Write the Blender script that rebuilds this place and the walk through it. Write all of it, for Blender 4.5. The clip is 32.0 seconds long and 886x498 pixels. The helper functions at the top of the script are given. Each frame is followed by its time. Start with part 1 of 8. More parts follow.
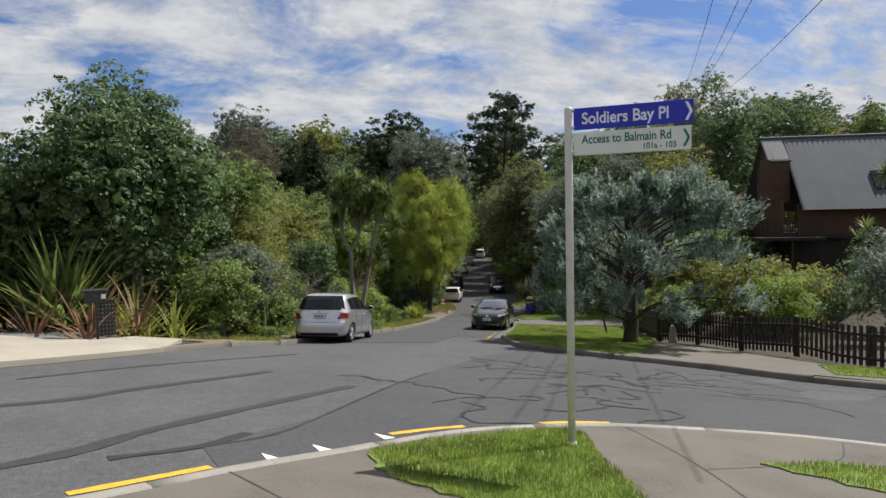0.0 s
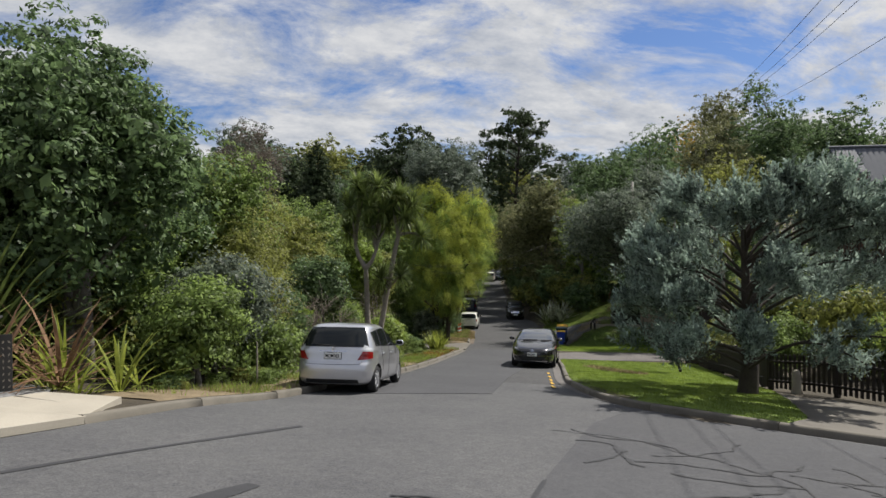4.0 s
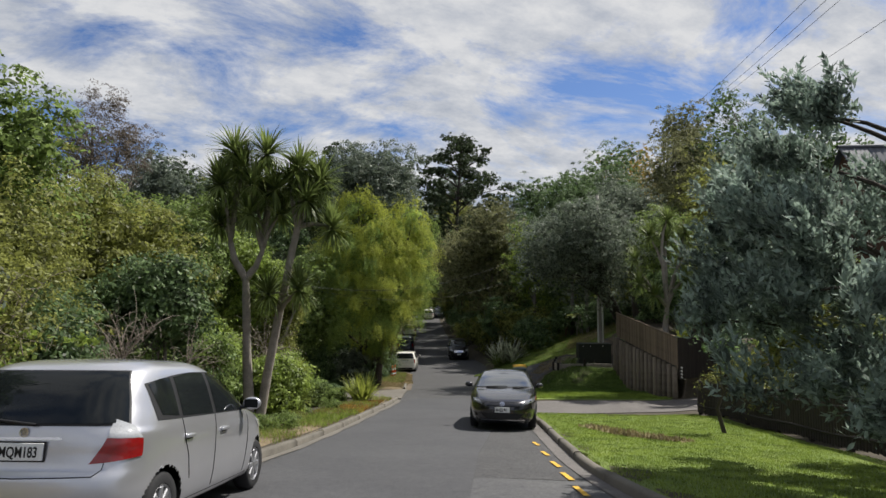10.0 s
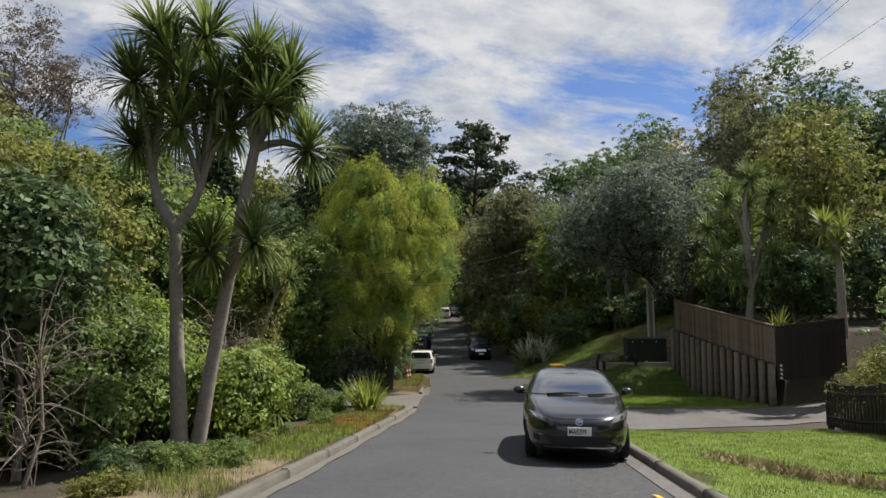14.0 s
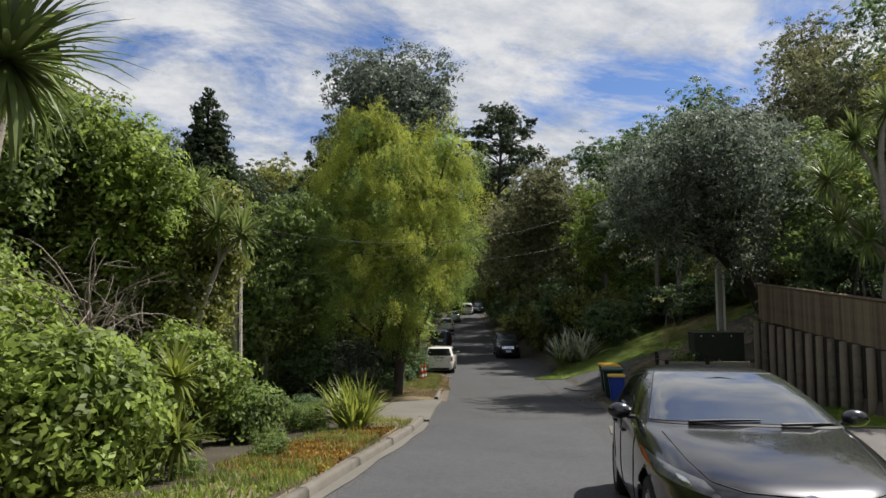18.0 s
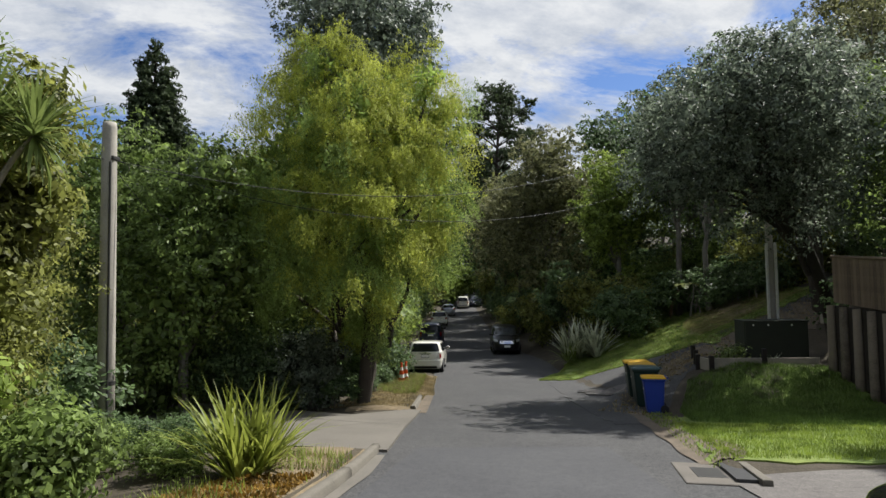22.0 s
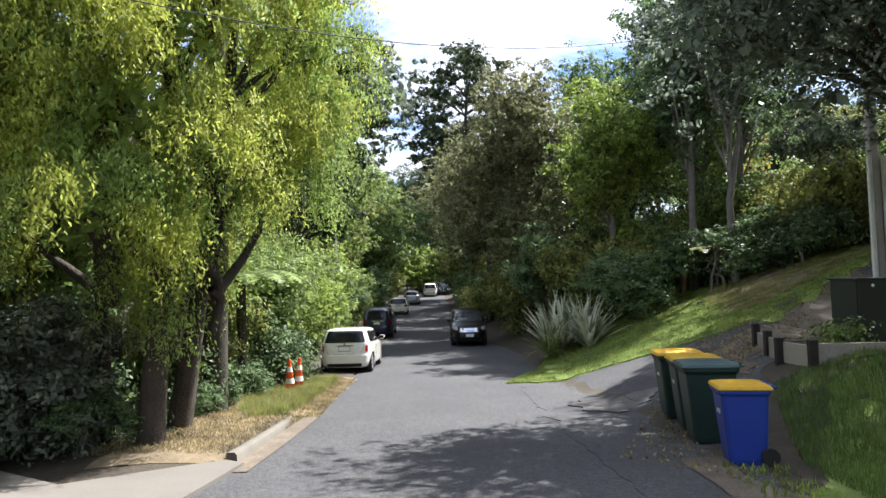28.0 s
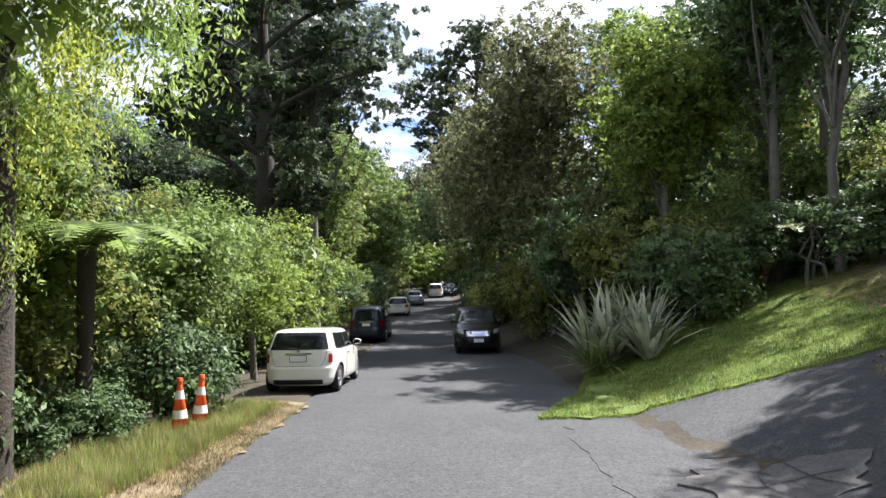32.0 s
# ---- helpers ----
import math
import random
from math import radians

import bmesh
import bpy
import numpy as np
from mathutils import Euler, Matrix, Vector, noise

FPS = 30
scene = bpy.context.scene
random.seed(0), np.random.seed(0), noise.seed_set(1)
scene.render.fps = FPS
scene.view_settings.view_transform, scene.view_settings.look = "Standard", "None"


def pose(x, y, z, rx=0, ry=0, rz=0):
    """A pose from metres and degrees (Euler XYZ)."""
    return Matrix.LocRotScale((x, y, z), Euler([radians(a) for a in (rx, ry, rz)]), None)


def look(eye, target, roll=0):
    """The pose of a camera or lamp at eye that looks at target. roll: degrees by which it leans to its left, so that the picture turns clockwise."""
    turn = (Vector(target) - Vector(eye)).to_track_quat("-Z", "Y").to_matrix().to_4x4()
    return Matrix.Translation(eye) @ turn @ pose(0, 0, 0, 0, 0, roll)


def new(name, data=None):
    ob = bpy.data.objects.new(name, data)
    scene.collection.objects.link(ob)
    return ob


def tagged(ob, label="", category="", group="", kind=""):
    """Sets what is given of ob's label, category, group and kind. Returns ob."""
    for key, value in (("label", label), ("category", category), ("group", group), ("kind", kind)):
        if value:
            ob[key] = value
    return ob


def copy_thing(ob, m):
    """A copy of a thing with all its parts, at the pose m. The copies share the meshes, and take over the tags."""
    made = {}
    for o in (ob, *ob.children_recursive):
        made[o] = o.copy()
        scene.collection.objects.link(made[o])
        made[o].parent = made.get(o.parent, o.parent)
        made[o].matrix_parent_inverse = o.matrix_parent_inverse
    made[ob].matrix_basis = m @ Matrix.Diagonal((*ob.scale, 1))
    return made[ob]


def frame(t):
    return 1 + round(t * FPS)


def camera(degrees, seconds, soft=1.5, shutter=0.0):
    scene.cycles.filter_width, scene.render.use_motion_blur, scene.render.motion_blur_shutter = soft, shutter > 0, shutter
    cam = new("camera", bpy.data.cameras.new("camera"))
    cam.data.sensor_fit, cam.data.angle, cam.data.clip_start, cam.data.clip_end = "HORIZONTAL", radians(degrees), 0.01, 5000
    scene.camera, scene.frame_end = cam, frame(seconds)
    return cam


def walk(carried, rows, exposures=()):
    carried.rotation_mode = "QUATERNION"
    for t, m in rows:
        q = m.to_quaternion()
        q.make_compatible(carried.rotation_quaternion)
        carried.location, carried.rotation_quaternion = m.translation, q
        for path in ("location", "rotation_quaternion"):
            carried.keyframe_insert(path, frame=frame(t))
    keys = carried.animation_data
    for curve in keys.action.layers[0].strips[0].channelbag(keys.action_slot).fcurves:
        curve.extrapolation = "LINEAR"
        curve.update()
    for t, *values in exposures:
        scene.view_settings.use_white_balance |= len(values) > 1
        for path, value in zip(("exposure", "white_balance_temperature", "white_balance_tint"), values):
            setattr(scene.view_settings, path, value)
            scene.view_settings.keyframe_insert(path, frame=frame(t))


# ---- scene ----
cam = camera(69.6, 32.0)
PATH = [
    (0, (3.2, 0.0, 1.5), (2.923, 1.979, 1.42), -1.1),
    (0.5, (2.893, 0.626, 1.501), (2.603, 2.605, 1.487), -1.0),
    (1, (2.621, 1.215, 1.467), (2.317, 3.191, 1.479), -0.9),
    (1.5, (2.308, 1.871, 1.45), (2.006, 3.848, 1.487), -1.0),
    (2, (2.096, 2.386, 1.444), (1.793, 4.363, 1.473), -0.8),
    (3, (1.639, 3.649, 1.287), (1.349, 5.628, 1.281), -0.6),
    (3.5, (1.395, 4.322, 1.203), (1.111, 6.302, 1.194), -0.5),
    (5.5, (0.773, 7.101, 0.828), (0.525, 9.085, 0.85), -0.3),
    (6, (0.766, 7.723, 0.711), (0.556, 9.711, 0.746), -0.5),
    (7, (0.687, 9.145, 0.506), (0.539, 11.139, 0.555), -0.6),
    (8, (0.58, 10.538, 0.362), (0.456, 12.533, 0.424), -0.5),
    (9, (0.431, 11.958, 0.188), (0.322, 13.953, 0.283), -0.5),
    (10, (0.328, 13.327, 0.039), (0.246, 15.322, 0.161), -0.4),
    (11, (0.214, 14.771, -0.182), (0.131, 16.762, -0.009), -0.5),
    (12, (0.02, 16.206, -0.377), (-0.077, 18.196, -0.201), -0.7),
    (13, (-0.174, 17.634, -0.546), (-0.282, 19.626, -0.397), -0.6),
    (14, (-0.311, 19.131, -0.757), (-0.437, 21.123, -0.628), -0.9),
    (15, (-0.455, 20.637, -0.931), (-0.6, 22.628, -0.814), -0.7),
    (15.5, (-0.489, 21.43, -1.006), (-0.661, 23.419, -0.881), -0.7),
    (17.5, (-0.689, 24.31, -1.392), (-0.88, 26.297, -1.258), -0.6),
    (18, (-0.69, 25.069, -1.494), (-0.886, 27.056, -1.366), -0.7),
    (19, (-0.957, 26.447, -1.635), (-1.145, 28.435, -1.521), -0.8),
    (20, (-0.807, 27.764, -1.686), (-1.004, 29.751, -1.565), -0.7),
    (21, (-0.784, 29.151, -1.871), (-0.985, 31.137, -1.75), -0.8),
    (22, (-0.731, 30.624, -2.087), (-0.92, 32.611, -1.97), -0.9),
    (23, (-0.616, 32.036, -2.277), (-0.786, 34.026, -2.165), -1.0),
    (24, (-0.492, 33.466, -2.468), (-0.626, 35.459, -2.364), -1.1),
    (25, (-0.279, 35.051, -2.652), (-0.405, 37.045, -2.564), -1.2),
    (25.5, (-0.212, 35.791, -2.708), (-0.333, 37.785, -2.616), -1.4),
    (27.5, (-0.059, 38.814, -3.016), (-0.181, 40.808, -2.922), -1.7),
    (28, (0.01, 39.612, -3.133), (-0.108, 41.607, -3.037), -1.6),
    (29, (0.112, 41.21, -3.311), (0.001, 43.205, -3.221), -1.6),
    (30, (0.086, 42.778, -3.42), (-0.037, 44.773, -3.352), -1.5),
    (31, (0.008, 44.333, -3.568), (-0.12, 46.325, -3.452), -1.6),
    (32, (-0.16, 45.893, -3.67), (-0.305, 47.885, -3.56), -1.1),
]
walk(cam, [(t, look(eye, target, roll)) for t, eye, target, roll in PATH], [(0, 0.36, 6500, 10), (12, 0.4, 6500, 10), (18, 0.48, 6500, 10), (22, 0.6, 6400, 9), (25, 1.25, 6250, 10), (28, 1.75, 6100, 13), (32, 1.65, 6100, 13)])

# ---- world and light ----
SUN_DIR = Vector((0.46, 0.37, 0.80)).normalized()
world = bpy.data.worlds.new("sky")
scene.world = world
world.use_nodes = True
wn, wl = world.node_tree.nodes, world.node_tree.links
wn.clear()


def wmath(op, a, b=None):
    n = wn.new("ShaderNodeMath")
    n.operation = op
    for i, v in enumerate((a, b)):
        if v is None:
            continue
        if isinstance(v, (int, float)):
            n.inputs[i].default_value = v
        else:
            wl.new(v, n.inputs[i])
    return n.outputs[0]


sky = wn.new("ShaderNodeTexSky")
sky.sky_type = "NISHITA"
sky.sun_disc = False
sky.sun_elevation = math.asin(SUN_DIR.z)
sky.sun_rotation = math.atan2(SUN_DIR.x, SUN_DIR.y)
sky.air_density, sky.dust_density, sky.ozone_density = 1.0, 0.6, 2.0
coord = wn.new("ShaderNodeTexCoord")
sep = wn.new("ShaderNodeSeparateXYZ")
wl.new(coord.outputs["Generated"], sep.inputs[0])
den = wmath("ADD", wmath("MAXIMUM", sep.outputs[2], 0.0), 0.30)
cx = wmath("DIVIDE", sep.outputs[0], den)
cy = wmath("DIVIDE", sep.outputs[1], den)
# the cloud streaks run from upper left to lower right of the valley
ux = wmath("ADD", wmath("MULTIPLY", cx, 0.75), wmath("MULTIPLY", cy, 0.45))
uy = wmath("SUBTRACT", wmath("MULTIPLY", cy, 1.1), wmath("MULTIPLY", cx, 0.55))
comb = wn.new("ShaderNodeCombineXYZ")
wl.new(ux, comb.inputs[0])
wl.new(uy, comb.inputs[1])
n1 = wn.new("ShaderNodeTexNoise")
n1.inputs["Scale"].default_value = 2.3
n1.inputs["Detail"].default_value = 12.0
n1.inputs["Roughness"].default_value = 0.66
n1.inputs["Distortion"].default_value = 0.35
wl.new(comb.outputs[0], n1.inputs["Vector"])
cover = wn.new("ShaderNodeValToRGB")
cover.color_ramp.elements[0].position, cover.color_ramp.elements[0].color = 0.37, (0.0, 0.0, 0.0, 1)
cover.color_ramp.elements[1].position, cover.color_ramp.elements[1].color = 0.53, (1, 1, 1, 1)
wl.new(n1.outputs["Fac"], cover.inputs[0])
n2 = wn.new("ShaderNodeTexNoise")
n2.inputs["Scale"].default_value = 4.6
n2.inputs["Detail"].default_value = 10.0
n2.inputs["Roughness"].default_value = 0.66
wl.new(comb.outputs[0], n2.inputs["Vector"])
shade = wn.new("ShaderNodeValToRGB")
shade.color_ramp.elements[0].position, shade.color_ramp.elements[0].color = 0.34, (6.2, 6.8, 8.0, 1)
shade.color_ramp.elements[1].position, shade.color_ramp.elements[1].color = 0.62, (11.0, 11.1, 11.3, 1)
wl.new(n2.outputs["Fac"], shade.inputs[0])
mix = wn.new("ShaderNodeMix")
mix.data_type = "RGBA"
wl.new(cover.outputs[0], mix.inputs["Factor"])
deep = wn.new("ShaderNodeMix")
deep.data_type, deep.blend_type = "RGBA", "MULTIPLY"
deep.inputs["Factor"].default_value = 1.0
deep.inputs["B"].default_value = (0.95, 1.15, 1.55, 1)
wl.new(sky.outputs[0], deep.inputs["A"])
wl.new(deep.outputs["Result"], mix.inputs["A"])
wl.new(shade.outputs[0], mix.inputs["B"])
bg = wn.new("ShaderNodeBackground")
bg.inputs["Strength"].default_value = 0.05
wl.new(mix.outputs["Result"], bg.inputs["Color"])
wo = wn.new("ShaderNodeOutputWorld")
wl.new(bg.outputs[0], wo.inputs["Surface"])

sun = new("sun", bpy.data.lights.new("sun", "SUN"))
sun.data.energy = 5.0
sun.data.angle = radians(0.53)
sun.data.color = (1.0, 0.96, 0.89)
sun.matrix_world = look(SUN_DIR * 60, (0, 0, 0))

# ---- materials ----


def mat(name, rgb, rough=0.8, metal=0.0, vary=0.25, scale=6.0, fine=90.0, bump=0.15, spec=0.4, tint=None, coat=0.0, island=False, thin=0.0, objrand=0.0, dist=0.01):
    """A surface with colour variation at two scales and fine relief, in object space metres."""
    m = bpy.data.materials.new(name)
    m.use_nodes = True
    nt = m.node_tree
    b = nt.nodes["Principled BSDF"]
    b.inputs["Roughness"].default_value = rough
    b.inputs["Metallic"].default_value = metal
    b.inputs["Specular IOR Level"].default_value = spec
    b.inputs["Coat Weight"].default_value = coat
    b.inputs["Coat Roughness"].default_value = 0.04
    tint = tint or tuple(min(1, c * 1.25) for c in rgb)
    low = tuple(c * (1 - vary) for c in rgb)
    ramp = nt.nodes.new("ShaderNodeValToRGB")
    els = ramp.color_ramp.elements
    els[0].position, els[0].color = 0.25, (*low, 1)
    els[1].position, els[1].color = 0.78, (*tint, 1)
    mid = els.new(0.5)
    mid.color = (*rgb, 1)
    if island:
        geo = nt.nodes.new("ShaderNodeNewGeometry")
        tc = nt.nodes.new("ShaderNodeTexCoord")
        big = nt.nodes.new("ShaderNodeTexNoise")
        big.inputs["Scale"].default_value = scale
        big.inputs["Detail"].default_value = 3
        nt.links.new(tc.outputs["Object"], big.inputs["Vector"])
        spread = nt.nodes.new("ShaderNodeMapRange")
        spread.inputs["From Min"].default_value, spread.inputs["From Max"].default_value = 0.32, 0.68
        spread.inputs["To Min"].default_value, spread.inputs["To Max"].default_value = -0.1, 0.6
        nt.links.new(big.outputs["Fac"], spread.inputs["Value"])
        add = nt.nodes.new("ShaderNodeMath")
        add.operation = "MULTIPLY_ADD"
        add.inputs[1].default_value = 0.5
        nt.links.new(geo.outputs["Random Per Island"], add.inputs[0])
        nt.links.new(spread.outputs[0], add.inputs[2])
        nt.links.new(add.outputs[0], ramp.inputs[0])
    else:
        tc = nt.nodes.new("ShaderNodeTexCoord")
        big = nt.nodes.new("ShaderNodeTexNoise")
        big.inputs["Scale"].default_value = scale
        big.inputs["Detail"].default_value = 4
        small = nt.nodes.new("ShaderNodeTexNoise")
        small.inputs["Scale"].default_value = fine
        small.inputs["Detail"].default_value = 3
        for n in (big, small):
            nt.links.new(tc.outputs["Object"], n.inputs["Vector"])
        add = nt.nodes.new("ShaderNodeMath")
        add.operation = "MULTIPLY_ADD"
        nt.links.new(small.outputs["Fac"], add.inputs[0])
        add.inputs[1].default_value = 0.5
        half = nt.nodes.new("ShaderNodeMath")
        half.operation = "MULTIPLY"
        half.inputs[1].default_value = 0.5
        nt.links.new(big.outputs["Fac"], half.inputs[0])
        nt.links.new(half.outputs[0], add.inputs[2])
        fac = add.outputs[0]
        if objrand:
            oi = nt.nodes.new("ShaderNodeObjectInfo")
            r = nt.nodes.new("ShaderNodeMath")
            r.operation = "MULTIPLY_ADD"
            nt.links.new(oi.outputs["Random"], r.inputs[0])
            r.inputs[1].default_value = objrand
            nt.links.new(fac, r.inputs[2])
            sub = nt.nodes.new("ShaderNodeMath")
            sub.operation = "SUBTRACT"
            nt.links.new(r.outputs[0], sub.inputs[0])
            sub.inputs[1].default_value = objrand / 2
            fac = sub.outputs[0]
        nt.links.new(fac, ramp.inputs[0])
        if bump:
            bp = nt.nodes.new("ShaderNodeBump")
            bp.inputs["Strength"].default_value = bump
            bp.inputs["Distance"].default_value = dist
            nt.links.new(add.outputs[0], bp.inputs["Height"])
            nt.links.new(bp.outputs[0], b.inputs["Normal"])
    nt.links.new(ramp.outputs[0], b.inputs["Base Color"])
    if thin:
        tr = nt.nodes.new("ShaderNodeBsdfTranslucent")
        nt.links.new(ramp.outputs[0], tr.inputs["Color"])
        mx = nt.nodes.new("ShaderNodeMixShader")
        mx.inputs[0].default_value = thin
        nt.links.new(b.outputs[0], mx.inputs[1])
        nt.links.new(tr.outputs[0], mx.inputs[2])
        nt.links.new(mx.outputs[0], nt.nodes["Material Output"].inputs["Surface"])
    return m


def leafmat(name, a, b, rough=0.5, thin=0.3, spec=0.35, scale=2.4):
    return mat(name, tuple((x + y) / 2 for x, y in zip(a, b)), rough=rough, tint=b, vary=1 - a[1] / ((a[1] + b[1]) / 2), island=True, scale=scale, thin=thin, spec=spec)


def speckled(name, dark, light, spots, rough=0.85, bump=0.5, scale=1.0):
    """Asphalt or gravel: stones in a binder, with large faded patches."""
    m = bpy.data.materials.new(name)
    m.use_nodes = True
    nt = m.node_tree
    b = nt.nodes["Principled BSDF"]
    b.inputs["Roughness"].default_value = rough
    b.inputs["Specular IOR Level"].default_value = 0.3
    tc = nt.nodes.new("ShaderNodeTexCoord")
    vo = nt.nodes.new("ShaderNodeTexVoronoi")
    vo.inputs["Scale"].default_value = 70 * scale
    no = nt.nodes.new("ShaderNodeTexNoise")
    no.inputs["Scale"].default_value = 0.55
    no.inputs["Detail"].default_value = 6
    no.inputs["Roughness"].default_value = 0.65
    mid = nt.nodes.new("ShaderNodeTexNoise")
    mid.inputs["Scale"].default_value = 9
    mid.inputs["Detail"].default_value = 5
    for n in (vo, no, mid):
        nt.links.new(tc.outputs["Object"], n.inputs["Vector"])
    r1 = nt.nodes.new("ShaderNodeValToRGB")
    r1.color_ramp.elements[0].position, r1.color_ramp.elements[0].color = 0.3, (*dark, 1)
    r1.color_ramp.elements[1].position, r1.color_ramp.elements[1].color = 0.7, (*light, 1)
    av = nt.nodes.new("ShaderNodeMath")
    av.operation = "MULTIPLY_ADD"
    av.inputs[1].default_value = 0.45
    hv = nt.nodes.new("ShaderNodeMath")
    hv.operation = "MULTIPLY"
    hv.inputs[1].default_value = 0.55
    nt.links.new(no.outputs["Fac"], hv.inputs[0])
    nt.links.new(mid.outputs["Fac"], av.inputs[0])
    nt.links.new(hv.outputs[0], av.inputs[2])
    nt.links.new(av.outputs[0], r1.inputs[0])
    sp = nt.nodes.new("ShaderNodeSeparateColor")
    nt.links.new(vo.outputs["Color"], sp.inputs[0])
    st = nt.nodes.new("ShaderNodeMath")
    st.operation = "MULTIPLY_ADD"
    st.inputs[1].default_value = spots
    st.inputs[2].default_value = 1 - spots / 2
    nt.links.new(sp.outputs[0], st.inputs[0])
    mu = nt.nodes.new("ShaderNodeVectorMath")
    mu.operation = "SCALE"
    nt.links.new(r1.outputs[0], mu.inputs[0])
    nt.links.new(st.outputs[0], mu.inputs["Scale"])
    nt.links.new(mu.outputs[0], b.inputs["Base Color"])
    bp = nt.nodes.new("ShaderNodeBump")
    bp.inputs["Strength"].default_value = bump
    bp.inputs["Distance"].default_value = 0.006
    nt.links.new(sp.outputs[1], bp.inputs["Height"])
    nt.links.new(bp.outputs[0], b.inputs["Normal"])
    return m


M = {}
M["asphalt"] = speckled("old_asphalt", (0.062, 0.062, 0.066), (0.108, 0.107, 0.106), 0.55)
M["asphalt_new"] = speckled("smooth_asphalt", (0.050, 0.050, 0.054), (0.078, 0.078, 0.081), 0.4, bump=0.3)
M["seal"] = speckled("chip_seal", (0.049, 0.048, 0.05), (0.082, 0.081, 0.08), 0.8, bump=0.9, scale=0.75)
M["drive"] = speckled("driveway_asphalt", (0.09, 0.082, 0.078), (0.16, 0.148, 0.137), 0.5)
M["tar"] = mat("tar_seal", (0.03, 0.03, 0.032), rough=0.6, vary=0.3, scale=8, bump=0.2)
M["tarfaded"] = mat("faded_tar_seal", (0.036, 0.036, 0.039), rough=0.75, vary=0.35, scale=5, bump=0.2)
M["kerb"] = mat("kerb_concrete", (0.135, 0.122, 0.10), rough=0.9, vary=0.5, scale=2.5, fine=60, bump=0.5, objrand=0.1)
M["kerbpale"] = mat("pale_kerb_concrete", (0.27, 0.25, 0.22), rough=0.9, vary=0.35, scale=2.5, fine=60, bump=0.4, objrand=0.1)
M["concrete"] = mat("footpath_concrete", (0.125, 0.112, 0.096), rough=0.9, vary=0.6, scale=1.3, fine=70, bump=0.4)
M["concrete_new"] = mat("pale_concrete", (0.33, 0.30, 0.245), rough=0.9, vary=0.25, scale=1.2, fine=80, bump=0.25)
# old concrete, darkened further so its colour holds the driveway crossing's tree shade
M["concrete_old_shaded"] = mat("shaded_concrete", (0.13, 0.118, 0.1), rough=0.92, vary=0.4, scale=0.9, fine=50, bump=0.4)
M["yellow"] = mat("yellow_road_paint", (0.60, 0.36, 0.035), rough=0.7, vary=0.35, scale=7, fine=40, bump=0.2)
M["white"] = mat("white_road_paint", (0.72, 0.70, 0.66), rough=0.7, vary=0.35, scale=7, fine=40, bump=0.2)
M["ground"] = mat("leaf_litter_soil", (0.052, 0.042, 0.028), rough=0.95, vary=0.5, scale=1.6, fine=22, bump=0.9, tint=(0.095, 0.078, 0.05), dist=0.04)
M["turf"] = mat("turf", (0.13, 0.185, 0.038), rough=0.95, vary=0.4, scale=0.8, fine=40, bump=0.8, tint=(0.25, 0.26, 0.075), dist=0.03)
M["straw"] = mat("dry_litter", (0.17, 0.13, 0.078), rough=0.95, vary=0.5, scale=3, fine=40, bump=0.9, tint=(0.30, 0.235, 0.14), dist=0.03)
M["dirt"] = mat("bare_earth", (0.115, 0.092, 0.068), rough=0.95, vary=0.45, scale=2.5, fine=30, bump=0.8, tint=(0.22, 0.18, 0.13), dist=0.02)
M["gravel"] = speckled("grey_gravel", (0.12, 0.12, 0.12), (0.22, 0.22, 0.22), 1.0, bump=1.0, scale=0.3)
M["grass"] = leafmat("grass_blade", (0.10, 0.165, 0.024), (0.29, 0.37, 0.065), rough=0.6, thin=0.45)
M["grass_dry"] = leafmat("dry_grass_blade", (0.16, 0.125, 0.055), (0.35, 0.28, 0.14), rough=0.7, thin=0.3)
M["grass_deep"] = leafmat("long_grass_blade", (0.06, 0.115, 0.018), (0.15, 0.23, 0.045), rough=0.6, thin=0.35)
M["orange"] = leafmat("orange_groundcover", (0.16, 0.08, 0.015), (0.36, 0.22, 0.04), rough=0.7, thin=0.3)
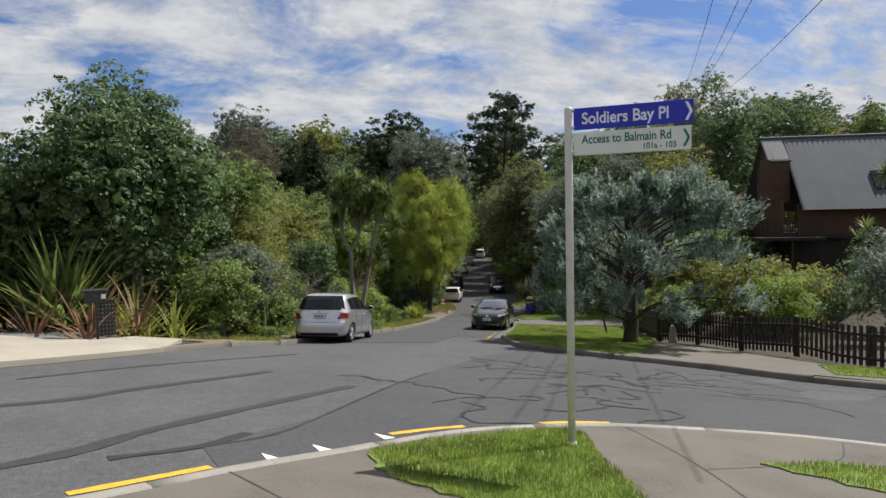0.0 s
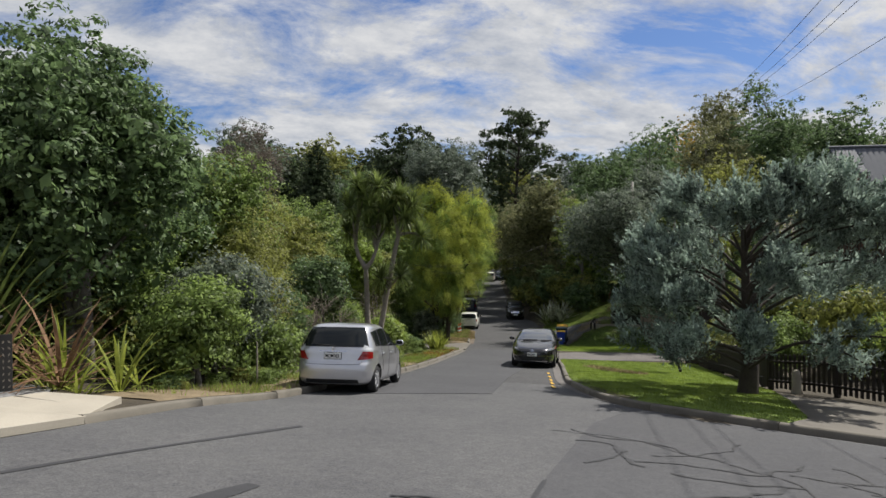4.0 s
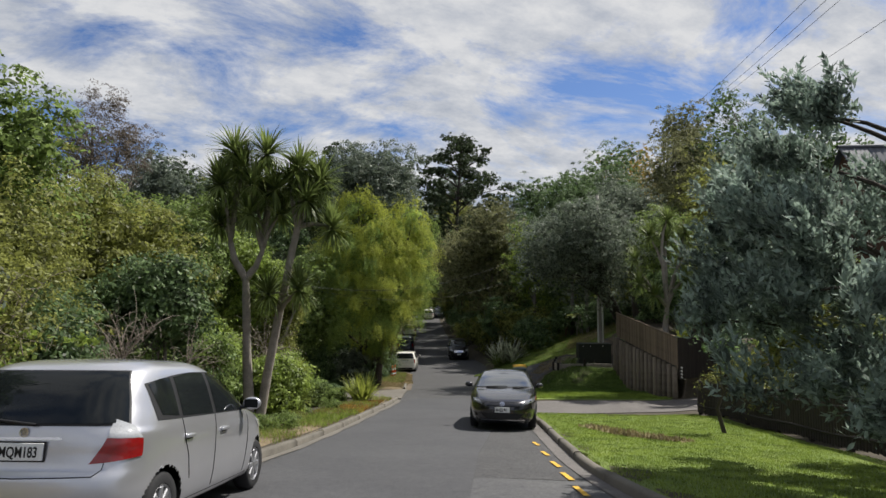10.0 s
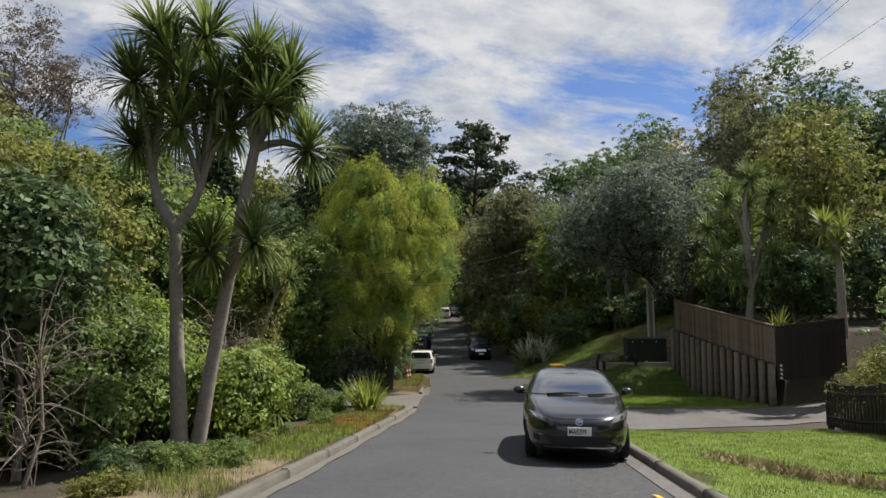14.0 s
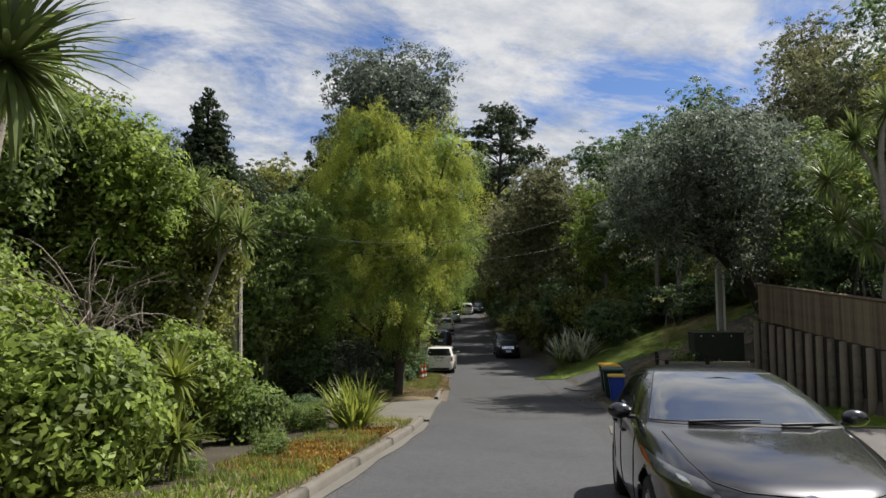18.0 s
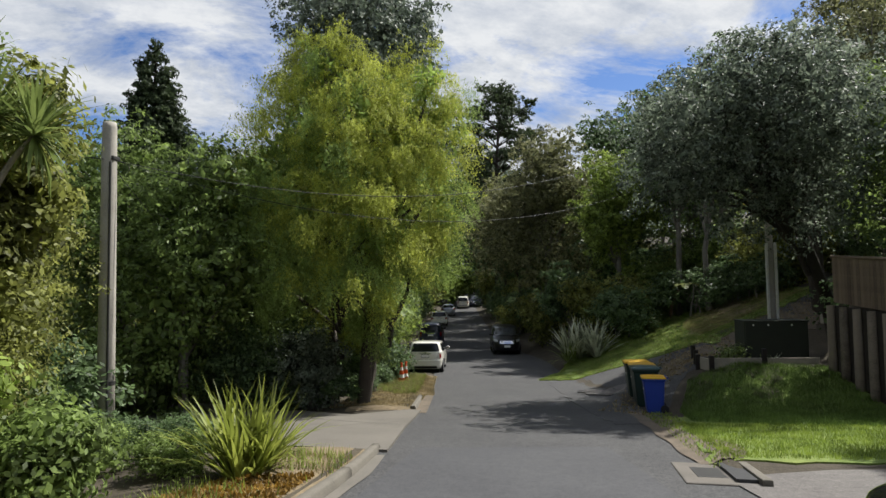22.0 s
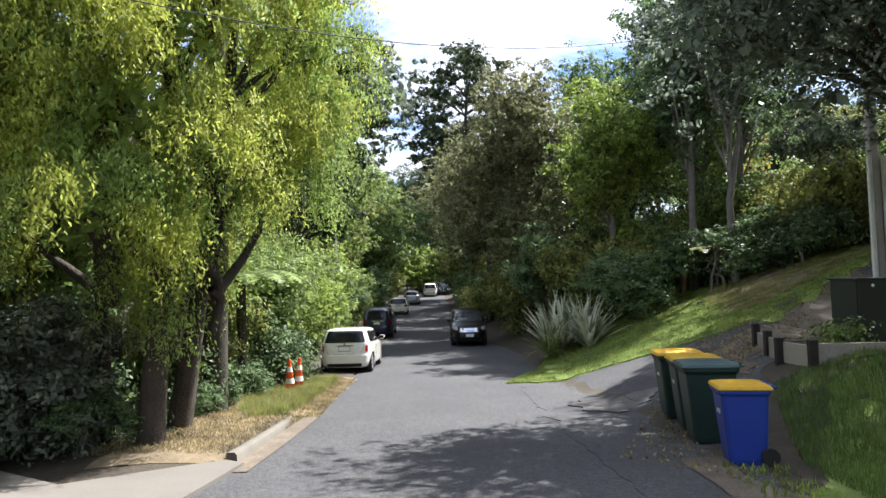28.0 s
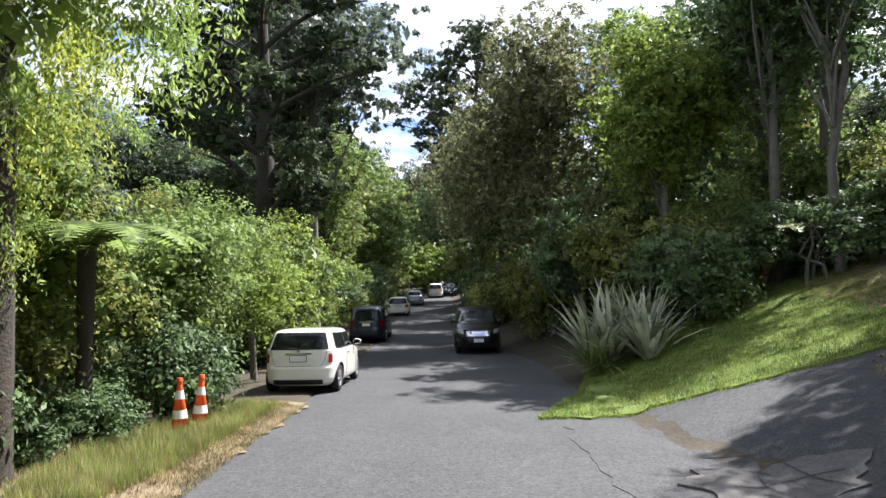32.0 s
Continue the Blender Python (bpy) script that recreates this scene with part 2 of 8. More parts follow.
LEAF = {
    "dark": leafmat("dark_leaf", (0.04, 0.076, 0.032), (0.185, 0.27, 0.11), rough=0.52, thin=0.46, spec=0.32),
    "mid": leafmat("mid_leaf", (0.062, 0.105, 0.03), (0.285, 0.38, 0.105), rough=0.52, thin=0.5, spec=0.32),
    "bright": leafmat("bright_leaf", (0.09, 0.14, 0.026), (0.35, 0.45, 0.095), rough=0.52, thin=0.5, spec=0.32),
    "olive": leafmat("olive_leaf", (0.085, 0.10, 0.028), (0.33, 0.35, 0.09), rough=0.52, thin=0.5, spec=0.32),
    "gold": leafmat("golden_green_leaf", (0.27, 0.32, 0.045), (0.53, 0.57, 0.11), rough=0.6, thin=0.55, spec=0.25),
    "lime": leafmat("lime_leaf", (0.15, 0.23, 0.05), (0.34, 0.45, 0.12), rough=0.6, thin=0.55, spec=0.25),
    "blue": leafmat("blue_green_needle", (0.07, 0.112, 0.085), (0.38, 0.47, 0.385), rough=0.65, thin=0.35, spec=0.25),
    "grey": leafmat("grey_green_leaf", (0.0562, 0.0813, 0.0562), (0.225, 0.269, 0.2), rough=0.52, thin=0.38, spec=0.32),
    "silver": leafmat("silvery_leaf", (0.045, 0.068, 0.042), (0.25, 0.295, 0.215), rough=0.52, thin=0.5, spec=0.32),
    "brown": leafmat("brown_leaf", (0.085, 0.07, 0.058), (0.2, 0.165, 0.13), rough=0.7, thin=0.38, spec=0.2),
    "kanuka": leafmat("brownish_olive_leaf", (0.075, 0.085, 0.036), (0.28, 0.285, 0.135), rough=0.6, thin=0.48, spec=0.25),
    "rust": leafmat("autumn_leaf", (0.163, 0.138, 0.025), (0.45, 0.312, 0.0625), rough=0.6, thin=0.48, spec=0.2),
    "pine": leafmat("pine_needle", (0.022, 0.038, 0.02), (0.085, 0.115, 0.05), rough=0.65, thin=0.25, spec=0.2),
    "blade": leafmat("sword_leaf", (0.07, 0.11, 0.025), (0.24, 0.3, 0.09), rough=0.52, thin=0.40, spec=0.4),
    "bladelit": leafmat("yellow_green_sword_leaf", (0.11, 0.15, 0.02), (0.32, 0.36, 0.07), rough=0.52, thin=0.48, spec=0.4),
    "bladegrey": leafmat("grey_green_sword_leaf", (0.16, 0.19, 0.10), (0.58, 0.60, 0.44), rough=0.4, thin=0.33, spec=0.32),
    "dead": leafmat("dead_frond", (0.12, 0.07, 0.04), (0.28, 0.17, 0.1), rough=0.8, thin=0.28, spec=0.2),
}
M["bark"] = mat("grey_bark", (0.16, 0.145, 0.125), rough=0.95, vary=0.5, scale=5, fine=30, bump=1.0, dist=0.03)
M["barkpale"] = mat("pale_bark", (0.26, 0.23, 0.195), rough=0.95, vary=0.45, scale=7, fine=35, bump=1.0, dist=0.02)
M["barkdark"] = mat("dark_bark", (0.05, 0.041, 0.032), rough=0.95, vary=0.5, scale=5, fine=30, bump=1.0, dist=0.03)
M["twig"] = mat("dry_twig", (0.24, 0.20, 0.165), rough=0.9, vary=0.4, scale=10, bump=0.4)

# ---- building helpers ----


def mesh_ob(name, verts, faces, material, parent=None, smooth=False, label=""):
    me = bpy.data.meshes.new(name)
    verts = np.asarray(verts, np.float32).reshape(-1, 3)
    faces = np.asarray(faces, np.int32)
    if faces.ndim == 2:
        k = faces.shape[1]
        me.vertices.add(len(verts))
        me.vertices.foreach_set("co", verts.ravel())
        me.loops.add(faces.size)
        me.loops.foreach_set("vertex_index", faces.ravel())
        me.polygons.add(len(faces))
        me.polygons.foreach_set("loop_start", np.arange(0, faces.size, k, dtype=np.int32))
        me.update(calc_edges=True)
    if smooth:
        me.polygons.foreach_set("use_smooth", np.ones(len(me.polygons), bool))
    me.materials.append(material)
    ob = new(name, me)
    if parent is not None:
        ob.parent = parent
    if label:
        ob["label"] = label
    return ob


def part(name, bm, material, parent=None, label="", smooth=False):
    me = bpy.data.meshes.new(name)
    if smooth:
        for f in bm.faces:
            f.smooth = True
    bm.to_mesh(me)
    bm.free()
    me.materials.append(material)
    ob = new(name, me)
    if parent is not None:
        ob.parent = parent
    if label:
        ob["label"] = label
    return ob


def thing(name, m, label, category, group="", kind=""):
    ob = new(name)
    ob.matrix_world = m if isinstance(m, Matrix) else Matrix.Translation(m)
    return tagged(ob, label, category, group, kind)


def box(sx, sy, sz, bevel=0.0, at=(0, 0, 0), segs=1, rz=0.0, bm=None):
    """A box with its base centre at the given place."""
    b = bmesh.new()
    bmesh.ops.create_cube(b, size=1, matrix=Matrix.Translation((0, 0, sz / 2)) @ Matrix.Diagonal((sx, sy, sz, 1)))
    if bevel:
        bmesh.ops.bevel(b, geom=list(b.edges), offset=bevel, segments=segs, affect="EDGES", profile=0.6)
    bmesh.ops.transform(b, matrix=Matrix.Translation(at) @ Matrix.Rotation(rz, 4, "Z"), verts=list(b.verts))
    if bm is None:
        return b
    tmp = bpy.data.meshes.new("tmp")
    b.to_mesh(tmp)
    b.free()
    bm.from_mesh(tmp)
    bpy.data.meshes.remove(tmp)
    return bm


def lathe(profile, n=20, closed=True):
    """A turned shape from (radius, z) pairs."""
    b = bmesh.new()
    rings = []
    for r, z in profile:
        rings.append([b.verts.new((r * math.cos(2 * math.pi * i / n), r * math.sin(2 * math.pi * i / n), z)) for i in range(n)])
    for a, c in zip(rings, rings[1:]):
        for i in range(n):
            b.faces.new((a[i], a[(i + 1) % n], c[(i + 1) % n], c[i]))
    if closed:
        b.faces.new(list(reversed(rings[0])))
        b.faces.new(rings[-1])
    return b


def tube_data(points, radii, n=7, jitter=0.0, rng=None):
    """Verts and quads of a tube along points with the given radii."""
    pts = np.asarray(points, float)
    tang = np.gradient(pts, axis=0)
    tang /= np.linalg.norm(tang, axis=1)[:, None] + 1e-9
    ref = np.array([0.0, 0, 1]) if abs(tang[0][2]) < 0.9 else np.array([1.0, 0, 0])
    V = []
    for i, (p, t) in enumerate(zip(pts, tang)):
        a = np.cross(t, ref)
        if np.linalg.norm(a) < 1e-3:
            a = np.cross(t, np.array([0.0, 1, 0]))
        a /= np.linalg.norm(a)
        c = np.cross(t, a)
        ang = np.arange(n) * 2 * np.pi / n
        r = radii[i] * (1 + (rng.uniform(-jitter, jitter, n) if jitter else 0))
        V.append(p + np.cos(ang)[:, None] * a * np.reshape(r, (-1, 1)) + np.sin(ang)[:, None] * c * np.reshape(r, (-1, 1)))
    V = np.concatenate(V)
    F = []
    for i in range(len(pts) - 1):
        for j in range(n):
            F.append((i * n + j, i * n + (j + 1) % n, (i + 1) * n + (j + 1) % n, (i + 1) * n + j))
    return V, np.array(F)


def join_data(items):
    V, F, k = [], [], 0
    for v, f in items:
        V.append(v)
        F.append(np.asarray(f) + k)
        k += len(v)
    return np.concatenate(V), np.concatenate(F)

def solid(points, thick, push):
    """A panel with thickness from a loop of points."""
    b = bmesh.new()
    vs = [b.verts.new(p) for p in points]
    f = b.faces.new(vs)
    r = bmesh.ops.extrude_face_region(b, geom=[f])
    for v in r["geom"]:
        if isinstance(v, bmesh.types.BMVert):
            v.co += Vector(push) * thick
    bmesh.ops.recalc_face_normals(b, faces=list(b.faces))
    return b


# ---- the lie of the land ----
HY = np.array([-60, -30, -10, 0, 6, 12, 20, 30, 40, 47.4, 52, 59, 66, 75, 90, 110, 130, 160, 250, 500])
HZ = np.array([5, 2.8, 1.0, 0.0, -0.62, -1.30, -2.22, -3.58, -4.62, -5.38, -5.68, -6.0, -6.25, -6.4, -6.3, -5.7, -5, -4, 0, 6])
LEFT = np.array([(-60, -9), (0, -7.5), (6, -6.3), (10, -5.0), (13, -4.35), (17, -3.65), (24, -2.95), (30, -2.95), (34, -2.85), (38.5, -2.65), (45, -2.95), (50, -3.3), (57, -3.75), (66, -4.6), (76, -5.6), (96, -7.4), (116, -8.8), (150, -10.5), (500, -30)], float)
RIGHT = np.array([(-60, -2.5), (0, -1.6), (15.5, 4.6), (16.6, 4.2), (18, 3.1), (19.5, 2.45), (22.5, 2.05), (26, 2.08), (30, 2.17), (34, 2.15), (39, 1.95), (45, 2.3), (49, 2.5), (53, 2.2), (56, 1.6), (60, 1.6), (66, 1.4), (76, -0.6), (96, -2.6), (116, -4.4), (150, -6.5), (500, -25)], float)


def heave(y):
    return sum(np.interp(y + d, HY, HZ) for d in (-2.4, -1.2, 0, 1.2, 2.4)) / 5


def x_left(y):
    return sum(np.interp(y + d, LEFT[:, 0], LEFT[:, 1]) for d in (-1.5, -0.5, 0.5, 1.5)) / 4


def x_right(y):
    return sum(np.interp(y + d, RIGHT[:, 0], RIGHT[:, 1]) for d in (-1.5, -0.5, 0.5, 1.5)) / 4


def smooth(a, b, v):
    u = np.clip((v - a) / (b - a), 0, 1)
    return u * u * (3 - 2 * u)


def road_z(x, y):
    """The level of the carriageway: it falls along the street and slightly to the right."""
    k = 0.045 * np.clip((45 - y) / 20, 0, 1) * np.where(x < 1, 1 - 0.85 * smooth(13.5, 18.0, y), 1.0)
    return heave(y) - k * (np.clip(x, -9, 8) - 1)


def land_z(x, y):
    """The level of the ground beside the street."""
    x, y = np.asarray(x, float), np.asarray(y, float)
    z = road_z(x, y)
    dl, dr = x_left(y) - x, x - x_right(y)
    upl = smooth(0.02, 0.25, dl) * (1 - smooth(40.4, 40.9, y) * (1 - smooth(47.2, 47.8, y))) * (1 - 0.7 * smooth(51, 53, y))
    z = z + 0.10 * upl
    z = z - smooth(24, 34, y) * np.clip(0.07 * (dl - 1.2), 0, 0.7)
    z = z + np.clip(0.28 * (dl - 22), 0, 26)
    corner = smooth(15.5, 17.5, y)
    z = z + 0.10 * smooth(0.02, 0.25, dr) * corner * (1 - smooth(33.4, 34.0, y) * (1 - smooth(39.1, 39.7, y))) * (1 - 0.9 * smooth(43.5, 45.0, y))
    z = z + np.minimum(np.clip(0.33 * (dr - 0.35), 0, 4.5), 1.1 + 3.4 * smooth(54, 62, y)) * smooth(46.5, 51, y)
    z = z + np.clip(0.16 * (dr - 6.8), 0, 2.2) * smooth(30, 41, y) * (1 - smooth(46.5, 51, y))
    z = z + np.clip(0.20 * (dr - 14), 0, 22) * smooth(10, 24, y)
    z = np.maximum(z, np.where((y > 40.1) & (y < 52), -2.35 + 0.06 * (y - 40) - 3 * smooth(49.5, 52, y), -99) - 6 * (1 - smooth(8.8, 9.3, x)))
    bumps = 0.05 * np.sin(1.7 * x + 0.6 * y) * np.sin(1.1 * y - 0.5 * x)
    return z + bumps * (smooth(1.0, 3.0, dl) + smooth(4.0, 7.0, dr) * corner)


def at(x, y, dz=0.0):
    return Vector((x, y, float(land_z(x, y)) + dz))


def on_road(x, y, dz=0.0):
    return Vector((x, y, float(road_z(x, y)) + dz))


def ground_sheet():
    ys = np.concatenate([np.linspace(-60, -6, 12), np.arange(-5, 70, 0.5), np.linspace(70, 130, 41), np.linspace(138, 500, 22)])
    d = np.concatenate([[0.0, 0.12, 0.26, 0.6], np.arange(1.0, 12, 0.6), np.linspace(12.5, 40, 22), np.array([50, 70, 100, 150, 220, 320, 420.0])])
    rows = []
    for y in ys:
        l, r = float(x_left(y)), float(x_right(y))
        mid = np.linspace(l, r, 8)[1:-1]
        xs = np.concatenate([l - d[::-1], mid, r + d])
        z = land_z(xs, np.full(len(xs), y))
        inside = (xs > l - 0.01) & (xs < r + 0.01)
        z = np.where(inside, z - 0.05, z)
        if y < 19:
            near = (xs > l - 0.01) & (xs < r + 16)
            z = np.where(near, z - 0.06, z)
        rows.append(np.stack([xs, np.full(len(xs), y), z], 1))
    n = len(rows[0])
    V = np.concatenate(rows)
    i, j = np.meshgrid(np.arange(len(ys) - 1), np.arange(n - 1), indexing="ij")
    a = (i * n + j).ravel()
    F = np.stack([a, a + 1, a + n + 1, a + n], 1)
    return tagged(mesh_ob("ground", V, F, M["ground"], smooth=True), "brown soil and leaf litter of the wooded valley", "ground", kind="structure")


ground_sheet()


def strip(name, ys, left, right, dz, material, label, category="road", level=None, cols=7, kind="structure"):
    """A surface between two edges, each a function of y, laid on the land."""
    level = level or road_z
    rows = []
    for y in ys:
        xs = np.linspace(left(y), right(y), cols)
        rows.append(np.stack([xs, np.full(cols, y), level(xs, np.full(cols, y)) + dz], 1))
    V = np.concatenate(rows)
    i, j = np.meshgrid(np.arange(len(rows) - 1), np.arange(cols - 1), indexing="ij")
    a = (i * cols + j).ravel()
    return tagged(mesh_ob(name, V, np.stack([a, a + 1, a + cols + 1, a + cols], 1), material, smooth=True), label, category, kind=kind)


def inside_poly(px, py, poly):
    poly = np.asarray(poly, float)
    x0, y0 = poly[:, 0], poly[:, 1]
    x1, y1 = np.roll(x0, -1), np.roll(y0, -1)
    c = np.zeros(len(px), bool)
    for a, b, e, g in zip(x0, y0, x1, y1):
        hit = ((b > py) != (g > py)) & (px < (e - a) * (py - b) / (g - b + 1e-12) + a)
        c ^= hit
    return c


def curve_pts(points, step=0.35):
    """A smooth line through plan points (Catmull-Rom)."""
    p = np.asarray(points, float)
    p = np.concatenate([[2 * p[0] - p[1]], p, [2 * p[-1] - p[-2]]])
    out = []
    for i in range(1, len(p) - 2):
        n = max(2, int(np.linalg.norm(p[i + 1] - p[i]) / step))
        for t in np.linspace(0, 1, n, endpoint=False):
            out.append(0.5 * (2 * p[i] + (p[i + 1] - p[i - 1]) * t + (2 * p[i - 1] - 5 * p[i] + 4 * p[i + 1] - p[i + 2]) * t * t + (3 * p[i] - p[i - 1] - 3 * p[i + 1] + p[i + 2]) * t ** 3))
    return np.array(out + [p[-2]])


def ragged(outline, amp=0.08, step=0.3, seed=1):
    """A plan outline with an uneven, broken edge."""
    rng = np.random.default_rng(seed)
    p = np.asarray(outline, float)
    out = []
    for a, b in zip(p, np.roll(p, -1, axis=0)):
        n = max(1, int(np.linalg.norm(b - a) / step))
        d = (b - a) / (np.linalg.norm(b - a) + 1e-9)
        for i in range(n):
            out.append(a + (b - a) * i / n + np.array([-d[1], d[0]]) * rng.normal() * amp)
    return out


def slab(name, outline, dz, material, label, category, level, thick=0.12, kind="structure", cell=1.6):
    """A paved or grassed surface with a real edge, draped on the land: a fan of small cells inside an outline."""
    outline = np.asarray(outline, float)
    bm = bmesh.new()
    vs = [bm.verts.new((x, y, 0)) for x, y in outline]
    f = bm.faces.new(vs)
    bmesh.ops.triangulate(bm, faces=[f])
    for _ in range(3 if cell > 1 else 6):
        long = [e for e in bm.edges if e.calc_length() > cell]
        if not long:
            break
        bmesh.ops.subdivide_edges(bm, edges=long, cuts=1)
        bmesh.ops.triangulate(bm, faces=[g for g in bm.faces if len(g.verts) > 3])
    top = list(bm.faces)
    for v in bm.verts:
        v.co.z = float(level(v.co.x, v.co.y)) + dz
    for g in top:
        g.normal_update()
        if g.normal.z < 0:
            g.normal_flip()
    rim = [e for e in bm.edges if len(e.link_faces) == 1]
    ex = bmesh.ops.extrude_edge_only(bm, edges=rim)
    for v in ex["geom"]:
        if isinstance(v, bmesh.types.BMVert):
            v.co.z -= thick
    return tagged(part(name, bm, material), label, category, kind=kind)


# carriageway: the junction, the street and the far stretch
JUNCTION = [(-14, -20), (16, -20), (22, 8.5), (14.5, 9.6), (9.6, 12.2), (7.2, 14.9), (5.2, 16.25), (4.0, 17.2), (3.0, 18.1), (2.4, 19.3), (2.0, 22.0), (-3.1, 22.0), (-3.65, 17), (-4.35, 13), (-5.0, 10), (-6.3, 6), (-8, 0), (-11, -10)]
slab("road", JUNCTION, 0.0, M["asphalt"], "weathered grey asphalt of the sloping junction", "road", road_z, thick=0.05)
Y1 = np.arange(22.0, 70.1, 0.8)
strip("road", Y1, lambda y: x_left(y) + 0.0, lambda y: x_right(y) + (0.0 if y < 46 else 0.3), 0.001, M["seal"], "grey chip-sealed asphalt street running downhill", cols=9)
strip("road", np.concatenate([np.arange(70.0, 130, 4), np.arange(130, 200, 10)]), lambda y: x_left(y), lambda y: x_right(y), 0.002, M["seal"], "shaded grey asphalt street in the distance", cols=5)
# darker smooth asphalt laid over the street
PATCH = [(-2.75, 18.15), (0.25, 18.95), (0.45, 24.5), (0.9, 30.0), (1.1, 38.0), (0.9, 41.5), (-2.2, 41.2), (-2.55, 34.0), (-2.75, 28), (-2.75, 22.5)]
slab("road_patch", PATCH, 0.008, M["asphalt_new"], "darker smooth asphalt patch on the street", "road", road_z, thick=0.02)

# ---- plants ----


def leaf_quads(p, along, size, aspect, rng, face=None):
    """Rhombic leaves at p, pointing along the given ways."""
    n = len(p)
    along = along / (np.linalg.norm(along, axis=1)[:, None] + 1e-9)
    other = rng.normal(size=(n, 3)) if face is None else face
    wide = np.cross(along, other)
    wide /= np.linalg.norm(wide, axis=1)[:, None] + 1e-9
    s = np.reshape(size, (-1, 1)) * rng.uniform(0.7, 1.3, (n, 1))
    a, b = along * s * 0.5, wide * s * aspect * 0.5
    V = np.stack([p - a, p + b - a * 0.1, p + a, p - b - a * 0.1], 1).reshape(-1, 3)
    F = np.arange(4 * n).reshape(n, 4)
    return V, F


def unit_rand(rng, n, up=0.0):
    u = rng.normal(size=(n, 3))
    u[:, 2] += up
    return u / np.linalg.norm(u, axis=1)[:, None]


def make_lobes(rng, n, centre, radii, size):
    """Centres and radii of the rounded masses that make up a crown."""
    u = unit_rand(rng, n, 0.35)
    c = np.asarray(centre) + u * np.asarray(radii) * rng.uniform(0.35, 0.78, (n, 1))
    r = size * rng.uniform(0.7, 1.25, n)
    return c, r


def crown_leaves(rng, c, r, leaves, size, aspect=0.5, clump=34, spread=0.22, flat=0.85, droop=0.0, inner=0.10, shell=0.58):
    """Leaves in small domed pads on the outside of the crown's masses, over an added core of oversized leaves that
    blocks light and darkens the gaps.
    """
    area = r ** 2
    prob = area / area.sum()
    k = rng.choice(len(c), size=max(1, leaves // clump), p=prob)
    u = unit_rand(rng, len(k), 0.3)
    d = r[k] * (shell + (1.08 - shell) * rng.random(len(k)) ** 0.55) * (1 + 0.2 * np.sin(5 * u[:, 0] + k) * np.cos(4 * u[:, 1]))
    cc = c[k] + u * np.stack([d, d, d * flat], 1)
    pad = spread * 1.5 * rng.uniform(0.55, 1.45, len(k))
    out = np.repeat(u, clump, 0)
    v = out * 0.55 + rng.normal(size=out.shape) * 0.62
    v[:, 2] += 0.45
    v /= np.linalg.norm(v, axis=1)[:, None]
    n = len(v)
    dome = np.repeat(pad, clump)[:, None] * (0.5 + 0.6 * rng.random((n, 1)))
    p = np.repeat(cc, clump, 0) + v * dome * np.array([1.15, 1.15, 0.75])
    along = rng.normal(size=v.shape)
    along -= v * (along * v).sum(1)[:, None] * 0.8
    along += out * 0.35
    along[:, 2] -= 0.15 + droop
    face = v + rng.normal(size=v.shape) * 0.33
    skin = leaf_quads(p, along, size, aspect, rng, face)
    # added core: oversized leaves inside the masses, there to shade the crown
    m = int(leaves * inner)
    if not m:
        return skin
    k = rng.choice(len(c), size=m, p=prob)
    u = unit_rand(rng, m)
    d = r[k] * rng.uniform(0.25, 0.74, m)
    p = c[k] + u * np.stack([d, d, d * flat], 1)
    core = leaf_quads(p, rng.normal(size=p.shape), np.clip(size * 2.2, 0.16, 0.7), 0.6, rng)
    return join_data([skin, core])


def limb_data(rng, start, end, r0, r1, bend=0.15, seg=5, n=6):
    start, end = np.asarray(start, float), np.asarray(end, float)
    t = np.linspace(0, 1, seg)
    L = np.linalg.norm(end - start)
    off = rng.normal(size=3) * bend * L
    pts = start + (end - start) * t[:, None] + off * (np.sin(np.pi * t) * 0.6)[:, None]
    pts[:, 2] += 0.12 * L * np.sin(np.pi * t)
    return tube_data(pts, r0 + (r1 - r0) * t, n)


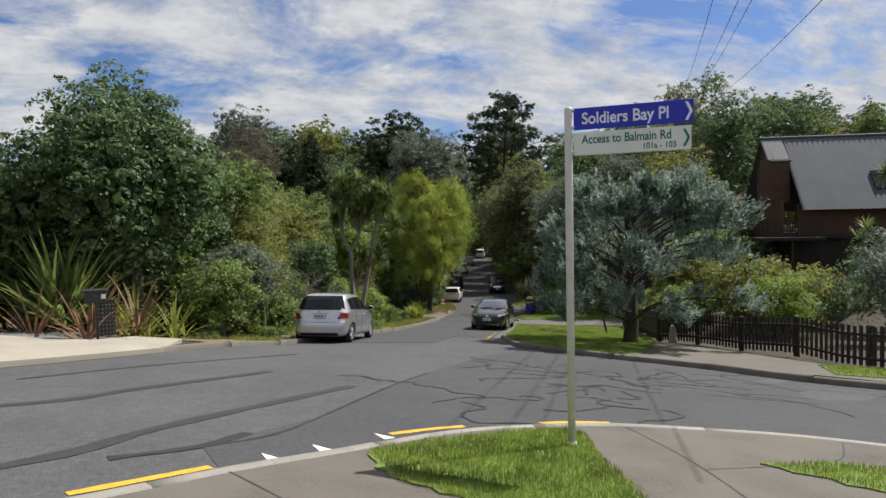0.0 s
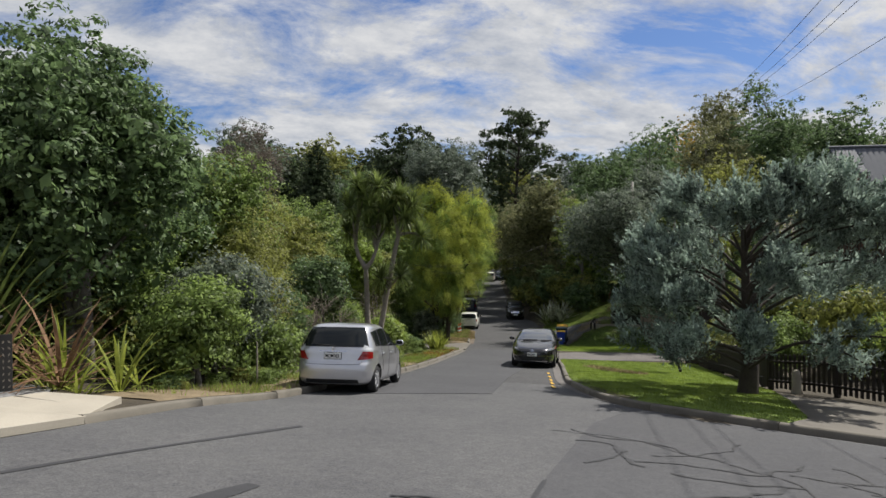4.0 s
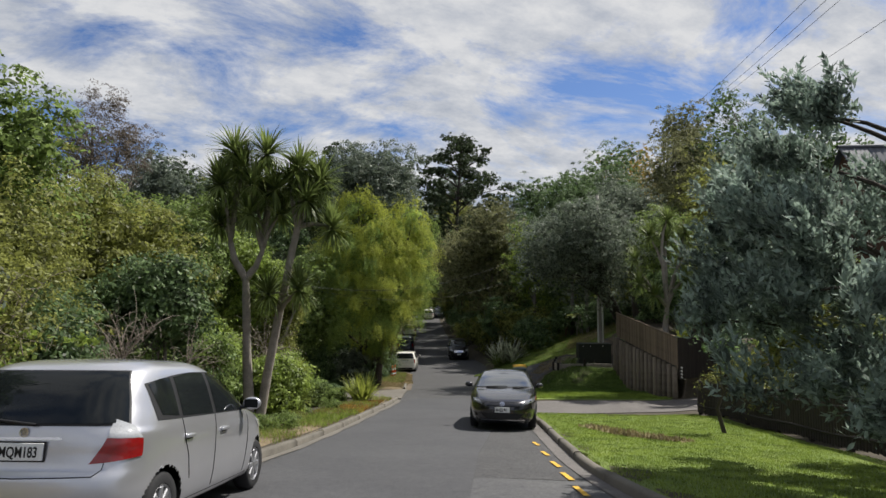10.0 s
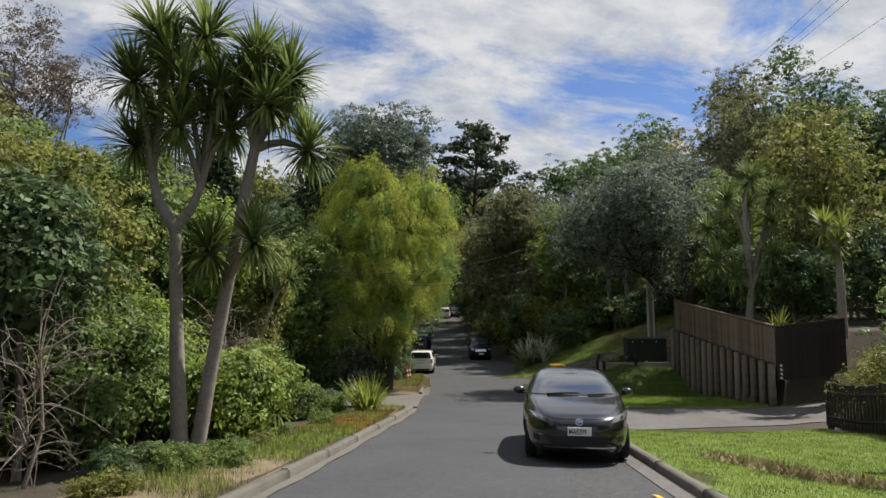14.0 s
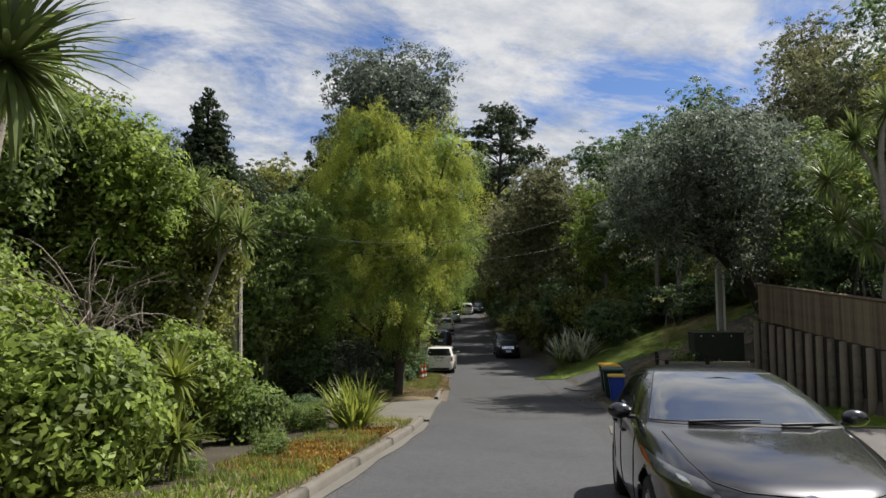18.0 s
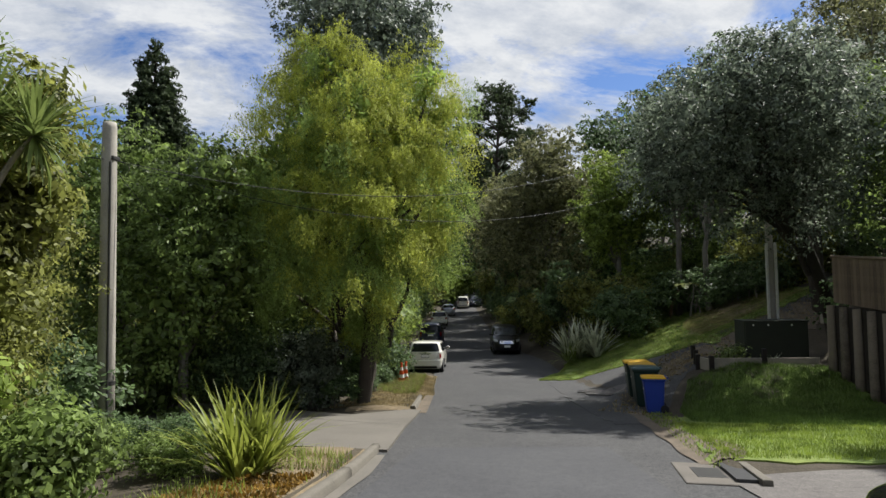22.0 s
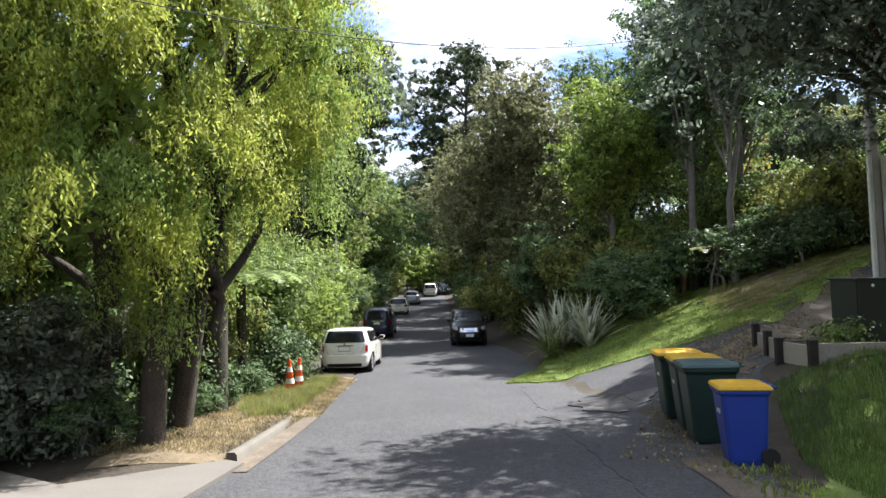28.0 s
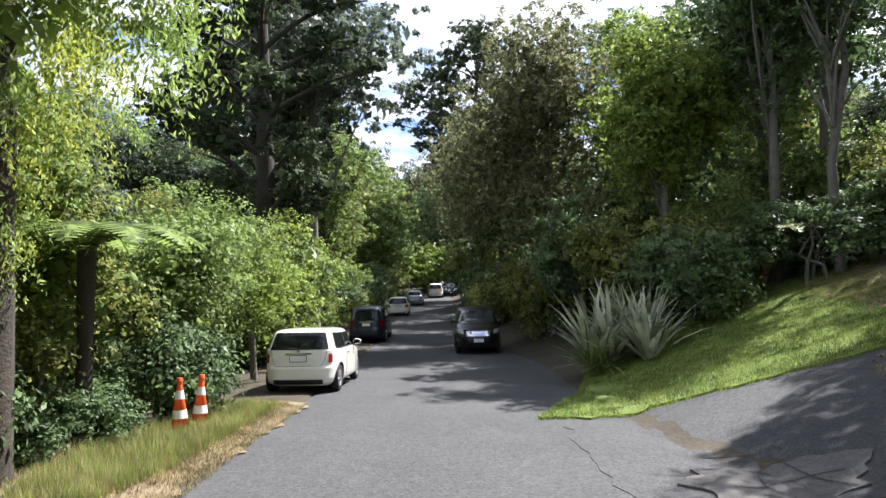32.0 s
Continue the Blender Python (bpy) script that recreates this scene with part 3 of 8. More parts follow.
def tree(x, y, height, radius, leaf, label, seed, leaves=9000, size=0.16, lobes=16, crown_base=0.3, trunk=0.16, bark="bark", aspect=0.5, squash=1.0, lean=(0, 0), stems=1, name="tree", category="tree", clump=34, spread=0.22, droop=0.0, lobe=0.42, ry=None, inner=0.10, shell=0.58):
    rng = np.random.default_rng(seed)
    t = thing(name, at(x, y, -0.08), label, category)
    zc = height * (crown_base + 1) / 2
    rz = height * (1 - crown_base) / 2
    cen = np.array([lean[0], lean[1], zc])
    rad = np.array([radius, ry or radius, rz])
    c, r = make_lobes(rng, lobes, cen, rad, lobe * min(radius, rz * 1.3))
    if lobes > 10:
        c = np.concatenate([c, cen + unit_rand(rng, 4) * rad * 0.25])
        r = np.concatenate([r, np.full(4, 0.5 * min(radius, rz))])
    r = np.minimum(r, np.maximum(0.25, height - c[:, 2]) * 1.1)
    wood = []
    for s in range(stems):
        b = np.array([rng.uniform(-0.25, 0.25) * (stems > 1), rng.uniform(-0.25, 0.25) * (stems > 1), 0.0])
        top = cen + np.array([rng.uniform(-0.3, 0.3) * radius * 0.4, rng.uniform(-0.3, 0.3) * radius * 0.4, rz * 0.45])
        pts = [b, b + (top - b) * 0.3 + rng.normal(size=3) * 0.06, b + (top - b) * 0.6 + rng.normal(size=3) * 0.12, top]
        wood.append(tube_data(pts, [trunk * 1.25, trunk, trunk * 0.72, trunk * 0.25], 9, 0.08, rng))
    limbs = []
    for q in range(min(lobes, 18)):
        h0 = rng.uniform(0.45, 0.9) * c[q][2]
        st = np.array([cen[0] * h0 / zc, cen[1] * h0 / zc, h0])
        limbs.append(limb_data(rng, st, c[q], trunk * 0.42, trunk * 0.1))
    if y < 56 and abs(x) < 10:
        for v in limbs:
            mesh_ob("limb", *v, M[bark], t, smooth=True)
    else:
        wood += limbs
    mesh_ob("trunk", *join_data(wood), M[bark], t, smooth=True)
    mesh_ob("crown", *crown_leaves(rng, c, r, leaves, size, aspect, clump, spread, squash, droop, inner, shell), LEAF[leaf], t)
    return t


def shrub(x, y, height, radius, leaf, label, seed, leaves=5000, size=0.12, **kw):
    kw = {"crown_base": 0.04, "trunk": 0.045, "stems": 3, "lobes": 12, "name": "shrub", "category": "shrub", "lobe": 0.5, **kw}
    return tree(x, y, height, radius, leaf, label, seed, leaves, size, **kw)


def blades(rng, n, length, width, lift=(0.35, 1.45), curl=0.8, seg=4, base=0.0):
    """Long sword-shaped leaves from a common foot."""
    az = rng.uniform(0, 2 * np.pi, n)
    el = rng.uniform(*lift, n)
    L = length * rng.uniform(0.65, 1.1, n)
    V, F = [], []
    t = np.linspace(0, 1, seg + 1)
    w = width * np.interp(t, [0, 0.12, 0.5, 1], [0.6, 0.95, 1.0, 0.06])
    for i in range(n):
        e = el[i] - curl * (1.5 - el[i] * 0.55) * t ** 1.6 * rng.uniform(0.6, 1.2)
        ds = L[i] / seg
        hr = np.concatenate([[0], np.cumsum(np.cos(e[:-1]) * ds)]) + base
        hz = np.concatenate([[0], np.cumsum(np.sin(e[:-1]) * ds)])
        d = np.array([np.cos(az[i]), np.sin(az[i]), 0])
        s = np.array([-d[1], d[0], 0])
        mid = d * hr[:, None] + np.array([0, 0, 1.0]) * hz[:, None]
        k = len(V) * 2 * (seg + 1)
        V.append(np.stack([mid + s * w[:, None] / 2, mid - s * w[:, None] / 2], 1).reshape(-1, 3))
        for q in range(seg):
            F.append((k + 2 * q, k + 2 * q + 1, k + 2 * q + 3, k + 2 * q + 2))
    return np.concatenate(V), np.array(F)


def strap_plant(x, y, n, length, width, leaf, label, seed, name="flax_bush", category="flax", lift=(0.5, 1.5), curl=0.75, spread=0.25, z=None, tufts=5):
    rng = np.random.default_rng(seed)
    t = thing(name, at(x, y, -0.03) if z is None else (x, y, z), label, category)
    for q in range(tufts):
        v, f = blades(rng, n // tufts, length, width, lift, curl)
        v = v + np.array([rng.normal() * spread, rng.normal() * spread, 0])
        mesh_ob("leaf_tuft", v, f, LEAF[leaf], t)
    return t


def rosette(rng, n, length, width):
    up = blades(rng, int(n * 0.62), length, width, (0.15, 1.4), 0.75, 4)
    low = blades(rng, n - int(n * 0.62), length * 0.9, width, (-1.1, 0.2), 0.5, 3)
    return join_data([up, low]) if up[1].shape[1] == low[1].shape[1] else up


def cabbage_tree(x, y, stems, label, seed, length=0.75, n=90, leaf="blade", z=None):
    """Forked pale trunks, each fork ending in a head of narrow leaves. stems: lists of plan offsets and heights, heads last."""
    rng = np.random.default_rng(seed)
    t = thing("cabbage_tree", at(x, y, -0.1) if z is None else (x, y, z), label, "cabbage tree")
    for pts, r0, heads in stems:
        pts = np.array(pts, float)
        fine = np.stack([np.interp(np.linspace(0, len(pts) - 1, 9), np.arange(len(pts)), pts[:, k]) for k in range(3)], 1)
        mesh_ob("trunk", *tube_data(fine, np.linspace(r0 * 1.2, r0 * 0.75, 9), 9, 0.07, rng), M["barkpale"], t, smooth=True)
        for hx, hy, hz in heads:
            mesh_ob("branch", *limb_data(rng, pts[-1], (hx, hy, hz), r0 * 0.7, r0 * 0.42, 0.08), M["barkpale"], t, smooth=True)
            v, f = rosette(rng, n, length, 0.045)
            mesh_ob("leaf_head", v + np.array([hx, hy, hz]), f, LEAF[leaf], t)
    return t


def weeping_tree(x, y, height, label, seed, masses, strands=2600, per=22, leaf="gold", second="lime", trunks=((0, 0),)):
    """Hanging leafy strands from rounded masses: a list of (x, y, z, radius, share of lime)."""
    rng = np.random.default_rng(seed)
    t = thing("weeping_tree", at(x, y, -0.1), label, "tree")
    m = np.array(masses, float)
    for bx, by, tx, ty, r in trunks:
        pts = [(bx, by, 0), (bx + 0.3 * (tx - bx), by + 0.3 * (ty - by), height * 0.2), (bx + 0.7 * (tx - bx), by + 0.7 * (ty - by), height * 0.45), (tx, ty, height * 0.8)]
        mesh_ob("trunk", *tube_data(pts, [r * 1.3, r, r * 0.7, r * 0.2], 10, 0.1, rng), M["barkdark"], t, smooth=True)
    limbs = [limb_data(rng, (trunks[i % len(trunks)][2] * 0.6, trunks[i % len(trunks)][3] * 0.6, m[i][2] * 0.55), m[i][:3], 0.09, 0.02) for i in range(len(m))]
    for v in limbs:
        mesh_ob("limb", *v, M["barkdark"], t, smooth=True)
    # large leaves added within the upper masses to block light and darken the inside
    core = m[m[:, 2] > 3.2]
    k = rng.choice(len(core), size=3200, p=core[:, 3] ** 2 / (core[:, 3] ** 2).sum())
    p = core[k][:, :3] + unit_rand(rng, len(k)) * (core[k][:, 3] * rng.uniform(0.2, 0.7, len(k)))[:, None]
    mesh_ob("leafy_core", *leaf_quads(p, rng.normal(size=p.shape) - np.array([0, 0, 0.8]), 0.26, 0.5, rng), LEAF[second], t)
    for name, share, col in (("crown", False, leaf), ("inner_crown", True, second)):
        tress = 30
        k = rng.choice(len(m), size=strands // tress, p=m[:, 3] ** 2 / (m[:, 3] ** 2).sum())
        pick = rng.random(len(k)) < m[k][:, 4]
        k = k[pick == share]
        u = unit_rand(rng, len(k), 0.35)
        d = m[k][:, 3] * (0.72 + 0.38 * rng.random(len(k)) ** 0.5)
        top = m[k][:, :3] + u * d[:, None]
        ln = rng.uniform(0.25, 0.75, len(k)) * (0.9 + 0.35 * share)
        k, u, ln = np.repeat(k, tress), np.repeat(u, tress, 0), np.repeat(ln, tress) * rng.uniform(0.6, 1.15, len(k) * tress)
        top = np.repeat(top, tress, 0) + rng.normal(size=(len(k), 3)) * 0.17
        ln = np.minimum(ln, np.maximum(0.2, top[:, 2] - 0.5))
        s = np.linspace(0, 1, per)
        sway = rng.normal(size=(len(k), 3)) * 0.14 + u * 0.34
        p = top[:, None, :] + sway[:, None, :] * np.sqrt(s)[None, :, None]
        p[:, :, 2] -= ln[:, None] * s[None, :] ** 1.15
        p = p.reshape(-1, 3) + rng.normal(size=(len(k) * per, 3)) * 0.035
        along = rng.normal(size=p.shape) * 0.55
        along[:, 2] -= 0.9
        mesh_ob(name, *leaf_quads(p, along, 0.07, 0.34, rng, np.repeat(u, per, 0) + rng.normal(size=p.shape) * 0.32 + np.array([0, 0, 1.0])), LEAF[col], t)
    return t


def cedar(x, y, height, radius, label, seed, plumes=4800, per=24):
    """A spreading blue-green conifer with upturned feathery sprays and bare inner limbs."""
    rng = np.random.default_rng(seed)
    t = thing("conifer", at(x, y, -0.1), label, "tree")
    mesh_ob("trunk", *tube_data([(0, 0, 0), (0.1, 0.05, 0.8), (0.05, 0.1, 2.2), (-0.1, 0, height * 0.8)], [0.27, 0.20, 0.14, 0.03], 12, 0.1, rng), M["barkdark"], t, smooth=True)
    ends, limbs = [], []
    for i in range(46):
        az = i * 2.399 + rng.uniform(-0.2, 0.2)
        h0 = rng.uniform(0.55, height * 0.7)
        f = np.clip(h0 / (height * 0.75), 0, 1)
        R = radius * (1.02 - 0.5 * f ** 1.7) * rng.uniform(0.75, 1.0) * (1 + 0.16 * math.cos(az))
        e = np.array([R * np.cos(az), R * np.sin(az), h0 + R * (0.10 + 0.42 * f) + rng.uniform(-0.1, 0.35)])
        L = limb_data(rng, (0, 0, h0), e, 0.045, 0.014, 0.07, 7)
        limbs.append(L)
        ends.append((np.array([0, 0, h0]), e))
    for v in limbs:
        mesh_ob("limb", *v, M["barkdark"], t, smooth=True)
    P, A = [], []
    for _ in range(plumes // 9):
        s, e = ends[rng.integers(len(ends))]
        q = 0.38 + 0.66 * rng.random() ** 0.55
        c0 = s + (e - s) * q + np.array([0, 0, 0.12 * np.linalg.norm(e - s) * math.sin(math.pi * min(q, 1))])
        c0 = c0 + rng.normal(size=3) * np.array([0.2, 0.2, 0.10])
        o = (e - s) / np.linalg.norm(e - s)
        lead = o * 0.7 + np.array([0, 0, 0.7]) + rng.normal(size=3) * 0.2
        for _ in range(10):
            p = c0 + rng.normal(size=3) * 0.12
            ax = lead + rng.normal(size=3) * 0.32
            ax /= np.linalg.norm(ax)
            ln = rng.uniform(0.22, 0.52)
            k = np.linspace(0, 1, per)
            ring = rng.normal(size=(per, 3))
            P.append(p + ax * (k * ln)[:, None] + ring * (0.06 * (1 - 0.8 * k))[:, None])
            A.append(ax * 0.9 + ring * 0.55)
    P, A = np.concatenate(P), np.concatenate(A)
    mesh_ob("crown", *leaf_quads(P, A, 0.115, 0.36, rng, np.array([0, 0, 1.0]) + rng.normal(size=P.shape) * 0.55), LEAF["blue"], t)
    return t


def pine(x, y, height, radius, label, seed, tiers=8, leaf="pine", size=0.3, leaves=16000, z=None, bare=0.3, flat=0.42, lean=0.0):
    """An old open pine: uneven whorls of limbs, each ending in flat pads of needles."""
    rng = np.random.default_rng(seed)
    t = thing("pine_tree", at(x, y, -0.1) if z is None else (x, y, z), label, "pine tree")
    mesh_ob("trunk", *tube_data([(0, 0, 0), (0.15, 0, height * 0.4), (lean * 0.6, 0.1, height * 0.75), (lean, 0, height * 0.97)], [0.42, 0.33, 0.2, 0.05], 9, 0.06, rng), M["barkdark"], t, smooth=True)
    limbs, c, r = [], [], []
    for i in range(tiers):
        f = i / (tiers - 1)
        h0 = height * (bare + (1 - bare) * f * 0.95)
        n = int(rng.integers(4, 7))
        a0 = rng.uniform(0, 6.28)
        for b in range(n):
            az = a0 + 6.28 * b / n + rng.uniform(-0.4, 0.4)
            R = radius * (math.sin(math.pi * (0.30 + 0.62 * f)) ** 0.8) * rng.uniform(0.5, 1.12)
            e = np.array([R * np.cos(az) + lean * f, R * np.sin(az), min(h0 + R * rng.uniform(0.02, 0.3), height)])
            s0 = np.array([lean * f * f, 0, h0 - 0.05 * height])
            limbs.append(limb_data(rng, s0, e, 0.11, 0.03, 0.06))
            for q in (0.55, 0.82, 1.0):
                c.append(s0 + (e - s0) * q + rng.normal(size=3) * radius * 0.05 + np.array([0, 0, 0.03 * height]))
                r.append(radius * rng.uniform(0.13, 0.24))
    tagged(mesh_ob("branchwork", *join_data(limbs), M["barkdark"], t, smooth=True), kind="stuff")
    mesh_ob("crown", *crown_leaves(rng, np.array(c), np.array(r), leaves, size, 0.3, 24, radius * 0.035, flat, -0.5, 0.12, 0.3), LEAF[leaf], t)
    return t


def cone_tree(x, y, z, height, radius, label, seed, base=0.45, leaves=22000, size=0.2):
    """A dense upright conifer with a pointed, slightly ragged crown."""
    rng = np.random.default_rng(seed)
    t = thing("conifer", (x, y, z), label, "conifer")
    mesh_ob("trunk", *tube_data([(0, 0, 0), (0.08, 0, height * 0.5), (0, 0, height * 0.97)], [0.3, 0.2, 0.03], 9, 0.06, rng), M["barkdark"], t, smooth=True)
    c, r = [], []
    for i in range(58):
        f = ((i + 0.5) / 58) ** 0.8
        w = radius * float(np.interp(f, [0, 0.12, 0.35, 0.7, 1.0], [0.45, 0.8, 1.0, 0.62, 0.1]))
        az = i * 2.4 + rng.uniform(-0.3, 0.3)
        q = w * rng.uniform(0.45, 0.8)
        c.append((q * math.cos(az), q * math.sin(az), height * (base + (0.965 - base) * f)))
        r.append(max(0.16, w * rng.uniform(0.3, 0.48)))
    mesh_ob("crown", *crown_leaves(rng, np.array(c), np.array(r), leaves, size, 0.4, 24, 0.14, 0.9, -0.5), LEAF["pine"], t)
    return t


def bare_tree(x, y, height, label, seed, n=60, r=0.07, name="bare_tree", leaf=None, leaves=0, spread=0.4, size=0.14):
    """A sparse tree of forking twigs, with few leaves or none."""
    rng = np.random.default_rng(seed)
    t = thing(name, at(x, y, -0.1), label, "tree")
    top = np.array([rng.normal() * 0.2, rng.normal() * 0.2, height * 0.7])
    mesh_ob("trunk", *tube_data([(0, 0, 0), top * 0.5 + rng.normal(size=3) * 0.1, top], [r, r * 0.8, r * 0.4], 8, 0.08, rng), M["twig"], t, smooth=True)
    tw, tips = [], []
    for i in range(n):
        s = top * rng.uniform(0.25, 1.0)
        e = s + unit_rand(rng, 1, 0.7)[0] * height * spread * rng.uniform(0.35, 1.0)
        tw.append(limb_data(rng, s, e, r * 0.3, r * 0.08, 0.12, 6, 5))
        tips.append(e)
        for _ in range(3):
            m = s + (e - s) * rng.uniform(0.4, 0.95)
            e2 = m + unit_rand(rng, 1, 0.4)[0] * height * spread * 0.3
            tw.append(limb_data(rng, m, e2, r * 0.14, r * 0.05, 0.12, 4, 4))
            tips.append(e2)
    tagged(mesh_ob("twig_mass", *join_data(tw), M["twig"], t, smooth=True), kind="stuff")
    if leaf:
        tips = np.array(tips)
        pads = tips[rng.integers(len(tips), size=max(1, leaves // 90))] + np.array([0, 0, 0.1])
        p = np.repeat(pads, 90, 0)
        p = p + rng.normal(size=p.shape) * np.array([0.42, 0.42, 0.11]) * height / 12
        leaves = len(p)
        mesh_ob("crown", *leaf_quads(p, rng.normal(size=p.shape), size, 0.5, rng), LEAF[leaf], t)
    return t


def tree_fern(x, y, height, label, seed, fronds=16, length=1.9, leaf="bright", dead=6):
    rng = np.random.default_rng(seed)
    t = thing("tree_fern", at(x, y, -0.1), label, "tree fern")
    mesh_ob("trunk", *tube_data([(0, 0, 0), (0.05, 0, height * 0.5), (0, 0.05, height)], [0.12, 0.1, 0.11], 8, 0.15, rng), M["barkdark"], t, smooth=True)
    for i in range(fronds + dead):
        gone = i >= fronds
        az = i * 2.4 + rng.uniform(-0.2, 0.2)
        k = np.linspace(0, 1, 26)
        e = (0.75 - 1.5 * k) if not gone else (-0.9 - 0.6 * k)
        ds = length / 25
        hr, hz = np.cumsum(np.cos(e) * ds), np.cumsum(np.sin(e) * ds)
        d, s = np.array([math.cos(az), math.sin(az), 0]), np.array([-math.sin(az), math.cos(az), 0])
        mid = d * hr[:, None] + np.array([0, 0, 1.0]) * hz[:, None] + np.array([0, 0, height])
        w = 0.36 * np.sin(np.pi * np.clip(k * 0.95 + 0.05, 0, 1)) ** 0.7 * (0.4 if gone else 1)
        V, F = [], []
        for i in range(len(mid)):
            nxt = mid[min(i + 1, len(mid) - 1)] - mid[max(i - 1, 0)]
            step = nxt * 0.30
            for sg in (1, -1):
                tipp = mid[i] + s * sg * w[i] + d * 0.12 * w[i] - np.array([0, 0, 0.18 * w[i]])
                k0 = len(V)
                V += [mid[i] - step, tipp - step * 0.25, tipp + step * 0.25, mid[i] + step]
                F.append((k0, k0 + 1, k0 + 2, k0 + 3))
        for i in range(len(mid) - 1):
            k0 = len(V)
            V += [mid[i] + s * 0.012, mid[i] - s * 0.012, mid[i + 1] - s * 0.010, mid[i + 1] + s * 0.010]
            F.append((k0, k0 + 1, k0 + 2, k0 + 3))
        V, F = np.array(V), np.array(F)
        mesh_ob("frond", V, F, LEAF["dead" if gone else leaf], t)
    return t


def tufts(name, poly, density, length, width, material, label, category, seed, level=land_z, dz=0.0, lean=0.5, keep=None):
    """Grass or low cover as one object: short blades scattered inside a plan outline."""
    rng = np.random.default_rng(seed)
    poly = np.asarray(poly, float)
    lo, hi = poly.min(0), poly.max(0)
    n = int(np.prod(hi - lo) * density)
    p = lo + rng.random((n, 2)) * (hi - lo)
    ok = inside_poly(p[:, 0], p[:, 1], poly)
    if keep is not None:
        ok &= keep(p[:, 0], p[:, 1], rng)
    p = p[ok]
    n = len(p)
    b = np.stack([p[:, 0], p[:, 1], level(p[:, 0], p[:, 1]) + dz], 1)
    az = rng.uniform(0, 2 * np.pi, n)
    L = length * rng.uniform(0.5, 1.3, n)
    d = np.stack([np.cos(az), np.sin(az), 0 * az], 1)
    s = np.stack([-d[:, 1], d[:, 0], 0 * az], 1) * width * 0.5
    bend = rng.uniform(0.1, lean, n)
    tip = b + d * (L * bend)[:, None]
    tip[:, 2] += L * np.sqrt(1 - bend ** 2)
    V = np.stack([b - s, b + s, tip], 1).reshape(-1, 3)
    return tagged(mesh_ob(name, V, np.arange(3 * n).reshape(n, 3), material), label, category, kind="stuff")

# ---- planting, left side of the street ----
strap_plant(-9.2, 15.1, 170, 3.1, 0.10, "blade", "large green flax bush beside the pale driveway", 11, spread=0.3)
strap_plant(-7.2, 14.2, 110, 1.75, 0.065, "dead", "brownish green strap-leaved plants by the letterbox", 12, spread=0.5, lift=(0.3, 1.3))
strap_plant(-6.9, 15.2, 90, 1.7, 0.06, "bladelit", "drooping yellow-green flax leaves behind the letterbox", 14, spread=0.5, lift=(0.2, 1.3), curl=1.0)
strap_plant(-5.9, 15.0, 50, 0.9, 0.045, "bladelit", "yellow-green strap-leaved plants at the driveway edge", 13, spread=0.6, lift=(0.2, 1.2))
tree(-9.0, 18.0, 8.6, 3.3, "dark", "dense dark green broadleaf tree above the driveway", 21, 46000, 0.14, 34, 0.06, 0.17, stems=2, lobe=0.36)
tree(-11.5, 16.5, 5.8, 2.6, "dark", "dark green broadleaf tree behind the flax", 22, 12000, 0.16, 16, 0.1)
SHRUBS = [
    (-5.9, 17.6, 2.2, 1.3, "mid", 7000), (-6.4, 19.5, 3.0, 1.4, "silver", 9000), (-6.9, 21.6, 3.6, 1.5, "olive", 12000), (-5.6, 20.4, 1.5, 0.9, "mid", 5000),
    (-6.6, 22.9, 2.5, 1.2, "dark", 9000), (-7.8, 24.4, 4.8, 1.8, "olive", 13000), (-7.0, 25.6, 1.7, 1.0, "mid", 8000), (-7.8, 26.8, 3.4, 1.4, "dark", 9000),
    (-6.8, 29.6, 2.7, 1.1, "mid", 9000), (-6.3, 28.3, 1.3, 0.6, "mid", 5000), (-8.0, 29.8, 4.0, 1.6, "dark", 10000), (-6.7, 31.2, 2.6, 1.0, "bright", 11000), (-8.2, 33.0, 3.6, 1.5, "bright", 12000), (-5.9, 33.4, 1.2, 0.7, "mid", 5000),
    (-5.1, 30.9, 1.9, 0.85, "bright", 11000), (-5.5, 32.0, 1.5, 0.8, "bright", 9000), (-7.0, 34.6, 2.0, 0.9, "bright", 7000), (-8.7, 36.6, 4.2, 1.6, "olive", 9000), (-8.2, 39.0, 1.6, 1.0, "mid", 6000), (-9.6, 40.5, 5.0, 2.0, "olive", 9000), (-5.6, 36.9, 0.9, 0.7, "mid", 5000), (-7.4, 37.7, 3.2, 1.0, "olive", 9000), (-6.3, 35.9, 2.3, 0.9, "bright", 8000), (-8.2, 38.8, 3.6, 1.2, "olive", 9000), (-6.9, 36.6, 1.5, 0.8, "bright", 6000),
]
for i, (x, y, h, r, leaf, n) in enumerate(SHRUBS):
    word = {"mid": "green", "silver": "glossy grey-green", "bright": "bright green", "olive": "olive green", "dark": "dark green"}[leaf]
    shrub(x, y, h, r, leaf, f"dense {word} native shrub on the roadside bank", 100 + i, int(n * 1.6), {"olive": 0.075, "bright": 0.105}.get(leaf, 0.10), clump=26 if leaf != "bright" else 20, spread=0.19, lobes=18 if leaf == "bright" else 12, lobe=0.36 if leaf == "bright" else 0.48)
tree(-6.4, 26.9, 3.9, 1.1, "dark", "dark-leaved small tree over the shaded bank", 85, 12000, 0.115, 12, 0.42, 0.05, stems=2, clump=20)
shrub(-6.5, 53.1, 2.2, 0.9, "olive", "yellowing olive shrub beside the tree fern", 86, 8000, 0.08)
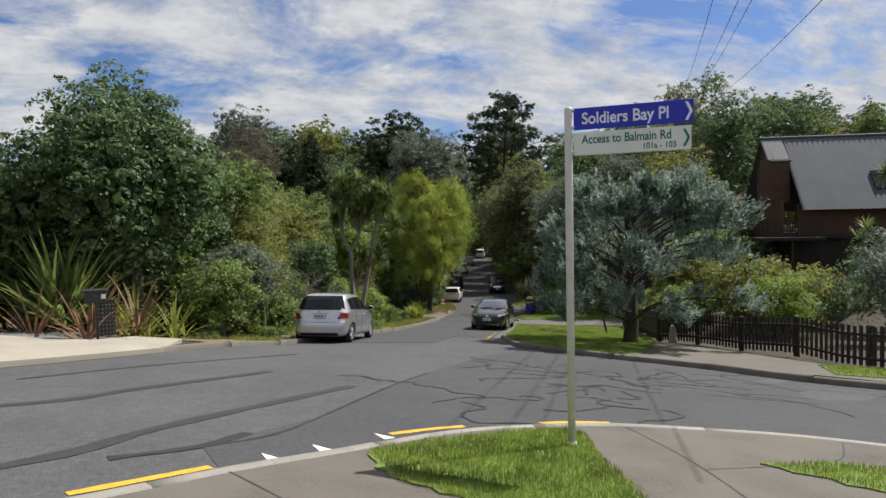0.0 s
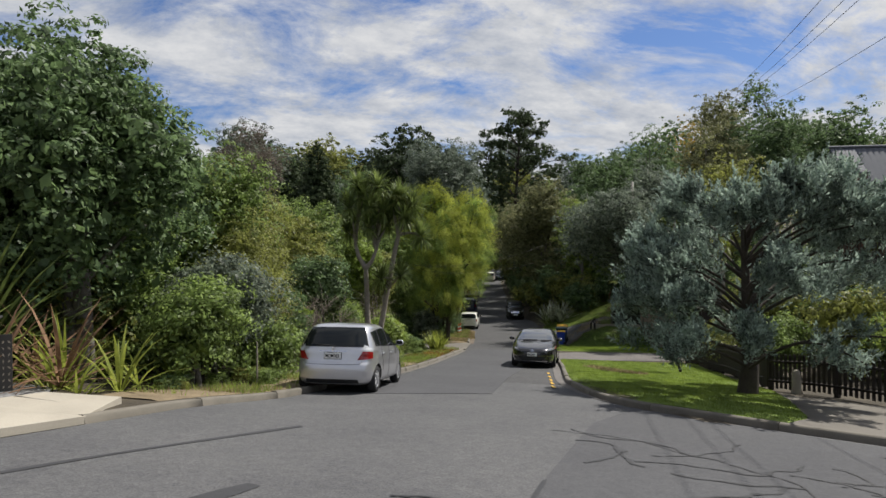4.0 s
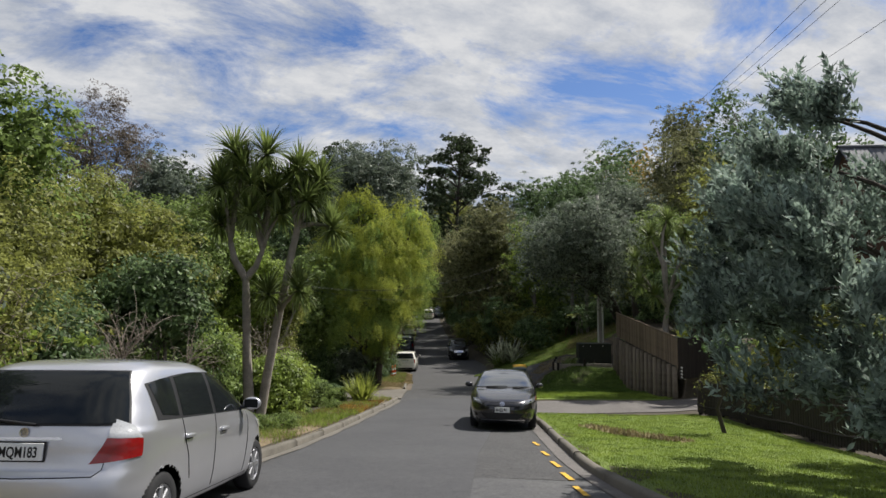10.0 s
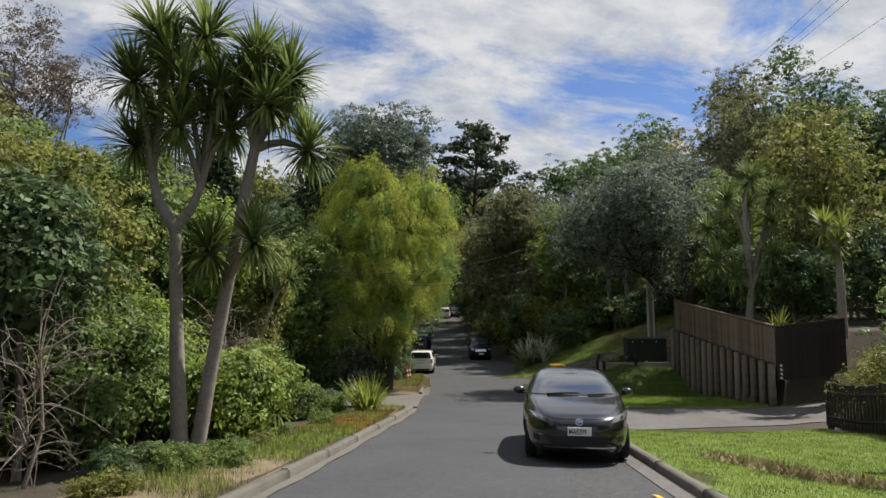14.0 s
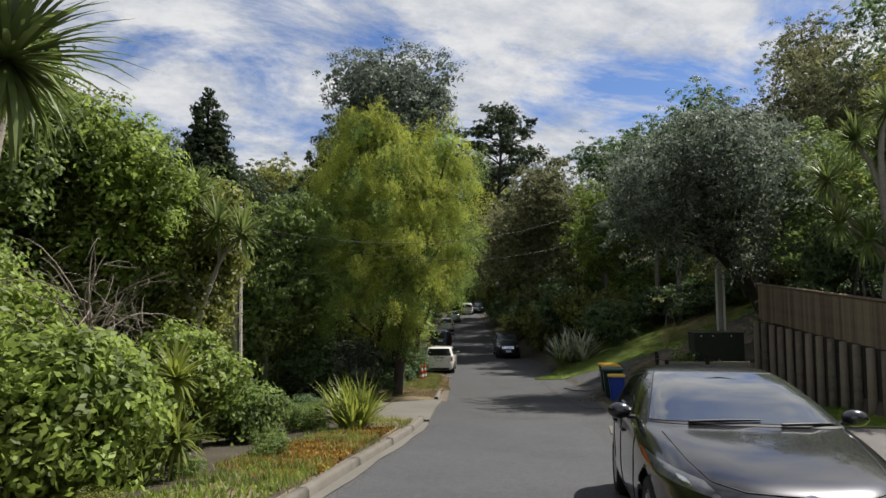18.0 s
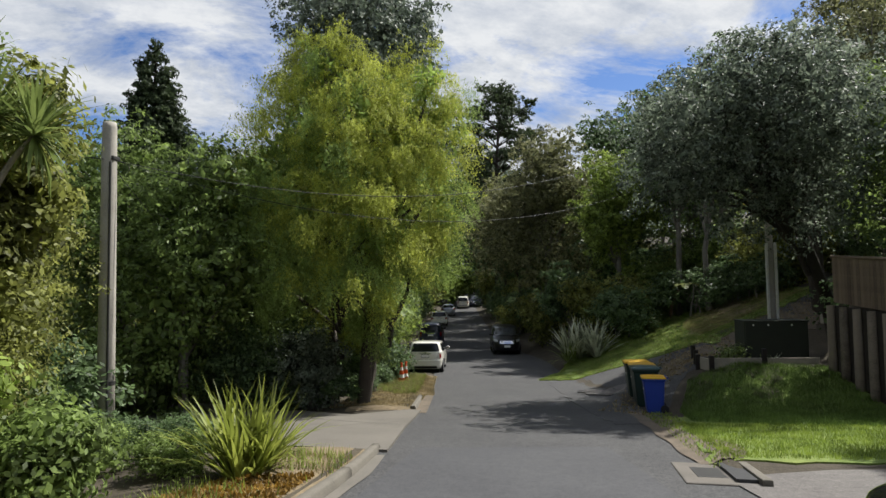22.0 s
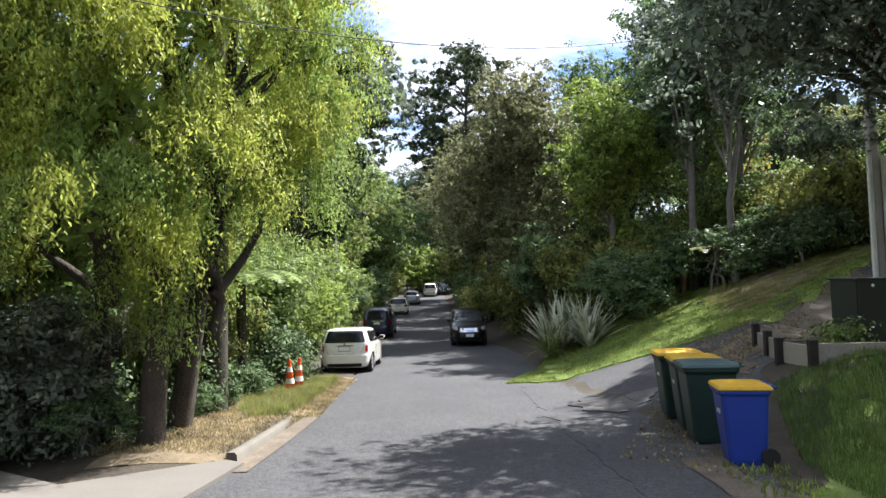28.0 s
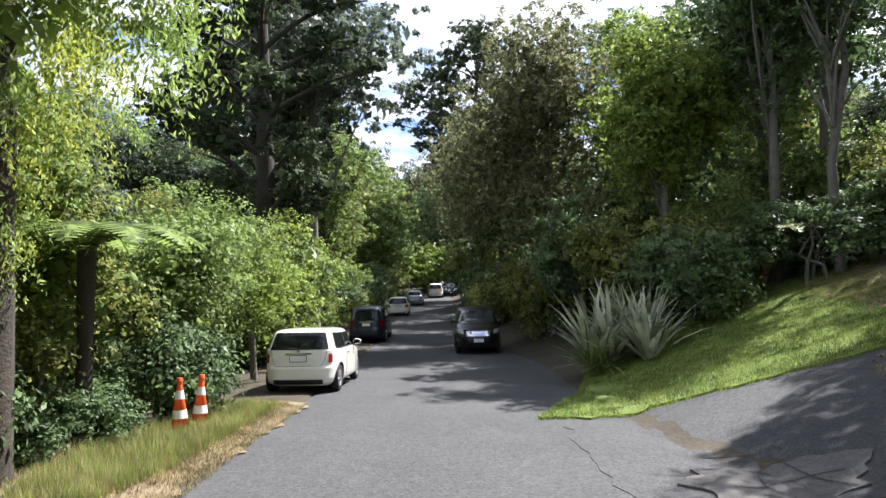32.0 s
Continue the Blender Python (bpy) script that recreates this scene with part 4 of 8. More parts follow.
BACK = [
    (-9.2, 34.8, 8.6, 1.6, "mid"), (-8.0, 36.4, 7.3, 1.4, "bright"), (-7.3, 38.0, 6.2, 1.2, "olive"), (-9.6, 33.0, 6.4, 1.5, "mid"),
    (-10.5, 21.0, 7.6, 2.6, "mid"), (-9.6, 25.0, 7.8, 2.4, "mid"), (-11.5, 28.0, 8.3, 2.9, "olive"), (-9.8, 31.5, 7.6, 2.5, "olive"), (-12.0, 33.0, 8.5, 3.1, "mid"), (-10.6, 36.5, 8.5, 2.8, "olive"),
    (-13.5, 22.0, 7.3, 3.3, "dark"), (-15.5, 27.0, 9.2, 3.5, "olive"), (-13.0, 40.0, 9.8, 3.3, "mid"), (-16.5, 36.5, 10.4, 3.7, "dark"),
]
for i, (x, y, h, r, leaf) in enumerate(BACK):
    tree(x, y, h, r, leaf, f"{'olive' if leaf == 'olive' else 'green'} bush tree on the gully side", 140 + i, 24000, 0.12, 22, 0.12, 0.1, lobe=0.36)
tree(-13.6, 36.5, 13.0, 2.6, "brown", "half-bare feathery tree with greyish brown foliage", 161, 26000, 0.085, 34, 0.5, 0.10, "bark", aspect=0.35, lobe=0.24, spread=0.16, inner=0.0, shell=0.2)
bare_tree(-12.0, 29.5, 8.6, "dead tree with bare grey twigs above the bush", 162, 16, 0.06, spread=0.3)
bare_tree(-5.9, 32.4, 3.3, "leafless shrub of pale grey twigs in the bank", 163, 70, 0.035, "bare_shrub", spread=0.45)
bare_tree(-5.7, 23.6, 2.6, "leafless shrub of pale grey twigs before the bank", 165, 60, 0.03, "bare_shrub", spread=0.5)
bare_tree(-5.8, 21.2, 2.9, "tangled pale twigs leaning out of the bank", 166, 50, 0.028, "bare_shrub", "bright", 1800, 0.5, 0.10)
bare_tree(-5.6, 26.2, 2.4, "dry pale twigs among the shrubs", 167, 44, 0.028, "bare_shrub", spread=0.5)
bare_tree(-8.2, 36.0, 4.2, "leafless shrub of pale grey twigs", 164, 60, 0.035, "bare_shrub", spread=0.45)
# the tall double-stemmed cabbage tree at the kerb
cabbage_tree(-5.1, 29.0, [
    ([(0, 0, 0), (-0.09, 0.03, 1.86), (-0.17, 0.09, 3.73)], 0.115, []),
    ([(-0.17, 0.09, 3.73), (-0.42, 0, 4.19), (-0.58, 0.12, 4.66)], 0.085, [(-0.49, 0.12, 6.93), (-0.72, -0.23, 6.06), (-0.93, 0.23, 5.13), (-0.7, 0.41, 5.53), (-0.23, 0, 6.52)]),
    ([(-0.17, 0.09, 3.73), (0.06, 0.12, 4.02), (0.23, 0.14, 4.43)], 0.08, [(0.33, 0.12, 6.87), (0.06, -0.12, 6.06), (0.05, -0.29, 5.3), (0.58, 0, 5.94), (0.64, 0.29, 5.36), (0.23, 0.47, 5.71)]),
    ([(0.16, 0.14, 0), (0.36, 0.24, 1.4), (0.64, 0.29, 2.91), (0.91, 0.23, 4.19), (1.11, 0.17, 5.01)], 0.105, [(1.17, 0.12, 6.47), (1.69, 0.17, 6.17), (0.87, 0.35, 6.17), (1.4, -0.12, 5.65), (1.51, 0.47, 5.83), (2, 0.12, 4.95)]),
    ([(0.64, 0.29, 2.91), (0.87, 0, 3.15), (1.05, -0.12, 3.26)], 0.06, [(1.26, -0.23, 3.44), (0.44, 0, 3.32)]),
], "tall cabbage tree with two pale trunks and spiky heads", 31, 0.84, 220)
cabbage_tree(-6.85, 37.1, [
    ([(0, 0, 0), (0.05, 0, 1.4), (0.1, 0, 2.4)], 0.075, []),
    ([(0.1, 0, 2.4), (0.3, 0.0, 3.0), (0.55, 0, 3.6)], 0.055, [(0.55, -0.1, 4.35), (1.0, 0.0, 4.15)]),
    ([(0.1, 0, 2.4), (-0.1, 0.0, 3.1), (-0.3, 0, 3.8)], 0.055, [(-0.3, 0.0, 4.7), (-0.75, 0.1, 5.1), (-0.1, 0.3, 5.0)]),
], "young cabbage tree with several spiky heads", 32, 0.78, 120)
cabbage_tree(-4.95, 33.0, [([(0, 0, 0), (0.03, -0.03, 0.6), (0, 0, 1.1)], 0.055, [(0, 0, 1.35), (0.1, -0.15, 0.6)])], "low cabbage tree with bright rosettes in the bank", 36, 0.62, 100, "bladelit")
strap_plant(-3.85, 38.3, 210, 1.25, 0.05, "bladelit", "bright yellow-green strap-leaved clump by the kerb", 34, "strap_leaf_clump", "plant", (0.5, 1.5), 0.7, 0.16)
weeping_tree(-4.9, 49.0, 10.6, "large golden-green weeping tree overhanging the street", 41, [
    (-1.0, 0.0, 10.0, 0.95, 0.15), (-1.7, -0.3, 9.0, 0.95, 0.2), (-0.1, -0.6, 9.0, 1.0, 0.1), (2.0, 0.4, 9.7, 0.85, 0.2), (2.45, 0.6, 8.7, 0.85, 0.3), (1.4, 0.3, 8.6, 0.9, 0.2), (0.3, -1.0, 8.0, 1.05, 0.1), (-1.3, -1.2, 7.8, 1.1, 0.2), (-2.3, -0.5, 7.6, 1.0, 0.5),
    (2.2, 0.8, 7.5, 0.9, 0.3), (1.2, -0.6, 7.1, 1.0, 0.15), (-0.3, -1.6, 6.7, 1.1, 0.2), (-1.9, -1.4, 6.4, 1.1, 0.5), (-2.9, -0.8, 6.3, 0.9, 0.7), (0.9, -1.3, 5.9, 1.0, 0.3), (2.1, 1.2, 6.2, 0.85, 0.5), (2.25, 1.8, 5.2, 0.75, 0.7), (1.9, 1.0, 4.9, 0.7, 0.6),
    (-0.8, -1.9, 5.3, 1.0, 0.4), (-2.2, -1.7, 5.0, 0.95, 0.7), (0.5, -1.7, 4.7, 0.9, 0.4), (1.2, -0.6, 4.4, 0.75, 0.6), (1.1, 1.4, 4.0, 0.7, 0.8), (-1.4, -2.0, 4.1, 0.9, 0.7), (0.0, -1.9, 3.5, 0.8, 0.6), (0.7, -0.9, 3.0, 0.65, 0.8), (-2.8, -1.0, 3.9, 0.9, 0.9),
    (0.5, 0.5, 2.4, 0.5, 0.6), (-0.6, 3.6, 4.2, 0.8, 0.6), (-1.2, 3.0, 2.6, 0.7, 0.7), (-0.6, 3.2, 5.6, 1.0, 0.7), (0.6, 2.6, 6.8, 0.95, 0.5), (-1.5, 2.6, 7.0, 1.1, 0.6), (-2.6, 1.6, 5.6, 1.0, 0.8),
], 19000, 20, trunks=((0.15, -0.5, 0.6, -0.4, 0.15), (-0.15, 0.95, 1.2, 0.6, 0.15), (-0.9, 0.2, -0.9, -0.3, 0.09)))
SHADE = [(-9.0, 46.5, 7.2, 2.6), (-8.3, 50.5, 7.0, 2.4), (-12.0, 48.5, 8.2, 3.0), (-10.5, 54.0, 8.5, 3.0), (-14.5, 52.5, 9.0, 3.2), (-7.6, 54.5, 5.5, 2.0)]
for i, (x, y, h, r) in enumerate(SHADE):
    tree(x, y, h * 1.1, r, "mid", "green bush tree in the shaded gully", 180 + i, 18000, 0.13, 15, 0.12, 0.12)
LOWL = [(-6.2, 48.3, 2.1, 1.2, "silver"), (-7.0, 49.6, 2.6, 1.5, "dark"), (-8.0, 47.6, 2.4, 1.3, "dark"), (-6.0, 52.3, 1.3, 0.8, "dark"), (-7.1, 55.2, 4.8, 1.4, "olive"), (-6.0, 57.3, 4.2, 1.2, "mid"), (-5.5, 56.4, 1.6, 0.7, "dark"), (-6.6, 60.0, 5.2, 1.6, "mid"), (-6.9, 63.5, 5.4, 1.7, "bright"), (-7.4, 67.5, 5.0, 1.7, "mid"), (-8.2, 72.0, 5.4, 1.8, "bright"), (-9.0, 78.0, 5.0, 2.0, "mid"), (-10.4, 87.0, 5.6, 2.2, "mid"), (-11.5, 97.0, 5.4, 2.4, "bright")]
for i, (x, y, h, r, leaf) in enumerate(LOWL):
    shrub(x, y, h, r, leaf, f"{'bright' if leaf == 'bright' else 'dark' if leaf == 'dark' else 'dense'} green shrub overhanging the kerb", 200 + i, 9000 if y < 64 else 4500, 0.10 if y < 64 else 0.17)
tree_fern(-5.55, 54.0, 2.75, "tree fern with arching green fronds", 43, 18, 1.7, "mid", 0)
tree(-5.4, 52.2, 14.8, 3.7, "grey", "tall grey-green gum tree rising through the weeping tree", 44, 42000, 0.12, 30, 0.55, 0.22, "barkdark", droop=0.5, lobe=0.3)
pine(-8.4, 68.5, 17.0, 4.4, "tall pine tree over the shrubby bank", 45, 9, "pine", 0.2, 34000, bare=0.35)
cone_tree(-18.4, 61.3, -5.2, 16.6, 1.95, "narrow dark conifer standing above the bush", 46)
tree(-15.4, 88.5, 24.2, 6.2, "pine", "broad dark pine rising above the gully", 47, 14000, 0.45, 24, 0.35, 0.4, spread=0.4)
pine(-2.0, 113.0, 27.4, 8.2, "tall open pine tree with layered branches", 48, 8, "pine", 0.4, 26000, bare=0.42, lean=1.2)
tree(-8.0, 74.0, 17.0, 4.8, "grey", "grey-green gum tree with open crown", 49, 16000, 0.24, 24, 0.5, 0.2, droop=0.3)

# ---- planting, right side of the street ----
cedar(6.35, 21.6, 6.2, 4.0, "spreading blue-green conifer with low dark limbs on the lawn", 51)
tree(6.5, 29.3, 2.6, 0.55, "dark", "slender young tree on the lawn", 52, 500, 0.09, 6, 0.55, 0.045, "barkdark")
tree(11.0, 54.0, 9.6, 5.0, "silver", "wide pohutukawa-like tree with silvery leaf tips", 53, 62000, 0.12, 50, 0.36, 0.2, "barkdark", stems=2, lobe=0.32, lean=(-4.4, -3.8), inner=0.03)
tree(12.0, 57.6, 11.5, 3.6, "silver", "dark leafy tree leaning over the drive behind the enclosure", 58, 26000, 0.12, 28, 0.42, 0.2, "barkdark", stems=2, lobe=0.32, lean=(-0.9, -0.4))
cabbage_tree(9.2, 42.8, [([(0, 0, 0), (0, 0, 1.2), (0.1, 0, 2.0)], 0.13, [(-1.1, 0, 3.0), (0.2, 0.3, 5.0), (1.0, 0, 4.3), (-0.5, -0.2, 2.5), (0.8, -0.3, 3.2), (-1.2, 0.3, 4.2), (1.1, 0.3, 5.4), (0.1, -0.3, 5.9), (-0.6, 0, 5.2)])], "cabbage tree with drooping heads behind the timber wall", 54, 0.98, 170)
cabbage_tree(11.0, 40.2, [([(0, 0, 0), (0, 0, 1.6), (0.0, 0, 2.6)], 0.12, [(0, 0, 2.9), (0.3, 0.3, 3.5), (-0.35, 0.1, 3.6)])], "pale-trunked cabbage tree behind the timber wall", 55, 0.9, 100, "bladelit")
strap_plant(9.4, 41.0, 70, 1.0, 0.045, "bladelit", "strap-leaved plant on the wall terrace", 56, "strap_leaf_clump", "plant", (0.3, 1.4), 0.6, 0.1)
strap_plant(3.3, 61.6, 190, 2.05, 0.13, "bladegrey", "pale grey-green variegated flax bush on the bank", 57, spread=0.42, lift=(0.55, 1.52), curl=0.6)
tree(9.7, 64.6, 12.5, 2.6, "dark", "slim pale-trunked tree on the sunlit bank", 83, 11000, 0.12, 20, 0.42, 0.13, "bark")
tree_fern(8.6, 66.0, 1.6, "young palm with yellow-green fronds on the upper bank", 84, 12, 1.7, "bladelit", 3)
strap_plant(3.0, 61.7, 130, 1.5, 0.06, "blade", "green flax leaves arching low around the pale bush", 59, spread=0.5, lift=(0.2, 1.3), curl=0.9)
RIGHTS = [
    (9.7, 29.0, 2.2, 1.2, "mid", 8000), (10.5, 33.0, 4.2, 1.9, "olive", 8000), (13.0, 27.0, 2.0, 1.5, "dark", 6000), (12.5, 37.0, 5.0, 2.4, "mid", 9000),
    (11.5, 50.5, 7.5, 2.8, "mid", 9000), (13.0, 46.0, 9.0, 3.2, "olive", 9000), (14.5, 57.0, 7.8, 2.8, "dark", 10000), (16.6, 61.0, 9.0, 2.6, "mid", 6000), (5.9, 68.3, 11.6, 2.5, "bright", 16000), (8.8, 66.6, 14.5, 3.2, "dark", 16000),
    (2.1, 74.0, 15.2, 4.2, "kanuka", 26000), (3.0, 69.0, 5.2, 1.6, "dark", 8000), (6.8, 74.0, 10.5, 3.6, "dark", 10000), (11.5, 73.0, 11.0, 3.8, "mid", 9000), (2.6, 80.0, 10.0, 3.6, "dark", 9000), (9.4, 84.0, 17.0, 4.4, "dark", 14000),
    (0.8, 90.0, 9.0, 3.4, "dark", 8000), (12.0, 92.0, 14.0, 5.0, "mid", 9000), (1.2, 104.0, 8.5, 4.0, "dark", 8000), (22.7, 99.0, 19.0, 6.0, "rust", 9000), (14.8, 80.0, 17.5, 4.6, "dark", 14000), (17.6, 66.0, 17.0, 4.0, "kanuka", 16000), (15.7, 58.4, 16.0, 3.0, "kanuka", 14000), (12.6, 70.5, 16.5, 3.6, "dark", 14000), (20.5, 61.0, 17.5, 4.2, "dark", 14000),
]
for i, (x, y, h, r, leaf, n) in enumerate(RIGHTS):
    word = {"mid": "green", "bright": "bright green", "olive": "olive-brown", "dark": "dark green", "rust": "yellowing autumn", "kanuka": "brownish fine-leaved"}[leaf]
    tree(x, y, h, r, leaf, f"{word} tree on the wooded bank", 230 + i, int(n * 1.7), 0.12 if y < 60 else 0.15 if y < 76 else 0.2, 20, 0.12, 0.14)
# the woods that close the valley
rng = np.random.default_rng(5)
FAR = []
for y0, n, h0 in ((118, 16, 15), (140, 20, 22), (170, 20, 28)):
    for i in range(n):
        FAR.append((-75 + 150 * (i + rng.uniform(0.2, 0.8)) / n, y0 + rng.uniform(-7, 7), h0 * rng.uniform(0.8, 1.2) * (1.0 if i < n * 0.5 else 0.68)))
for y0 in np.arange(44, 112, 10.0):
    FAR.append((-24 - rng.uniform(0, 6), y0 + rng.uniform(-3, 3), 10 * rng.uniform(0.8, 1.2)))
    FAR.append((-36 - rng.uniform(0, 8), y0 + rng.uniform(-3, 3), 12 * rng.uniform(0.8, 1.2)))
    FAR.append((24 + rng.uniform(0, 8), y0 + rng.uniform(-3, 3), 11 * rng.uniform(0.8, 1.2)))
for y0 in np.arange(14, 44, 9.0):
    FAR.append((-22 - rng.uniform(0, 6), y0 + rng.uniform(-3, 3), 8 * rng.uniform(0.8, 1.2)))
    FAR.append((33 + rng.uniform(0, 6), y0 + rng.uniform(-3, 3), 10 * rng.uniform(0.8, 1.2)))
models = {}
for i, (x, y, h) in enumerate(FAR):
    if -13 < x < -2 and y < 150:
        continue
    kind = ("olive", "mid", "dark", "pine", "grey")[int(rng.integers(5))]
    if kind not in models:
        models[kind] = tree(x, y, 13, 5.2, kind, "distant woodland tree on the valley side", 300 + i, 19000, 0.24, 26, 0.1, 0.25, spread=0.3, lobe=0.36, name="woodland_tree")
        models[kind]["group"] = "woods closing the valley"
    else:
        s = h / 13
        m = Matrix.Translation(at(x, y, -0.3)) @ Matrix.Rotation(rng.uniform(0, 6.28), 4, "Z")
        o = copy_thing(models[kind], m)
        o.scale = (s, s, s)

# trees that arch over the far stretch
for i, (x, y, h, r, leaf) in enumerate(((-0.6, 90.0, 13.5, 5.2, "kanuka"), (-10.2, 84.0, 14.5, 3.6, "mid"), (-12.5, 93.0, 13.0, 4.4, "olive"), (-1.5, 99.0, 13.0, 5.0, "dark"), (0.6, 82.0, 12.0, 4.2, "kanuka"), (-13.0, 104.0, 13.0, 4.5, "mid"))):
    tree(x, y, h, r, leaf, "tall tree arching over the shaded street", 350 + i, 22000, 0.17, 22, 0.28, 0.18, "barkdark")
# thickets at the far bend of the street
for i, (x, y, h, r, leaf) in enumerate(((-9.0, 143, 17.0, 5.0, "dark"), (-4.0, 141, 16.0, 5.0, "dark"), (-13.0, 139, 16.0, 5.0, "mid"), (-12.6, 119, 12.0, 3.6, "dark"), (-2.0, 116, 12.0, 3.4, "dark"), (-8.5, 134, 7.0, 4.0, "bright"), (-3.5, 133, 8.0, 3.6, "bright"), (-6.0, 131, 5.5, 3.2, "bright"), (-10.8, 131, 5.5, 3.0, "bright"), (-8.4, 130, 4.0, 2.4, "bright"), (-1.8, 130, 5.0, 2.8, "mid"),  (-13.5, 128, 10.0, 4.0, "mid"), (0.5, 131, 10.0, 4.2, "mid"), (-6.0, 146, 13.0, 5.0, "olive"), (-12.0, 112, 7.0, 2.6, "mid"))):
    shrub(x, y, h, r, leaf, "sunlit green thicket closing the far end of the street", 330 + i, 6000, 0.34)
# house garden on the slope
cabbage_tree(19.0, 33.5, [([(0, 0, 0), (0, 0, 2.2), (0.1, 0, 3.0)], 0.11, [(0, 0, 3.4), (0.4, 0.2, 3.9)])], "cabbage tree in the garden below the brown house", 335, 0.9, 90)
cabbage_tree(22.0, 36.5, [([(0, 0, 0), (0, 0, 3.5), (0.1, 0, 5.0)], 0.13, [(-0.4, 0, 5.6), (0.4, 0.2, 6.3), (1.2, 0, 5.8), (0.3, 0, 5.1)])], "forked cabbage tree before the house roof", 336, 0.95, 100)
shrub(12.6, 25.6, 2.4, 1.3, "bright", "rounded yellow-green shrub beyond the picket fence", 337, 8000, 0.09)
shrub(15.0, 22.5, 4.2, 1.7, "grey", "soft grey-green shrub beyond the picket fence", 338, 8000, 0.09)
for i, (x, y, h) in enumerate(((9.0, 34.6, 1.9), (9.2, 33.0, 1.8), (9.1, 31.2, 1.7), (9.6, 35.4, 2.0))):
    shrub(x, y, h, 0.95, "olive", "yellow-green flowering shrub behind the close picket fence", 345 + i, 7000, 0.07)
# undergrowth that closes the view between the trunks
low = {k: shrub(-30 - 4 * i, 60, 2.4, 1.9, k, f"dense {w} undergrowth shrub in the woods", 400 + i, 6500, 0.13, lobes=9, name="undergrowth_bush") for i, (k, w) in enumerate((("dark", "dark green"), ("mid", "green"), ("olive", "olive green")))}
for o in low.values():
    o["group"] = "undergrowth"
SPOTS = []
for y in np.arange(64, 118, 2.6):
    for d in (2.6, 5.2, 8.2, 12.5):
        SPOTS.append((float(x_right(y)) + d + rng.uniform(-1, 1) + (2.0 if y < 70 else 0), y + rng.uniform(-1, 1)))
    for d in (4.6, 7.5, 11.5):
        SPOTS.append((float(x_left(y)) - d + rng.uniform(-1, 1), y + rng.uniform(-1, 1)))
for y in np.arange(44, 64, 2.4):
    for x in (-9.5, -12.0, -15.0):
        if not (x > -18.4 and 44.5 < y - 0.45 * (-3 - x) * 0.5 < 47.5):
            SPOTS.append((x + rng.uniform(-1, 1), y + 3.5 + rng.uniform(-1, 1)))
    for x in (11.2, 13.5, 17):
        SPOTS.append((x + rng.uniform(-0.6, 1), y + (10 if y > 52 else 0) + rng.uniform(-1, 1)))
for y in np.arange(18, 44, 2.6):
    for x in (-9.8, -12.5, -16):
        SPOTS.append((x + rng.uniform(-1, 1), y + rng.uniform(-1, 1)))
    for x in (13.5, 17):
        if 27 < y < 35:
            SPOTS.append((x + rng.uniform(-0.5, 1), y + rng.uniform(-1, 1)))
for x, y in SPOTS:
    k = ("dark", "dark", "mid", "olive")[int(rng.integers(4))]
    sc = rng.uniform(0.7, 1.35) * (1.25 if y > 75 else 1)
    o = copy_thing(low[k], Matrix.Translation(at(x, y, -0.15)) @ Matrix.Rotation(rng.uniform(0, 6.28), 4, "Z"))
    o.scale = (sc, sc, sc * rng.uniform(0.8, 1.3))

for i, (x, y, sc) in enumerate(((-7.2, 39.6, 0.36), (-6.3, 38.6, 0.34), (-5.4, 39.2, 0.28), (-8.6, 41.0, 0.42), (-6.9, 40.8, 0.3), (-8.4, 39.2, 0.45), (-5.9, 40.0, 0.25), (-4.9, 38.4, 0.26))):
    o = copy_thing(low[("dark", "mid")[i % 2]], Matrix.Translation(at(x, y, -0.08)) @ Matrix.Rotation(i * 1.3, 4, "Z"))
    o.scale = (sc * 1.2, sc * 1.2, sc)
# low growth between the kerb and the shrubs
for i in range(22):
    y = rng.uniform(15.5, 34.5)
    o = copy_thing(low[("mid", "olive", "mid", "dark")[i % 4]], Matrix.Translation(at(float(x_left(y)) - rng.uniform(0.9, 2.6), y, -0.08)) @ Matrix.Rotation(rng.uniform(0, 6.28), 4, "Z"))
    sc = rng.uniform(0.10, 0.2)
    o.scale = (sc * 1.3, sc * 1.3, sc)
for i in range(16):
    o = copy_thing(low[("mid", "dark")[i % 2]], Matrix.Translation(at(rng.uniform(-7.2, -5.4), rng.uniform(47.8, 60.0), -0.08)) @ Matrix.Rotation(rng.uniform(0, 6.28), 4, "Z"))
    sc = rng.uniform(0.16, 0.4)
    o.scale = (sc * 1.2, sc * 1.2, sc)

# ---- paint, kerbs, paving ----
M["galv"] = mat("weathered_post_paint", (0.62, 0.61, 0.57), rough=0.55, vary=0.15, scale=8, bump=0.1)
M["timber"] = mat("weathered_timber", (0.19, 0.14, 0.10), rough=0.9, vary=0.45, scale=3, fine=45, bump=0.7, objrand=0.45)
M["timberpale"] = mat("grey_timber", (0.30, 0.27, 0.22), rough=0.9, vary=0.4, scale=3, fine=45, bump=0.7, objrand=0.4)
M["stain"] = mat("dark_stained_timber", (0.028, 0.022, 0.018), rough=0.8, vary=0.4, scale=6, bump=0.4, objrand=0.3)
M["logs"] = mat("round_timber_post", (0.17, 0.14, 0.105), rough=0.95, vary=0.5, scale=4, fine=30, bump=0.8, objrand=0.4)
M["polewood"] = mat("grey_pole_wood", (0.36, 0.335, 0.29), rough=0.9, vary=0.3, scale=3, fine=40, bump=0.5)
M["darkmetal"] = mat("dark_painted_steel", (0.035, 0.034, 0.033), rough=0.5, vary=0.25, scale=5, bump=0.05)
